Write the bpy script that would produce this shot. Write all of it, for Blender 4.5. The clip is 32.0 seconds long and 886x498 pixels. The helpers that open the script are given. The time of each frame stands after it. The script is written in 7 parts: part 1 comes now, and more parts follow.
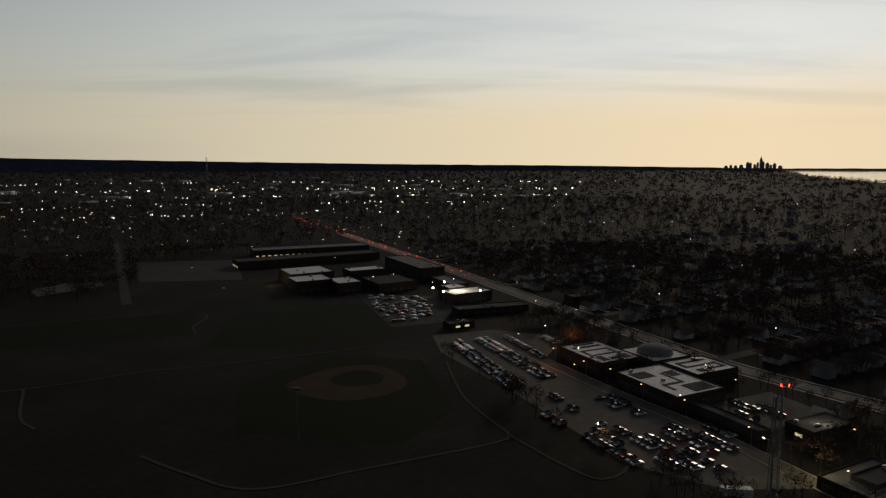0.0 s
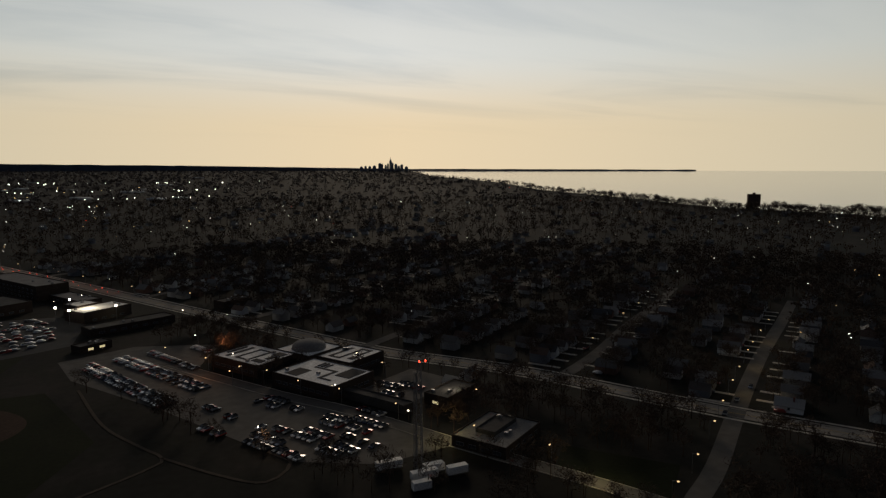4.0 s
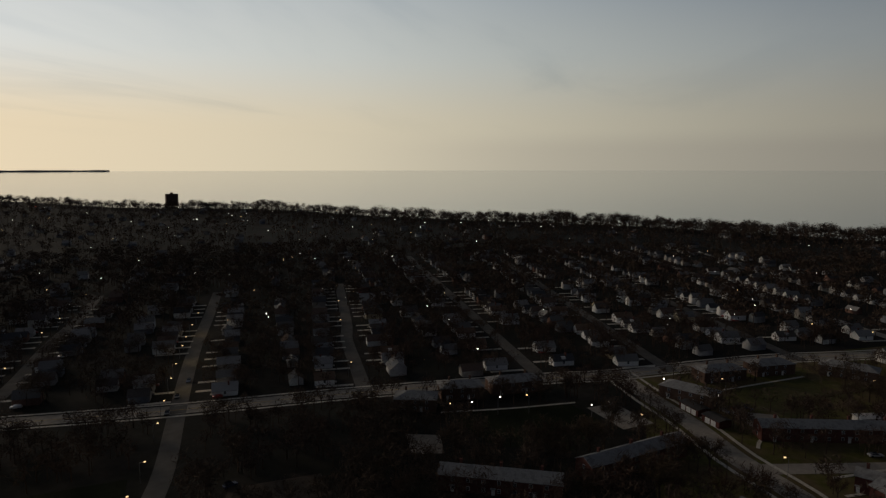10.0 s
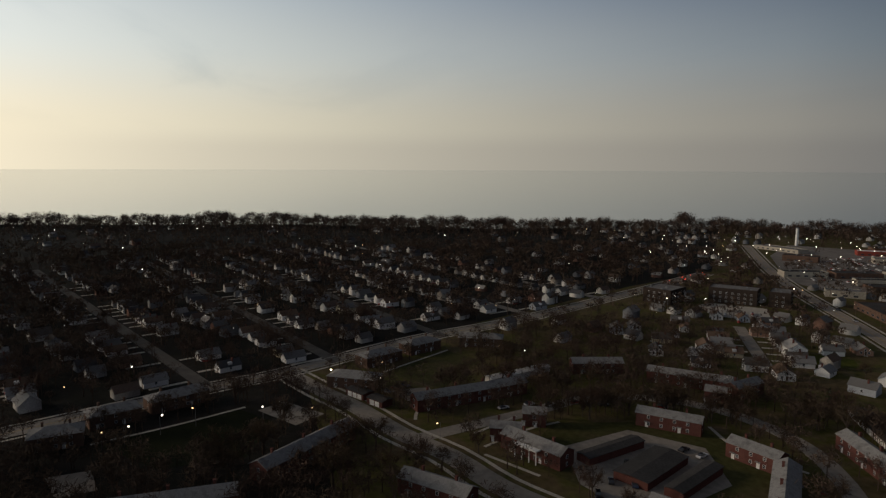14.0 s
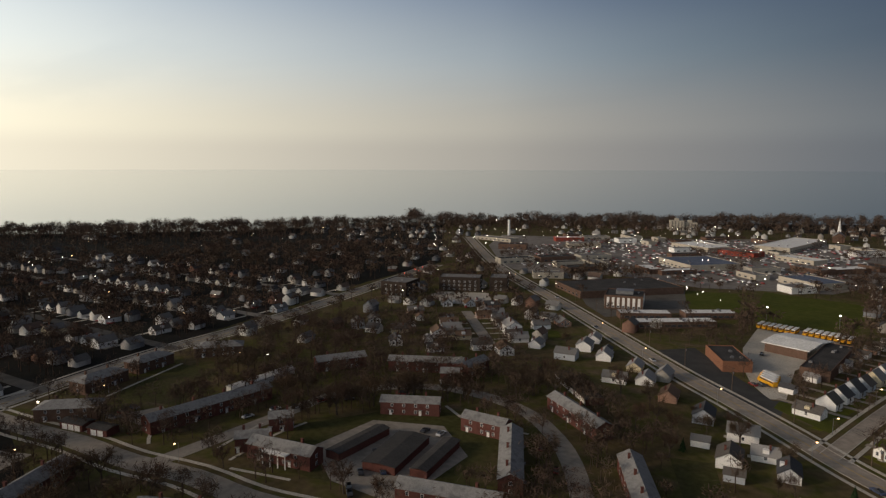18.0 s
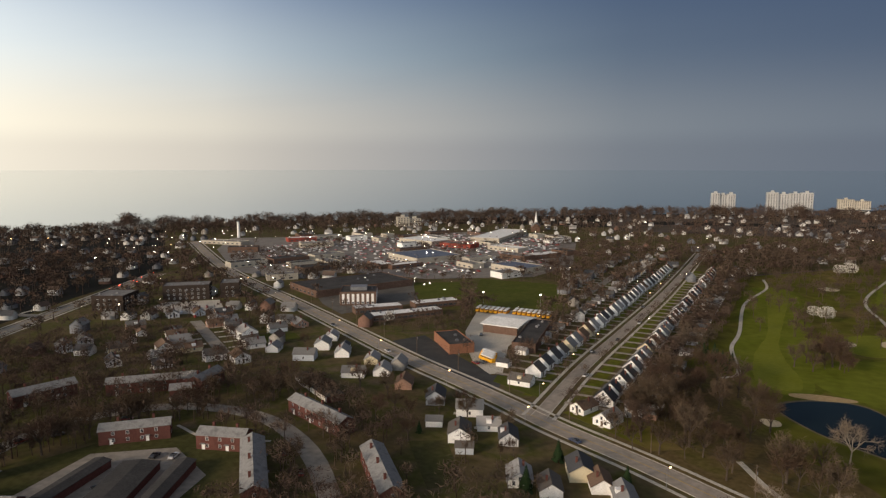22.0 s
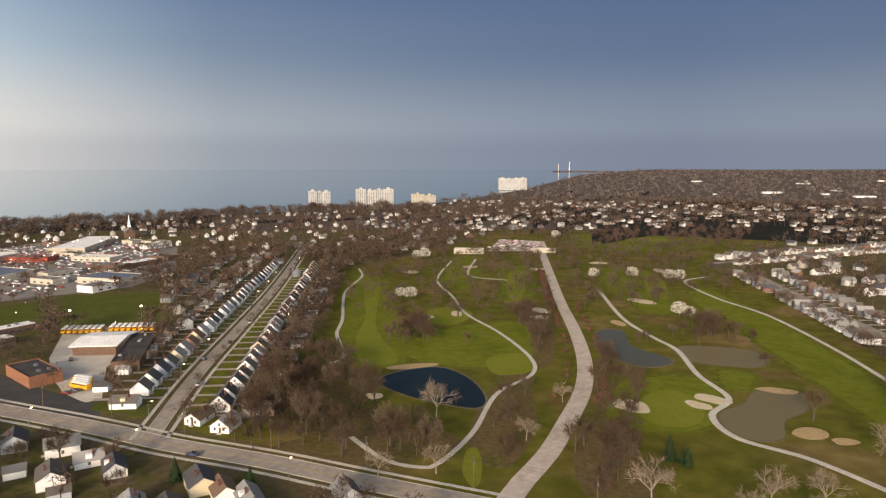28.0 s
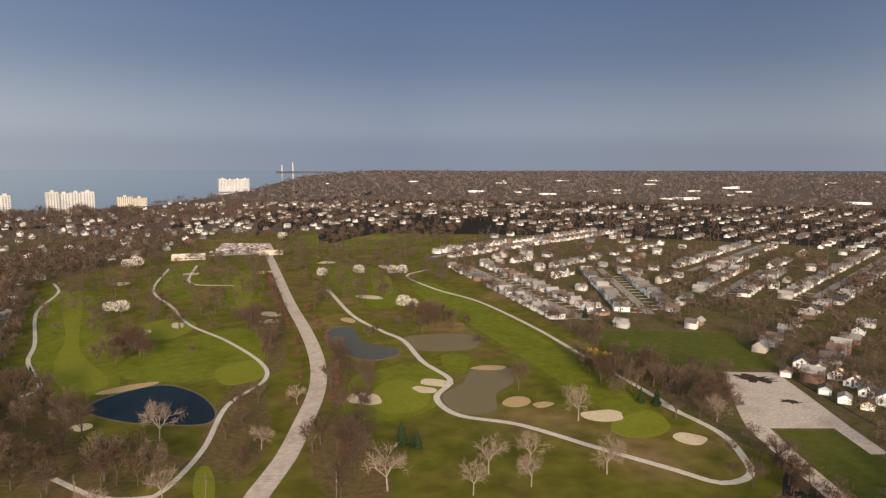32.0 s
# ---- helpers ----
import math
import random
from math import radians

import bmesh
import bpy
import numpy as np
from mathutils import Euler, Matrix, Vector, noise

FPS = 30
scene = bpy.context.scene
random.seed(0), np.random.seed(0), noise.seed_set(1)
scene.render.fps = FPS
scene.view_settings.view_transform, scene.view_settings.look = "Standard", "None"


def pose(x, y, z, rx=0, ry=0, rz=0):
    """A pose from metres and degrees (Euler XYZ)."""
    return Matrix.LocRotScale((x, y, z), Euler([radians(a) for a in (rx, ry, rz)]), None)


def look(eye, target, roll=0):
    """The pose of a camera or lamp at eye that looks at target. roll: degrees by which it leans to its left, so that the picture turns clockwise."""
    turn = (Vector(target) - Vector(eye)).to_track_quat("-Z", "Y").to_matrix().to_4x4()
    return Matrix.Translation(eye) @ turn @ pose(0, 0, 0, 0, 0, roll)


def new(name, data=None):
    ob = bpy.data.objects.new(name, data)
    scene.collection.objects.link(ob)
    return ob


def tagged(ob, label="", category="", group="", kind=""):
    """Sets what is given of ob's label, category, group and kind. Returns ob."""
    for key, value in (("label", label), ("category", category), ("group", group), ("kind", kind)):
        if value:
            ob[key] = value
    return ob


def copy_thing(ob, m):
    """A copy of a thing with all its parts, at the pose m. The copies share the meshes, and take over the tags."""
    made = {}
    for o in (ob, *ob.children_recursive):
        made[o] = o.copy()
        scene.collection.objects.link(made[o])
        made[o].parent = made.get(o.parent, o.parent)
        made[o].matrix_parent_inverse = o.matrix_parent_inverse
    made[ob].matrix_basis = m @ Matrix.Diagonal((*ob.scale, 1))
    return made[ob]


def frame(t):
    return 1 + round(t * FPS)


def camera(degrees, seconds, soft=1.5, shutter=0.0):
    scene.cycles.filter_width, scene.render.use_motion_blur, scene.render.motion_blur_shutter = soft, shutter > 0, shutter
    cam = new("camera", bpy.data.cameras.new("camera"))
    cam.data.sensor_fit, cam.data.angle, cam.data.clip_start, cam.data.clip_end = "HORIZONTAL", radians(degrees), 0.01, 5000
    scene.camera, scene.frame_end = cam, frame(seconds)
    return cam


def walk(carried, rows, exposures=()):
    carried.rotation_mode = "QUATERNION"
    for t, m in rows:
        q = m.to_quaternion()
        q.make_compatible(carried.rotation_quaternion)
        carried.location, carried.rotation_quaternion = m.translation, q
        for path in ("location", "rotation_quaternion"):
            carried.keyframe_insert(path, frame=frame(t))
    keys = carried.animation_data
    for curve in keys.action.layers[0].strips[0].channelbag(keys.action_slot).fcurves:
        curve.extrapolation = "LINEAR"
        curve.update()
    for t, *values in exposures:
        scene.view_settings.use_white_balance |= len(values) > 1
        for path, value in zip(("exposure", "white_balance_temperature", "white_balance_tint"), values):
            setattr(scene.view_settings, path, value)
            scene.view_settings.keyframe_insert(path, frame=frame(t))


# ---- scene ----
# Camera: a drone that hovers a hundred metres up and turns on the spot.
cam = camera(68.0, 32.0, soft=1.3)
PATH = [
    (0.0, pose(0, 0, 100, 82.82, 0.13, 1.10)),
    (0.5, pose(0, 0, 100, 82.80, 0.11, -2.32)),
    (1.0, pose(0, 0, 100, 82.84, 0.12, -6.49)),
    (1.5, pose(0, 0, 100, 82.83, 0.06, -10.76)),
    (2.0, pose(0, 0, 100, 82.83, 0.18, -15.00)),
    (2.5, pose(0, 0, 100, 82.83, 0.09, -18.59)),
    (3.0, pose(0, 0, 100, 82.81, 0.04, -22.01)),
    (3.5, pose(0, 0, 100, 82.81, 0.05, -25.57)),
    (5.5, pose(0, 0, 100, 82.86, -0.04, -39.06)),
    (6.0, pose(0, 0, 100, 82.85, -0.03, -42.55)),
    (6.5, pose(0, 0, 100, 82.82, 0.02, -46.96)),
    (7.0, pose(0, 0, 100, 82.80, 0.04, -51.47)),
    (7.5, pose(0, 0, 100, 82.80, 0.04, -55.92)),
    (8.0, pose(0, 0, 100, 82.81, 0.04, -60.36)),
    (8.5, pose(0, 0, 100, 82.82, 0.08, -64.67)),
    (9.0, pose(0, 0, 100, 82.81, 0.04, -68.58)),
    (9.5, pose(0, 0, 100, 82.82, 0.05, -72.57)),
    (10.0, pose(0, 0, 100, 82.81, 0.06, -76.76)),
    (10.5, pose(0, 0, 100, 82.81, 0.04, -81.19)),
    (11.0, pose(0, 0, 100, 82.82, 0.05, -85.09)),
    (11.5, pose(0, 0, 100, 82.82, 0.03, -89.06)),
    (12.0, pose(0, 0, 100, 82.80, -0.01, -92.82)),
    (12.5, pose(0, 0, 100, 82.80, -0.11, -96.22)),
    (13.0, pose(0, 0, 100, 82.77, -0.08, -99.43)),
    (13.5, pose(0, 0, 100, 82.79, -0.19, -102.54)),
    (14.0, pose(0, 0, 100, 82.77, -0.23, -105.84)),
    (14.5, pose(0, 0, 100, 82.77, -0.19, -108.83)),
    (16.5, pose(0, 0, 100, 82.75, -0.12, -119.81)),
    (17.0, pose(0, 0, 100, 82.78, -0.12, -122.68)),
    (17.5, pose(0, 0, 100, 82.76, -0.13, -125.62)),
    (18.0, pose(0, 0, 100, 82.75, -0.13, -128.54)),
    (18.5, pose(0, 0, 100, 82.76, -0.13, -131.32)),
    (19.0, pose(0, 0, 100, 82.77, -0.08, -133.94)),
    (19.5, pose(0, 0, 100, 82.76, -0.10, -136.58)),
    (20.0, pose(0, 0, 100, 82.77, -0.08, -139.67)),
    (20.5, pose(0, 0, 100, 82.75, -0.08, -143.01)),
    (21.0, pose(0, 0, 100, 82.76, 0.00, -146.27)),
    (21.5, pose(0, 0, 100, 82.76, -0.02, -149.10)),
    (22.0, pose(0, 0, 100, 82.76, -0.04, -151.69)),
    (22.5, pose(0, 0, 100, 82.73, -0.05, -154.55)),
    (23.0, pose(0, 0, 100, 82.73, -0.02, -157.50)),
    (23.5, pose(0, 0, 100, 82.71, -0.05, -160.46)),
    (24.0, pose(0, 0, 100, 82.71, -0.07, -163.39)),
    (24.5, pose(0, 0, 100, 82.71, -0.07, -166.19)),
    (25.0, pose(0, 0, 100, 82.72, -0.11, -168.93)),
    (25.5, pose(0, 0, 100, 82.72, -0.13, -171.68)),
    (27.5, pose(0, 0, 100, 82.74, -0.16, -182.52)),
    (28.0, pose(0, 0, 100, 82.74, -0.04, -185.39)),
    (28.5, pose(0, 0, 100, 82.77, -0.13, -188.39)),
    (29.0, pose(0, 0, 100, 82.76, -0.13, -191.49)),
    (29.5, pose(0, 0, 100, 82.79, -0.13, -194.57)),
    (30.0, pose(0, 0, 100, 82.80, -0.18, -197.60)),
    (30.5, pose(0, 0, 100, 82.81, -0.20, -200.55)),
    (31.0, pose(0, 0, 100, 82.83, -0.27, -203.49)),
    (31.5, pose(0, 0, 100, 82.86, -0.30, -206.35)),
    (32.0, pose(0, 0, 100, 82.87, -0.32, -208.98)),
]
EXPOSURES = [(0, 0.2, 6300, 10), (3, 0.14, 6300, 10), (6, 0.04, 6250, 10), (9, 0.12, 6200, 11), (13, 0.66, 6250, 11), (16, 1.2, 6300, 11), (18, 1.55, 6350, 11), (20, 1.88, 6400, 11), (23, 2.40, 6480, 12), (28, 3.03, 6650, 13), (32, 3.18, 6750, 14)]
walk(cam, PATH, EXPOSURES)

# ---- sky and light: the sun has just gone down behind thin cloud, the east is deep blue ----
SUNSET = radians(25)


def make_sky():
    world = bpy.data.worlds.new("dusk_sky")
    scene.world = world
    world.use_nodes = True
    nt = world.node_tree
    n, l = nt.nodes, nt.links
    n.clear()

    def math_node(op, a, b=None, clamp=False):
        k = n.new("ShaderNodeMath")
        k.operation, k.use_clamp = op, clamp
        for i, s in enumerate((a, b)):
            if s is None:
                continue
            if isinstance(s, (int, float)):
                k.inputs[i].default_value = s
            else:
                l.new(s, k.inputs[i])
        return k.outputs[0]

    def ramp(fac, stops):
        k = n.new("ShaderNodeValToRGB")
        k.color_ramp.interpolation = "B_SPLINE"
        e = k.color_ramp.elements
        while len(e) < len(stops):
            e.new(0.5)
        for q, (p, c) in zip(e, stops):
            q.position, q.color = p, (*c, 1)
        l.new(fac, k.inputs[0])
        return k.outputs[0]

    def blend(fac, a, b, mode="MIX"):
        k = n.new("ShaderNodeMix")
        k.data_type, k.blend_type = "RGBA", mode
        for s, i in ((fac, 0), (a, 6), (b, 7)):
            if isinstance(s, float):
                k.inputs[i].default_value = s
            elif isinstance(s, tuple):
                k.inputs[i].default_value = (*s, 1)
            else:
                l.new(s, k.inputs[i])
        return k.outputs[2]

    def smooth(v, a, b):
        k = n.new("ShaderNodeMapRange")
        k.interpolation_type = "SMOOTHSTEP"
        l.new(v, k.inputs[0])
        k.inputs[1].default_value, k.inputs[2].default_value = a, b
        return k.outputs[0]

    co = n.new("ShaderNodeTexCoord").outputs["Generated"]
    xyz = n.new("ShaderNodeSeparateXYZ")
    l.new(co, xyz.inputs[0])
    x, y, z = xyz.outputs
    flat = math_node("SQRT", math_node("ADD", math_node("MULTIPLY", x, x), math_node("MULTIPLY", y, y)))
    away = math_node("DIVIDE", math_node("ADD", math_node("MULTIPLY", x, math.sin(SUNSET)), math_node("MULTIPLY", y, math.cos(SUNSET))), flat)
    turn = math_node("DIVIDE", math_node("ARCCOSINE", away), math.pi)  # 0 towards the sunset, 1 opposite
    low = ramp(turn, [(0.0, (0.82, 0.635, 0.395)), (0.24, (0.56, 0.50, 0.362)), (0.42, (0.300, 0.277, 0.212)), (0.60, (0.138, 0.130, 0.112)),
                      (0.70, (0.086, 0.087, 0.084)), (0.79, (0.0410, 0.0485, 0.0550)), (1.0, (0.0258, 0.0318, 0.0425))])
    mid = ramp(turn, [(0.0, (0.75, 0.73, 0.67)), (0.24, (0.47, 0.48, 0.425)), (0.42, (0.258, 0.268, 0.250)), (0.60, (0.100, 0.117, 0.128)),
                      (0.70, (0.051, 0.066, 0.076)), (0.79, (0.0226, 0.0308, 0.0435)), (1.0, (0.0143, 0.0212, 0.0350))])
    high = ramp(turn, [(0.0, (0.62, 0.62, 0.60)), (0.24, (0.36, 0.39, 0.39)), (0.42, (0.14, 0.17, 0.205)), (0.60, (0.0342, 0.0503, 0.0826)),
                       (0.70, (0.0195, 0.0305, 0.0525)), (0.79, (0.0116, 0.0197, 0.0368)), (1.0, (0.0100, 0.0171, 0.0320))])
    sky = blend(smooth(z, 0.05, 0.17), low, mid)
    sky = blend(smooth(z, 0.13, 0.30), sky, high)
    sky = blend(smooth(z, 0.28, 0.60), sky, (0.034, 0.036, 0.042))
    # thin streaks of cloud, drawn out along the horizon
    over = math_node("ADD", math_node("MAXIMUM", z, 0.0), 0.06)
    flat_co = n.new("ShaderNodeCombineXYZ")
    l.new(math_node("DIVIDE", x, over), flat_co.inputs[0])
    l.new(math_node("DIVIDE", y, over), flat_co.inputs[1])
    streak = n.new("ShaderNodeMapping")
    streak.inputs["Rotation"].default_value = (0, 0, radians(22))
    streak.inputs["Scale"].default_value = (0.28, 0.75, 1)
    l.new(flat_co.outputs[0], streak.inputs[0])
    cloud = n.new("ShaderNodeTexNoise")
    cloud.inputs["Scale"].default_value, cloud.inputs["Detail"].default_value = 0.9, 6.0
    cloud.inputs["Roughness"].default_value, cloud.inputs["Distortion"].default_value = 0.55, 0.5
    l.new(streak.outputs[0], cloud.inputs["Vector"])
    veil = math_node("MULTIPLY", smooth(cloud.outputs["Fac"], 0.46, 0.70), smooth(z, 0.03, 0.12))
    veil = math_node("MULTIPLY", veil, math_node("SUBTRACT", 1.0, math_node("MULTIPLY", smooth(turn, 0.22, 0.5), 0.88)))
    sky = blend(math_node("MULTIPLY", veil, 0.42), sky, blend(1.0, sky, (0.52, 0.60, 0.70), "MULTIPLY"))
    # a band of haze that lies on the lake
    band = math_node("MULTIPLY", smooth(z, -0.05, -0.02), math_node("SUBTRACT", 1.0, smooth(z, 0.022, 0.056)))
    band = math_node("MULTIPLY", band, smooth(turn, 0.22, 0.36))
    sky = blend(math_node("MULTIPLY", band, 0.30), sky, blend(1.0, sky, (0.62, 0.60, 0.66), "MULTIPLY"))
    # the sky is deepest to the south of east
    side = math_node("DIVIDE", math_node("SUBTRACT", math_node("MULTIPLY", y, math.sin(SUNSET)), math_node("MULTIPLY", x, math.cos(SUNSET))), flat)
    deep = math_node("MULTIPLY", smooth(side, 0.05, 0.7), smooth(turn, 0.6, 0.85))
    sky = blend(math_node("MULTIPLY", deep, 0.9), sky, blend(1.0, sky, (0.58, 0.60, 0.66), "MULTIPLY"))
    bg = n.new("ShaderNodeBackground")
    l.new(sky, bg.inputs[0])
    bg.inputs[1].default_value = 1.0
    out = n.new("ShaderNodeOutputWorld")
    l.new(bg.outputs[0], out.inputs[0])


make_sky()
glow = bpy.data.lights.new("sunset_glow", "SUN")
glow.energy, glow.angle, glow.color = 0.62, radians(12), (1.0, 0.78, 0.55)
new("sunset_glow", glow).matrix_world = look((400 * math.sin(SUNSET), 400 * math.cos(SUNSET), 168), (0, 0, 50))


# ---- materials ----
def material(name, colors, scale=0.2, rough=0.85, fine=8.0, bump=0.0, metal=0.0, space="Position", pick="", spec=0.04, vary_by=(0.78, 1.18)):
    """Noise at two scales over a palette; pick 'object' or 'island' takes the palette's colour at random for each piece."""
    m = bpy.data.materials.new(name)
    m.use_nodes = True
    n, l = m.node_tree.nodes, m.node_tree.links
    b = n["Principled BSDF"]
    b.inputs["Roughness"].default_value, b.inputs["Metallic"].default_value = rough, metal
    b.inputs["Specular IOR Level"].default_value = spec
    if space == "Position":
        co = n.new("ShaderNodeNewGeometry").outputs["Position"]
    else:
        co = n.new("ShaderNodeTexCoord").outputs["Object"]

    def noise_tex(s, detail):
        k = n.new("ShaderNodeTexNoise")
        k.inputs["Scale"].default_value, k.inputs["Detail"].default_value = s, detail
        l.new(co, k.inputs["Vector"])
        return k.outputs["Fac"]

    big, small = noise_tex(scale, 4), noise_tex(scale * fine, 3)
    ramp = n.new("ShaderNodeValToRGB")
    e = ramp.color_ramp.elements
    while len(e) < len(colors):
        e.new(0.5)
    for i, c in enumerate(colors):
        p = i / len(colors) if pick else (0.3 + 0.4 * i / max(1, len(colors) - 1))
        e[i].position, e[i].color = p, (*c, 1)
    if pick:
        ramp.color_ramp.interpolation = "CONSTANT"
        src = n.new("ShaderNodeObjectInfo").outputs["Random"] if pick == "object" else n.new("ShaderNodeNewGeometry").outputs["Random Per Island"]
        l.new(src, ramp.inputs[0])
    else:
        l.new(big, ramp.inputs[0])
    vary = n.new("ShaderNodeMapRange")
    l.new(small, vary.inputs[0])
    vary.inputs[1].default_value, vary.inputs[2].default_value = 0.3, 0.7
    vary.inputs[3].default_value, vary.inputs[4].default_value = vary_by
    mix = n.new("ShaderNodeMix")
    mix.data_type, mix.blend_type = "RGBA", "MULTIPLY"
    mix.inputs[0].default_value = 1.0
    l.new(ramp.outputs[0], mix.inputs[6])
    l.new(vary.outputs[0], mix.inputs[7])
    l.new(mix.outputs[2], b.inputs["Base Color"])
    if bump:
        k = n.new("ShaderNodeBump")
        k.inputs["Strength"].default_value, k.inputs["Distance"].default_value = bump, 0.1
        l.new(small, k.inputs["Height"])
        l.new(k.outputs[0], b.inputs["Normal"])
    return m


def glowing(name, color, strength):
    m = bpy.data.materials.new(name)
    m.use_nodes = True
    b = m.node_tree.nodes["Principled BSDF"]
    b.inputs["Base Color"].default_value = (*color, 1)
    b.inputs["Emission Color"].default_value = (*color, 1)
    b.inputs["Emission Strength"].default_value = strength
    m.cycles.emission_sampling = "NONE"
    return m


def water_material(name, color, rough, scale, strength, ior=1.55):
    m = bpy.data.materials.new(name)
    m.use_nodes = True
    n, l = m.node_tree.nodes, m.node_tree.links
    b = n["Principled BSDF"]
    b.inputs["Base Color"].default_value = (*color, 1)
    b.inputs["Roughness"].default_value, b.inputs["IOR"].default_value = rough, ior
    if scale < 0.1:
        b.inputs["Coat Weight"].default_value, b.inputs["Coat Roughness"].default_value = 0.3, 0.06
    co = n.new("ShaderNodeNewGeometry").outputs["Position"]
    wave = n.new("ShaderNodeTexNoise")
    wave.inputs["Scale"].default_value, wave.inputs["Detail"].default_value = scale, 5
    l.new(co, wave.inputs["Vector"])
    k = n.new("ShaderNodeBump")
    k.inputs["Strength"].default_value, k.inputs["Distance"].default_value = strength, 0.2
    l.new(wave.outputs["Fac"], k.inputs["Height"])
    l.new(k.outputs[0], b.inputs["Normal"])
    return m


# turf darkened in colour to stand for dusk shade on the western side
DUSK_TURF = material("dusk_darkened_turf", [(0.017, 0.0155, 0.0150), (0.021, 0.0205, 0.0165), (0.036, 0.0305, 0.0275)], 0.02, 0.95, 14)
YARD = material("suburban_yards", [(0.081, 0.065, 0.027), (0.113, 0.085, 0.045), (0.081, 0.079, 0.023), (0.135, 0.099, 0.063)], 0.05, 0.95, 7)
ROUGH = material("rough_grass", [(0.129, 0.089, 0.034), (0.107, 0.096, 0.019), (0.093, 0.095, 0.013), (0.129, 0.105, 0.026), (0.176, 0.122, 0.055)], 0.016, 0.95, 7, vary_by=(0.72, 1.22))
PITCH = material("playing_field_grass", [(0.063, 0.077, 0.013), (0.079, 0.086, 0.018), (0.059, 0.070, 0.014)], 0.03, 0.95, 9, vary_by=(0.85, 1.12))
# grass likewise: shade of fields viewed towards the sunset is in the colour
DUSK_LAWN = material("dusk_darkened_lawn", [(0.011, 0.014, 0.006), (0.016, 0.019, 0.008)], 0.06, 0.95, 10)
FAIRWAY = material("mown_fairway", [(0.101, 0.122, 0.010), (0.129, 0.142, 0.017), (0.096, 0.112, 0.010)], 0.03, 0.95, 7, vary_by=(0.82, 1.12))
FRINGE = material("half_mown_grass", [(0.110, 0.101, 0.017), (0.096, 0.108, 0.012), (0.129, 0.114, 0.028)], 0.03, 0.95, 8, vary_by=(0.75, 1.2))
LITTER = material("leaf_littered_floor", [(0.099, 0.076, 0.030), (0.123, 0.088, 0.040), (0.095, 0.088, 0.021)], 0.05, 0.95, 9, vary_by=(0.72, 1.2))
GARDEN = material("apartment_lawn", [(0.051, 0.053, 0.018), (0.066, 0.064, 0.024), (0.081, 0.066, 0.033)], 0.05, 0.95, 9, vary_by=(0.75, 1.2))
BROWN_FLOOR = material("brown_wood_floor", [(0.080, 0.064, 0.054), (0.105, 0.083, 0.070), (0.092, 0.076, 0.056)], 0.008, 0.95, 9, vary_by=(0.75, 1.2))
DIRT = material("trodden_dirt", [(0.062, 0.050, 0.040), (0.082, 0.066, 0.052)], 0.2, 0.95, 8)
GREEN = material("putting_green", [(0.145, 0.157, 0.016), (0.163, 0.172, 0.025)], 0.06, 0.95, 8, vary_by=(0.92, 1.06))
SAND = material("bunker_sand", [(0.48, 0.40, 0.27), (0.56, 0.47, 0.33)], 0.2, 0.95, 8)
REED = material("dry_reeds", [(0.34, 0.24, 0.12), (0.42, 0.31, 0.17)], 0.6, 0.95, 6, 0.5)
CLAY = material("infield_clay", [(0.048, 0.030, 0.022), (0.062, 0.040, 0.028)], 0.1, 0.95, 8)
MUD = material("mud_flat", [(0.12, 0.10, 0.06), (0.15, 0.12, 0.075)], 0.1, 0.8, 8)
GRAVEL = material("pale_gravel", [(0.36, 0.30, 0.25), (0.46, 0.40, 0.34), (0.40, 0.34, 0.29)], 0.06, 0.95, 14)
ASPHALT = material("worn_asphalt", [(0.092, 0.086, 0.078), (0.130, 0.12, 0.108), (0.108, 0.10, 0.092)], 0.04, 0.9, 6, vary_by=(0.85, 1.12))
DARK_ASPHALT = material("fresh_asphalt", [(0.050, 0.050, 0.050), (0.07, 0.068, 0.066)], 0.04, 0.9, 5, vary_by=(0.9, 1.1))
OLD_ROAD = material("bleached_asphalt", [(0.38, 0.32, 0.265), (0.48, 0.41, 0.345), (0.42, 0.355, 0.295)], 0.05, 0.9, 8, vary_by=(0.82, 1.12))
LANE = material("brown_grey_asphalt", [(0.29, 0.25, 0.21), (0.36, 0.31, 0.26)], 0.05, 0.9, 8, vary_by=(0.82, 1.12))
STREET = material("street_asphalt", [(0.230, 0.206, 0.177), (0.299, 0.268, 0.230), (0.255, 0.227, 0.197)], 0.05, 0.9, 8, vary_by=(0.82, 1.12))
LOT = material("mid_grey_asphalt", [(0.168, 0.151, 0.134), (0.224, 0.203, 0.182), (0.189, 0.171, 0.154)], 0.03, 0.9, 6, vary_by=(0.82, 1.15))
CONCRETE = material("pale_concrete", [(0.432, 0.396, 0.336), (0.528, 0.486, 0.420)], 0.12, 0.9, 10)
TAR = material("tar_patch", [(0.03, 0.026, 0.022), (0.06, 0.045, 0.035)], 0.3, 0.95, 8)
PAINT = material("road_paint", [(0.62, 0.60, 0.52), (0.70, 0.68, 0.60)], 0.4, 0.8, 6)
YELLOW_PAINT = material("yellow_road_paint", [(0.45, 0.30, 0.06), (0.5, 0.34, 0.08)], 0.4, 0.8, 6)
SIDING = material("painted_siding", [(0.82, 0.81, 0.79), (0.80, 0.79, 0.76), (0.70, 0.70, 0.70), (0.82, 0.80, 0.77), (0.40, 0.43, 0.47), (0.80, 0.79, 0.77), (0.60, 0.52, 0.36), (0.81, 0.80, 0.78), (0.78, 0.77, 0.75), (0.36, 0.22, 0.16)], 0.5, 0.7, 9, 0.0, 0.0, "Object", "object")
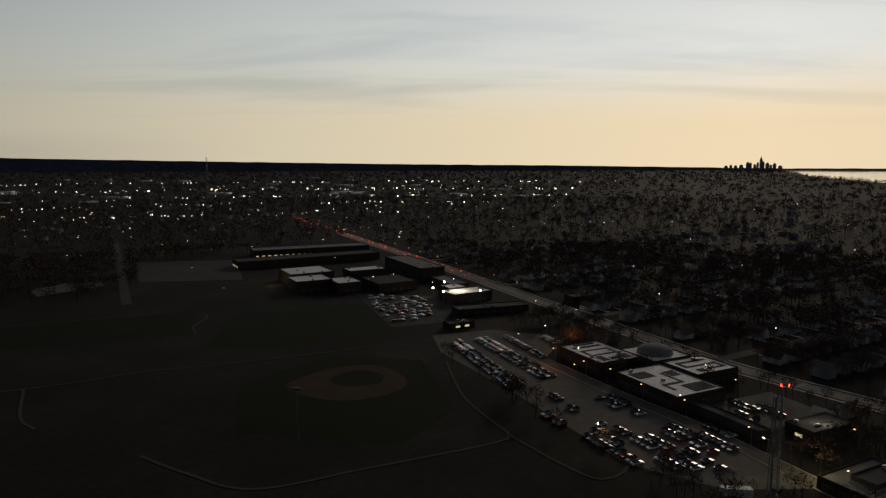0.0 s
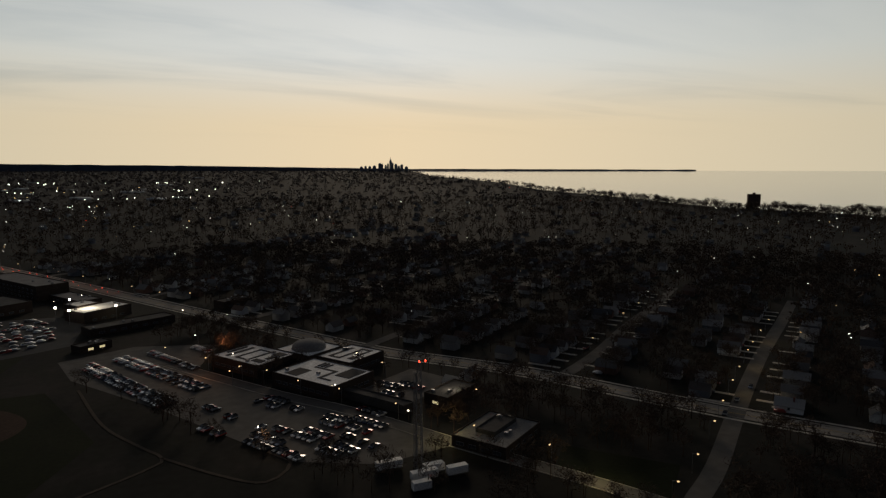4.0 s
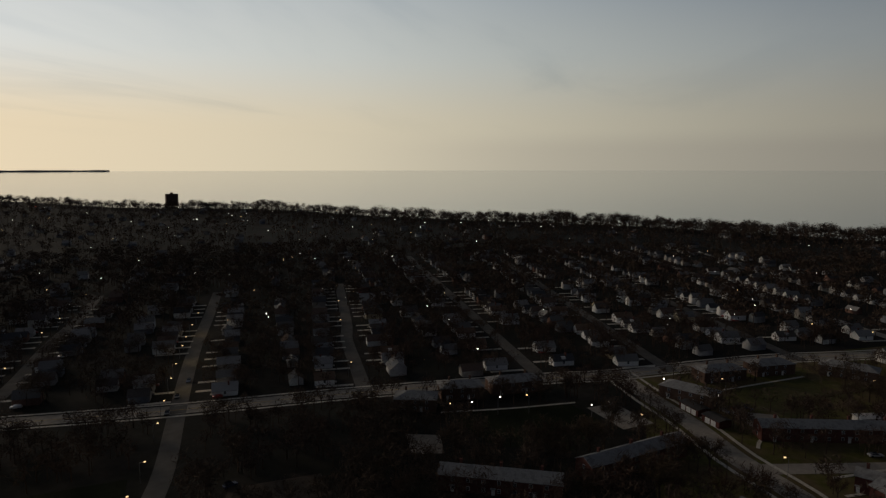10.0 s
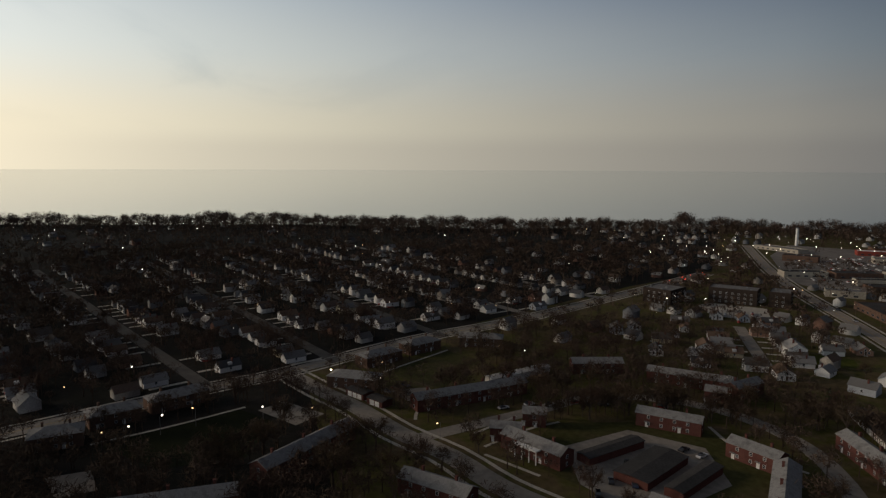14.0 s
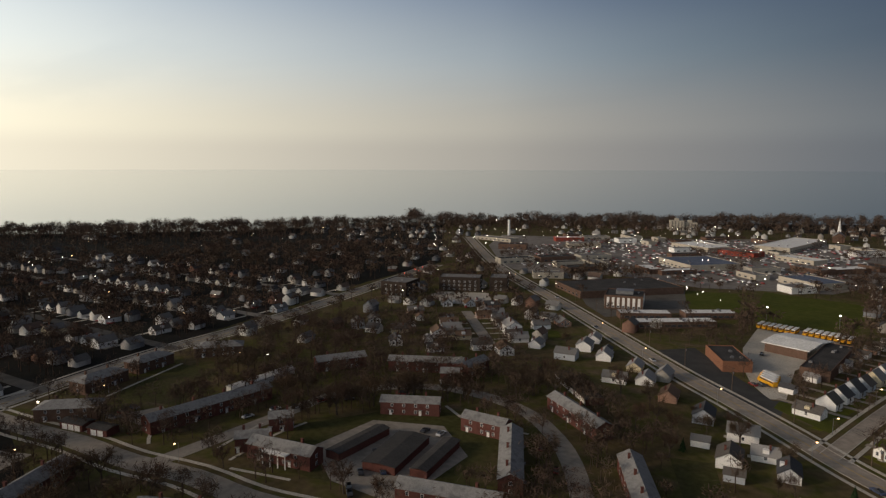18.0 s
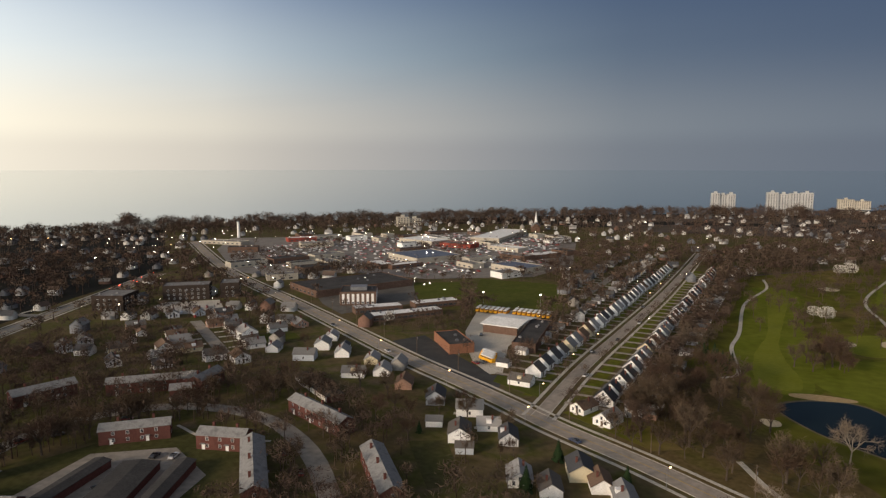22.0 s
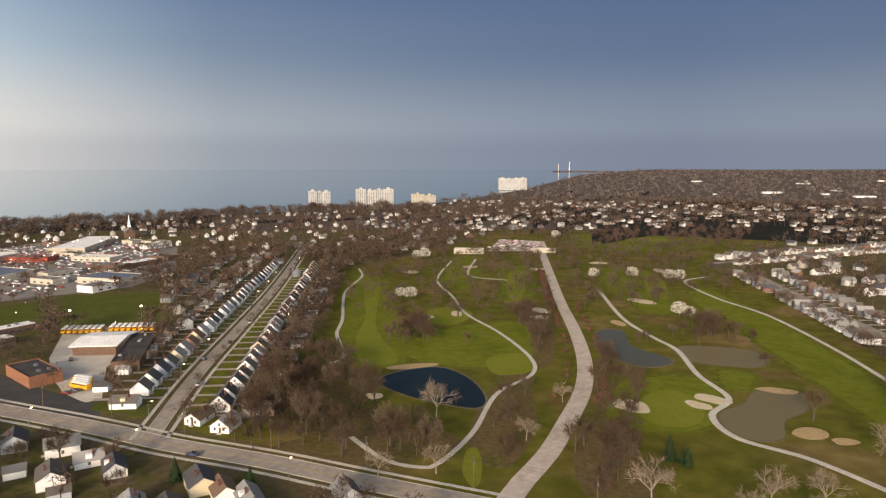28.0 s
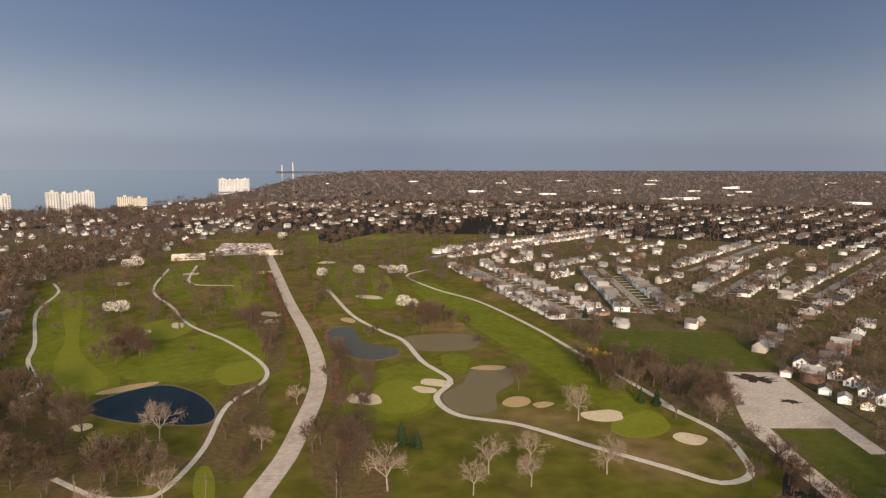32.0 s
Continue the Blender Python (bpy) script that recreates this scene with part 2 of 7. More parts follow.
# walls duller than SIDING, so far houses lose contrast as if in haze
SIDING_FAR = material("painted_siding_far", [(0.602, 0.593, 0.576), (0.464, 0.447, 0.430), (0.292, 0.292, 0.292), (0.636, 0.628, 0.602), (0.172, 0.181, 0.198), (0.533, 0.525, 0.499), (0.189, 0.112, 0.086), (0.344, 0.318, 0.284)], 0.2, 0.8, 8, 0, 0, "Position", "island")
SHINGLE = material("asphalt_shingle", [(0.17, 0.165, 0.16), (0.23, 0.225, 0.22), (0.08, 0.08, 0.084), (0.17, 0.115, 0.082), (0.31, 0.30, 0.29), (0.12, 0.108, 0.098)], 0.6, 0.9, 10, 0.3, 0, "Object", "object")
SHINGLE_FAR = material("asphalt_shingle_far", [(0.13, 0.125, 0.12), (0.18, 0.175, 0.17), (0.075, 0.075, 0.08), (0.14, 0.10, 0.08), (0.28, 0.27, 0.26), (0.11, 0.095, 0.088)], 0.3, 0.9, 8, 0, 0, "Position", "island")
BRICK = material("red_brick", [(0.098, 0.042, 0.035), (0.128, 0.056, 0.046), (0.110, 0.048, 0.040)], 0.5, 0.85, 9, 0.2)
BROWN_BRICK = material("brown_brick", [(0.115, 0.072, 0.054), (0.155, 0.10, 0.076)], 0.5, 0.85, 9, 0.2)
DARK_BRICK = material("dark_brown_brick", [(0.042, 0.032, 0.027), (0.058, 0.044, 0.037)], 0.5, 0.85, 9, 0.2)
ORANGE_BRICK = material("orange_brick", [(0.22, 0.105, 0.066), (0.26, 0.128, 0.08)], 0.4, 0.85, 9, 0.2)
SLATE = material("grey_slate_roof", [(0.196, 0.192, 0.186), (0.263, 0.257, 0.250), (0.162, 0.157, 0.155)], 0.4, 0.8, 8, 0.3)
FLAT_DARK = material("tarred_flat_roof", [(0.050, 0.049, 0.048), (0.075, 0.07, 0.068)], 0.15, 0.9, 9)
FLAT_GREY = material("gravel_flat_roof", [(0.16, 0.155, 0.15), (0.22, 0.21, 0.20)], 0.1, 0.9, 12)
FLAT_WHITE = material("white_membrane_roof", [(0.66, 0.65, 0.62), (0.76, 0.75, 0.73), (0.70, 0.69, 0.66)], 0.12, 0.7, 9)
STUCCO = material("cream_stucco", [(0.38, 0.34, 0.28), (0.46, 0.42, 0.35)], 0.2, 0.9, 8)
TOWER_WALL = material("pale_tower_concrete", [(0.36, 0.36, 0.36), (0.42, 0.42, 0.415)], 0.05, 0.8, 10)
BLUE_ROOF = material("blue_grey_roof", [(0.10, 0.12, 0.17), (0.14, 0.16, 0.21)], 0.1, 0.8, 8)
RED_SIGN = material("red_fascia", [(0.26, 0.06, 0.045), (0.31, 0.075, 0.055)], 0.2, 0.7, 6)
WHITE = material("white_paint", [(0.74, 0.73, 0.70), (0.80, 0.79, 0.77)], 0.4, 0.6, 6)
BLACK = material("black_rubber", [(0.02, 0.02, 0.02), (0.03, 0.03, 0.03)], 1.0, 0.8, 4)
WINDOW = material("dark_window_glass", [(0.035, 0.04, 0.05), (0.06, 0.065, 0.075)], 0.3, 0.12, 4, spec=0.6)
STEEL = material("galvanised_steel", [(0.20, 0.20, 0.21), (0.28, 0.28, 0.29)], 0.5, 0.5, 5, 0, 0.7)
POLE_WOOD = material("creosoted_pole", [(0.10, 0.075, 0.055), (0.14, 0.10, 0.075)], 1.0, 0.9, 6, 0.2)
CAR_PAINT = material("car_paint", [(0.55, 0.55, 0.56), (0.75, 0.75, 0.75), (0.03, 0.03, 0.033), (0.10, 0.10, 0.11), (0.30, 0.31, 0.33), (0.06, 0.08, 0.15), (0.28, 0.03, 0.025), (0.045, 0.045, 0.05)], 1.0, 0.3, 3, 0, 0.2, "Object", "object", 0.6)
CAR_FAR = material("car_paint_far", [(0.55, 0.55, 0.56), (0.75, 0.75, 0.75), (0.03, 0.03, 0.033), (0.10, 0.10, 0.11), (0.30, 0.31, 0.33), (0.28, 0.03, 0.025)], 1.0, 0.3, 3, 0, 0.2, "Position", "island", 0.6)
BUS_PAINT = material("school_bus_yellow", [(0.62, 0.31, 0.02), (0.68, 0.35, 0.03)], 0.5, 0.5, 4)
BARK = material("grey_brown_bark", [(0.064, 0.050, 0.039), (0.098, 0.075, 0.060)], 1.0, 0.95, 6, 0.4, 0, "Object")
PALE_BARK = material("pale_sycamore_bark", [(0.200, 0.164, 0.124), (0.272, 0.232, 0.184)], 0.8, 0.9, 6, 0.3, 0, "Object")
TWIGS = material("bare_twigs", [(0.069, 0.047, 0.030), (0.086, 0.060, 0.039), (0.075, 0.048, 0.034), (0.099, 0.073, 0.050)], 0.6, 0.95, 5, 0, 0, "Object", "object")
PALE_TWIGS = material("pale_twigs", [(0.168, 0.128, 0.092), (0.208, 0.164, 0.124)], 0.6, 0.95, 5, 0, 0, "Object")
TWIGS_FAR = material("bare_twigs_far", [(0.069, 0.049, 0.036), (0.086, 0.062, 0.046), (0.076, 0.051, 0.040), (0.098, 0.074, 0.054)], 0.01, 0.95, 8)
RED_BUDS = material("red_budding_twigs", [(0.125, 0.052, 0.044), (0.155, 0.066, 0.055)], 0.6, 0.95, 5, 0, 0, "Object")
BLOSSOM = material("white_blossom", [(0.528, 0.504, 0.440), (0.592, 0.568, 0.520)], 0.6, 0.9, 5, 0, 0, "Object")
YELLOW_BUDS = material("yellow_budding_twigs", [(0.42, 0.26, 0.04), (0.48, 0.32, 0.06)], 0.6, 0.9, 5, 0, 0, "Object")
NEEDLES = material("conifer_needles", [(0.018, 0.035, 0.014), (0.03, 0.05, 0.02)], 0.8, 0.95, 6, 0, 0, "Object")
LAKE = water_material("lake_water", (0.030, 0.085, 0.110), 0.10, 0.05, 0.14)
POND = water_material("pond_water", (0.010, 0.018, 0.020), 0.1, 0.5, 0.05, 1.12)
GREY_POND = water_material("grey_pond_water", (0.078, 0.080, 0.062), 0.2, 0.5, 0.05, 1.1)
MURKY = water_material("murky_pond_water", (0.150, 0.122, 0.066), 0.35, 0.5, 0.06, 1.1)
# paler and greyer than TWIGS_FAR: haze over far woods is painted in
HAZE_TWIGS = material("haze_tinted_twigs", [(0.095, 0.077, 0.074), (0.115, 0.093, 0.087), (0.102, 0.082, 0.080)], 0.006, 0.95, 8)
# ridge colour shifted to blue as if seen through haze
HILL = material("haze_tinted_hills", [(0.05, 0.058, 0.08), (0.06, 0.068, 0.09)], 0.004, 1.0, 6)
# blue-grey lifted in colour so the backlit skyline looks hazy
SKYLINE = material("haze_tinted_towers", [(0.26, 0.28, 0.34), (0.30, 0.32, 0.38)], 0.01, 0.9, 5)
LAMP_WARM = glowing("warm_lamp", (1.0, 0.62, 0.25), 4.0)
LAMP_WHITE = glowing("white_lamp", (1.0, 0.90, 0.72), 8.0)
LAMP_RED = glowing("red_lamp", (1.0, 0.05, 0.02), 6.0)
LAMP_HEAD = glowing("street_lamp_glow", (1.0, 0.66, 0.30), 1.1)
LAMP_HEAD_WHITE = glowing("white_street_lamp_glow", (1.0, 0.90, 0.72), 2.2)
LIT_WINDOW = glowing("lit_window", (1.0, 0.80, 0.42), 0.55)


# ---- mesh tools ----
class Geo:
    """Collects faces for one mesh."""

    def __init__(self):
        self.v, self.f, self.m = [], [], []

    def face(self, pts, mat=0):
        k = len(self.v)
        self.v.extend(tuple(p) for p in pts)
        self.f.append(tuple(range(k, k + len(pts))))
        self.m.append(mat)

    def box(self, x0, y0, z0, x1, y1, z1, mat=0, top=None):
        k = len(self.v)
        self.v.extend([(x0, y0, z0), (x1, y0, z0), (x1, y1, z0), (x0, y1, z0), (x0, y0, z1), (x1, y0, z1), (x1, y1, z1), (x0, y1, z1)])
        for i, q in enumerate([(0, 3, 2, 1), (4, 5, 6, 7), (0, 1, 5, 4), (1, 2, 6, 5), (2, 3, 7, 6), (3, 0, 4, 7)]):
            self.f.append(tuple(k + j for j in q))
            self.m.append(top if top is not None and i == 1 else mat)
        return self

    def tube(self, a, b, ra, rb, sides=5, mat=0, cap=True):
        a, b = Vector(a), Vector(b)
        d = (b - a).normalized()
        s = d.orthogonal().normalized()
        u = d.cross(s)
        k = len(self.v)
        for p, r in ((a, ra), (b, rb)):
            for i in range(sides):
                w = 2 * math.pi * i / sides
                self.v.append(tuple(p + (s * math.cos(w) + u * math.sin(w)) * r))
        for i in range(sides):
            j = (i + 1) % sides
            self.f.append((k + i, k + j, k + sides + j, k + sides + i))
            self.m.append(mat)
        if cap:
            self.f.append(tuple(k + sides + i for i in range(sides)))
            self.m.append(mat)
        return self

    def gable(self, hw, hd, z0, eave, ridge, mat=0):
        """Walls of a house with gables at its two ends along y."""
        k = len(self.v)
        for y in (-hd, hd):
            self.v.extend([(-hw, y, z0), (hw, y, z0), (hw, y, eave), (0, y, ridge), (-hw, y, eave)])
        self.f += [(k, k + 1, k + 2, k + 3, k + 4), (k + 9, k + 8, k + 7, k + 6, k + 5), (k + 1, k + 6, k + 7, k + 2), (k + 5, k, k + 4, k + 9)]
        self.m += [mat] * 4
        return self

    def roof(self, hw, hd, eave, ridge, over=0.4, thick=0.18, mat=0):
        """Two pitched slabs that meet at a ridge along y."""
        slope = (ridge - eave) / hw
        for s in (-1, 1):
            e = (s * (hw + over), eave - slope * over)
            pts = []
            for y in (-hd - over, hd + over):
                pts += [(0, y, ridge), (e[0], y, e[1]), (e[0], y, e[1] + thick), (0, y, ridge + thick)]
            k = len(self.v)
            self.v.extend(pts)
            self.f += [tuple(k + i for i in q) for q in ((0, 1, 2, 3), (4, 7, 6, 5), (3, 2, 6, 7), (0, 4, 5, 1), (1, 5, 6, 2))]
            self.m += [mat] * 5
        return self

    def hip(self, hw, hd, eave, rise, over=0.5, mat=0):
        a, b, r = hw + over, hd + over, max(0.0, hd - hw)
        z = eave - 0.1
        for pts in ([(-a, -b, z), (a, -b, z), (0, -r, eave + rise)], [(a, b, z), (-a, b, z), (0, r, eave + rise)],
                    [(a, -b, z), (a, b, z), (0, r, eave + rise), (0, -r, eave + rise)], [(-a, b, z), (-a, -b, z), (0, -r, eave + rise), (0, r, eave + rise)],
                    [(-a, -b, z), (-a, b, z), (a, b, z), (a, -b, z)]):
            self.face(pts, mat)
        return self

    def mesh(self, name, *mats):
        me = bpy.data.meshes.new(name)
        me.from_pydata(self.v, [], self.f)
        for m in mats:
            me.materials.append(m)
        if len(mats) > 1:
            me.polygons.foreach_set("material_index", self.m)
        me.update()
        return me


def tri_mesh(name, V, T, mats, index=None):
    """A mesh from arrays of points and triangles."""
    me = bpy.data.meshes.new(name)
    V, T = np.asarray(V, np.float32), np.asarray(T, np.int32)
    me.vertices.add(len(V))
    me.vertices.foreach_set("co", V.ravel())
    me.loops.add(T.size)
    me.loops.foreach_set("vertex_index", T.ravel())
    me.polygons.add(len(T))
    me.polygons.foreach_set("loop_start", np.arange(0, T.size, 3, dtype=np.int32))
    for m in mats:
        me.materials.append(m)
    if index is not None:
        me.polygons.foreach_set("material_index", np.asarray(index, np.int32))
    me.update(calc_edges=True)
    me.validate()
    return me


def scatter(name, protos, places, mats, label, category, indexes=None):
    """Many alike pieces, too many to count, in one mesh. places: x, y, z, turn, scale, stretch, proto."""
    Vs, Ts, Is, k = [], [], [], 0
    places = np.asarray(places, float)
    if not len(places):
        return None
    for p, (PV, PT) in enumerate(protos):
        sel = places[places[:, 6].astype(int) == p]
        if not len(sel):
            continue
        c, s = np.cos(sel[:, 3])[:, None], np.sin(sel[:, 3])[:, None]
        X = (PV[None, :, 0] * c - PV[None, :, 1] * s) * sel[:, 4:5] + sel[:, 0:1]
        Y = (PV[None, :, 0] * s + PV[None, :, 1] * c) * sel[:, 4:5] + sel[:, 1:2]
        Z = PV[None, :, 2] * sel[:, 4:5] * sel[:, 5:6] + sel[:, 2:3]
        Vs.append(np.stack([X, Y, Z], -1).reshape(-1, 3))
        off = k + np.arange(len(sel))[:, None, None] * len(PV)
        Ts.append((PT[None] + off).reshape(-1, 3))
        if indexes is not None:
            Is.append(np.tile(indexes[p], len(sel)))
        k += len(sel) * len(PV)
    ob = new(name, tri_mesh(name, np.concatenate(Vs), np.concatenate(Ts), mats, np.concatenate(Is) if indexes is not None else None))
    return tagged(ob, label, category, kind="stuff")


def thing(name, x, y, z=0.0, turn=0.0, label="", category="", group="", kind=""):
    ob = new(name)
    ob.empty_display_size = 0.5
    ob.matrix_basis = pose(x, y, z, 0, 0, turn)
    return tagged(ob, label, category, group, kind)


def part(name, shape, mats, parent, label="", at=None):
    """Links a shape as one mesh object under a thing or a part."""
    mats = mats if isinstance(mats, (tuple, list)) else (mats,)
    ob = new(name, shape if isinstance(shape, bpy.types.Mesh) else shape.mesh(name, *mats))
    ob.parent = parent
    if at is not None:
        ob.matrix_basis = at
    return tagged(ob, label)


def smooth_line(pts, step=6.0, closed=False):
    """A Catmull-Rom curve through the points of the plan."""
    P = [np.array(p, float) for p in pts]
    P = [P[-1]] + P + [P[0], P[1]] if closed else [2 * P[0] - P[1]] + P + [2 * P[-1] - P[-2]]
    out = []
    for i in range(1, len(P) - 2):
        a, b, c, d = P[i - 1:i + 3]
        n = max(2, int(np.linalg.norm(c - b) / step))
        for t in np.arange(n) / n:
            out.append(0.5 * (2 * b + (c - a) * t + (2 * a - 5 * b + 4 * c - d) * t * t + (3 * b - a - 3 * c + d) * t ** 3))
    if not closed:
        out.append(P[-2])
    return np.array(out)


def ribbon_geo(line, left, right, z, thick=0.06, geo=None, mat=0):
    """A flat strip that follows a line, from left to right of it, with its edges turned down."""
    geo = geo or Geo()
    d = np.gradient(line, axis=0)
    nrm = np.stack([-d[:, 1], d[:, 0]], 1) / np.linalg.norm(d, axis=1)[:, None]
    A, B = line + nrm * left, line + nrm * right
    k, n = len(geo.v), len(line)
    for a, b in zip(A, B):
        geo.v.extend([(a[0], a[1], z), (b[0], b[1], z), (a[0], a[1], z - thick), (b[0], b[1], z - thick)])
    for i in range(n - 1):
        p, q = k + 4 * i, k + 4 * i + 4
        geo.f += [(p + 1, q + 1, q, p), (p, q, q + 2, p + 2), (q + 1, p + 1, p + 3, q + 3)]
        geo.m += [mat] * 3
    return geo


def patch_geo(poly, z, thick=0.06, geo=None, mat=0):
    geo = geo or Geo()
    poly = [tuple(p) for p in poly]
    area = sum(a[0] * b[1] - b[0] * a[1] for a, b in zip(poly, poly[1:] + poly[:1]))
    if area < 0:
        poly = poly[::-1]
    geo.face([(x, y, z) for x, y in poly], mat)
    for a, b in zip(poly, poly[1:] + poly[:1]):
        geo.face([(*a, z - thick), (*b, z - thick), (*b, z), (*a, z)], mat)
    return geo


def setting(name, geo, mats, label, category):
    mats = mats if isinstance(mats, (tuple, list)) else (mats,)
    return tagged(new(name, geo.mesh(name, *mats)), label, category, kind="structure")


def inside(poly, x, y):
    x, y = np.asarray(x, float), np.asarray(y, float)
    hit = np.zeros(x.shape, bool)
    for (ax, ay), (bx, by) in zip(poly, list(poly[1:]) + [poly[0]]):
        cross = ((ay > y) != (by > y)) & (x < (bx - ax) * (y - ay) / ((by - ay) or 1e-9) + ax)
        hit ^= cross
    return hit


def near_line(line, x, y, dist):
    x, y = np.asarray(x, float), np.asarray(y, float)
    best = np.full(x.shape, 1e9)
    for a, b in zip(line[:-1], line[1:]):
        d = b - a
        t = np.clip(((x - a[0]) * d[0] + (y - a[1]) * d[1]) / max(1e-9, d @ d), 0, 1)
        best = np.minimum(best, np.hypot(x - a[0] - t * d[0], y - a[1] - t * d[1]))
    return best < dist


# ---- ground and lake ----
RISE = 100 - 4900 * math.tan(radians(0.33))


def lie(r):
    """How far the land and the lake have risen towards the horizon, r metres off."""
    return RISE * np.maximum(0, (np.asarray(r, float) - 1200) / 3700) ** 1.25


SHORE_AZ = [-180, -178.2, -171.4, -167.2, -164.5, -162.8, -160.4, -157, 25.8, 28.2, 33.9, 37.2, 41.6, 45.9, 49.9, 53.6, 61.1, 70.9, 80.1, 92.1, 103.4, 110.0, 120.2, 127.4, 144.5, 161.9, 168.0, 180]
SHORE_R = [1461, 1470, 1888, 2350, 3100, 3780, 4250, 4890, 4890, 3711, 2966, 2378, 2118, 1895, 1707, 1636, 1559, 1319, 1215, 1147, 1077, 1053, 1103, 1144, 1174, 1329, 1404, 1461]


def shore(az):
    return np.interp(az, SHORE_AZ, SHORE_R)


def on_land(x, y, margin=15):
    return np.hypot(x, y) < shore(np.degrees(np.arctan2(x, y))) - margin


def polar_sheet(name, mat, height, rings, inner=0.0):
    AZ = np.linspace(-180, 180, 361)
    V, T = [], []
    for az in AZ[:-1]:
        s = float(shore(az))
        for q in rings(s):
            V.append((q * math.sin(radians(az)), q * math.cos(radians(az)), height(q, s)))
    n = len(rings(1000.0))
    for i in range(360):
        for j in range(n - 1):
            a, b = i * n + j, ((i + 1) % 360) * n + j
            T += [(a, a + 1, b + 1), (a, b + 1, b)]
    return new(name, tri_mesh(name, V, T, [mat]))


def land_rings(s):
    return [s * k for k in (0.0, 0.02, 0.05, 0.1, 0.2, 0.3, 0.4, 0.5, 0.6, 0.7, 0.8, 0.9, 0.97, 1.0)] + [s + 14, s + 14 + (4895 - s) * 0.5, 4912]


def land_height(q, s):
    return float(lie(q)) - ((9.0 if q < s + 20 else 60.0 if q < 4900 else 9.0) if q > s + 2 and s < 4800 else 0.0)


tagged(polar_sheet("ground", DUSK_TURF, land_height, land_rings), "winter turf and bare soil of a lakeside suburb, colour darkened for dusk", "ground", kind="structure")
tagged(polar_sheet("water", LAKE, lambda q, s: float(lie(q)) - 2.5, lambda s: [900 + i * 165 for i in range(25)]), "calm wide lake that reflects the evening sky", "lake", kind="structure")

# the floor of the woods that stretch east to the horizon
az_e, r_e = np.linspace(166, 264, 99), np.linspace(1040, 4870, 60)
V = [(q * math.sin(radians(a)), q * math.cos(radians(a)), float(lie(q)) + 0.15) for a in az_e for q in np.minimum(r_e, shore(a - 360 if a > 180 else a) - 30)]
T = [t for i in range(98) for j in range(59) for t in ((i * 60 + j, (i + 1) * 60 + j, (i + 1) * 60 + j + 1), (i * 60 + j, (i + 1) * 60 + j + 1, i * 60 + j + 1))]
tagged(new("wood_floor", tri_mesh("wood_floor", V, T, [BROWN_FLOOR])), "brown floor of leafless woods and yards reaching to the horizon", "ground", kind="structure")

ring = [(q * math.sin(radians(a)), q * math.cos(radians(a))) for q, sweep in ((600, range(160, 263, 3)), (1060, range(262, 159, -3))) for a in sweep]
setting("wood_floor_near", patch_geo(ring, 0.003, 0.002), BROWN_FLOOR, "brown leaf-strewn ground between houses", "ground")

# hills along the far edge of the land, their haze painted as blue
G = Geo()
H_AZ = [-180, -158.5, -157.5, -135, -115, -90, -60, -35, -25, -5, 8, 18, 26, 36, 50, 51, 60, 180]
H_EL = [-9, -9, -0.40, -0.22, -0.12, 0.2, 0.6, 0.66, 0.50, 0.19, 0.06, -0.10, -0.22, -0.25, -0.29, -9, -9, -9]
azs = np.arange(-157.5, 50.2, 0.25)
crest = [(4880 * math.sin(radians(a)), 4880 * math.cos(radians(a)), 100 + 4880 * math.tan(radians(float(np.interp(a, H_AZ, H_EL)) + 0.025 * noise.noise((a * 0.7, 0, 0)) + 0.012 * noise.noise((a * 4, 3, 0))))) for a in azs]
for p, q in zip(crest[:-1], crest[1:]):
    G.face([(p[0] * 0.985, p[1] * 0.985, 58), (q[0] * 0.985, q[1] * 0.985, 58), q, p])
setting("hill_ridge", G, HILL, "low wooded ridge along the horizon, evening haze in its colour", "hills")


# ---- streets, drives and paths ----
ROADS = {}


def road(name, pts, width, mat, label, z, kerb=True, walk_off=0.0, dashes=None, step=8.0):
    line = smooth_line(pts, step)
    ROADS[name] = (line, width)
    top = tagged(new(name, ribbon_geo(line, width / 2, -width / 2, z).mesh(name, mat)), label, "road", kind="structure")
    if kerb:
        for s in (1, -1):
            g = ribbon_geo(line, s * (width / 2 + (0.25 if s > 0 else 0.0)), s * (width / 2 + (0.0 if s > 0 else 0.25)), 0.17, 0.2)
            part("kerb", g, CONCRETE, top, "pale concrete kerb")
    if walk_off:
        for s in (1, -1):
            a, b = s * (width / 2 + walk_off + 0.75) + 0.75, s * (width / 2 + walk_off + 0.75) - 0.75
            part("sidewalk", ribbon_geo(line, a, b, 0.11), CONCRETE, top, "concrete sidewalk")
    if dashes:
        g = Geo()
        for off in dashes:
            ribbon_geo(line, off + 0.12, off - 0.12, z + 0.012, 0.01, g)
        part("lane_line", g, YELLOW_PAINT, top, "faded yellow centre line")
    return line


road("road_1", [(-322, 1296), (-129, 893), (-10, 643), (61, 487), (99, 405), (137, 325), (166, 283), (188, 251), (227, 171), (266, 101), (305, 21), (317, -9), (362, -88), (393, -166), (460, -295), (520, -405)], 9.5, STREET, "two-lane asphalt avenue under street lamps", 0.050, True, 2.0, [0.0])
# streets towards the sunset get dark asphalt, with dusk shade in its colour
road("road_2", [(100, 94), (151, 123), (181, 138), (233, 169), (306, 211), (384, 252), (462, 294)], 7.0, ASPHALT, "worn residential street lit by lamps", 0.056, False)
road("road_3", [(188, 234), (237, 259), (299, 298), (362, 334), (428, 376)], 7.0, ASPHALT, "worn residential street between houses", 0.062, False)
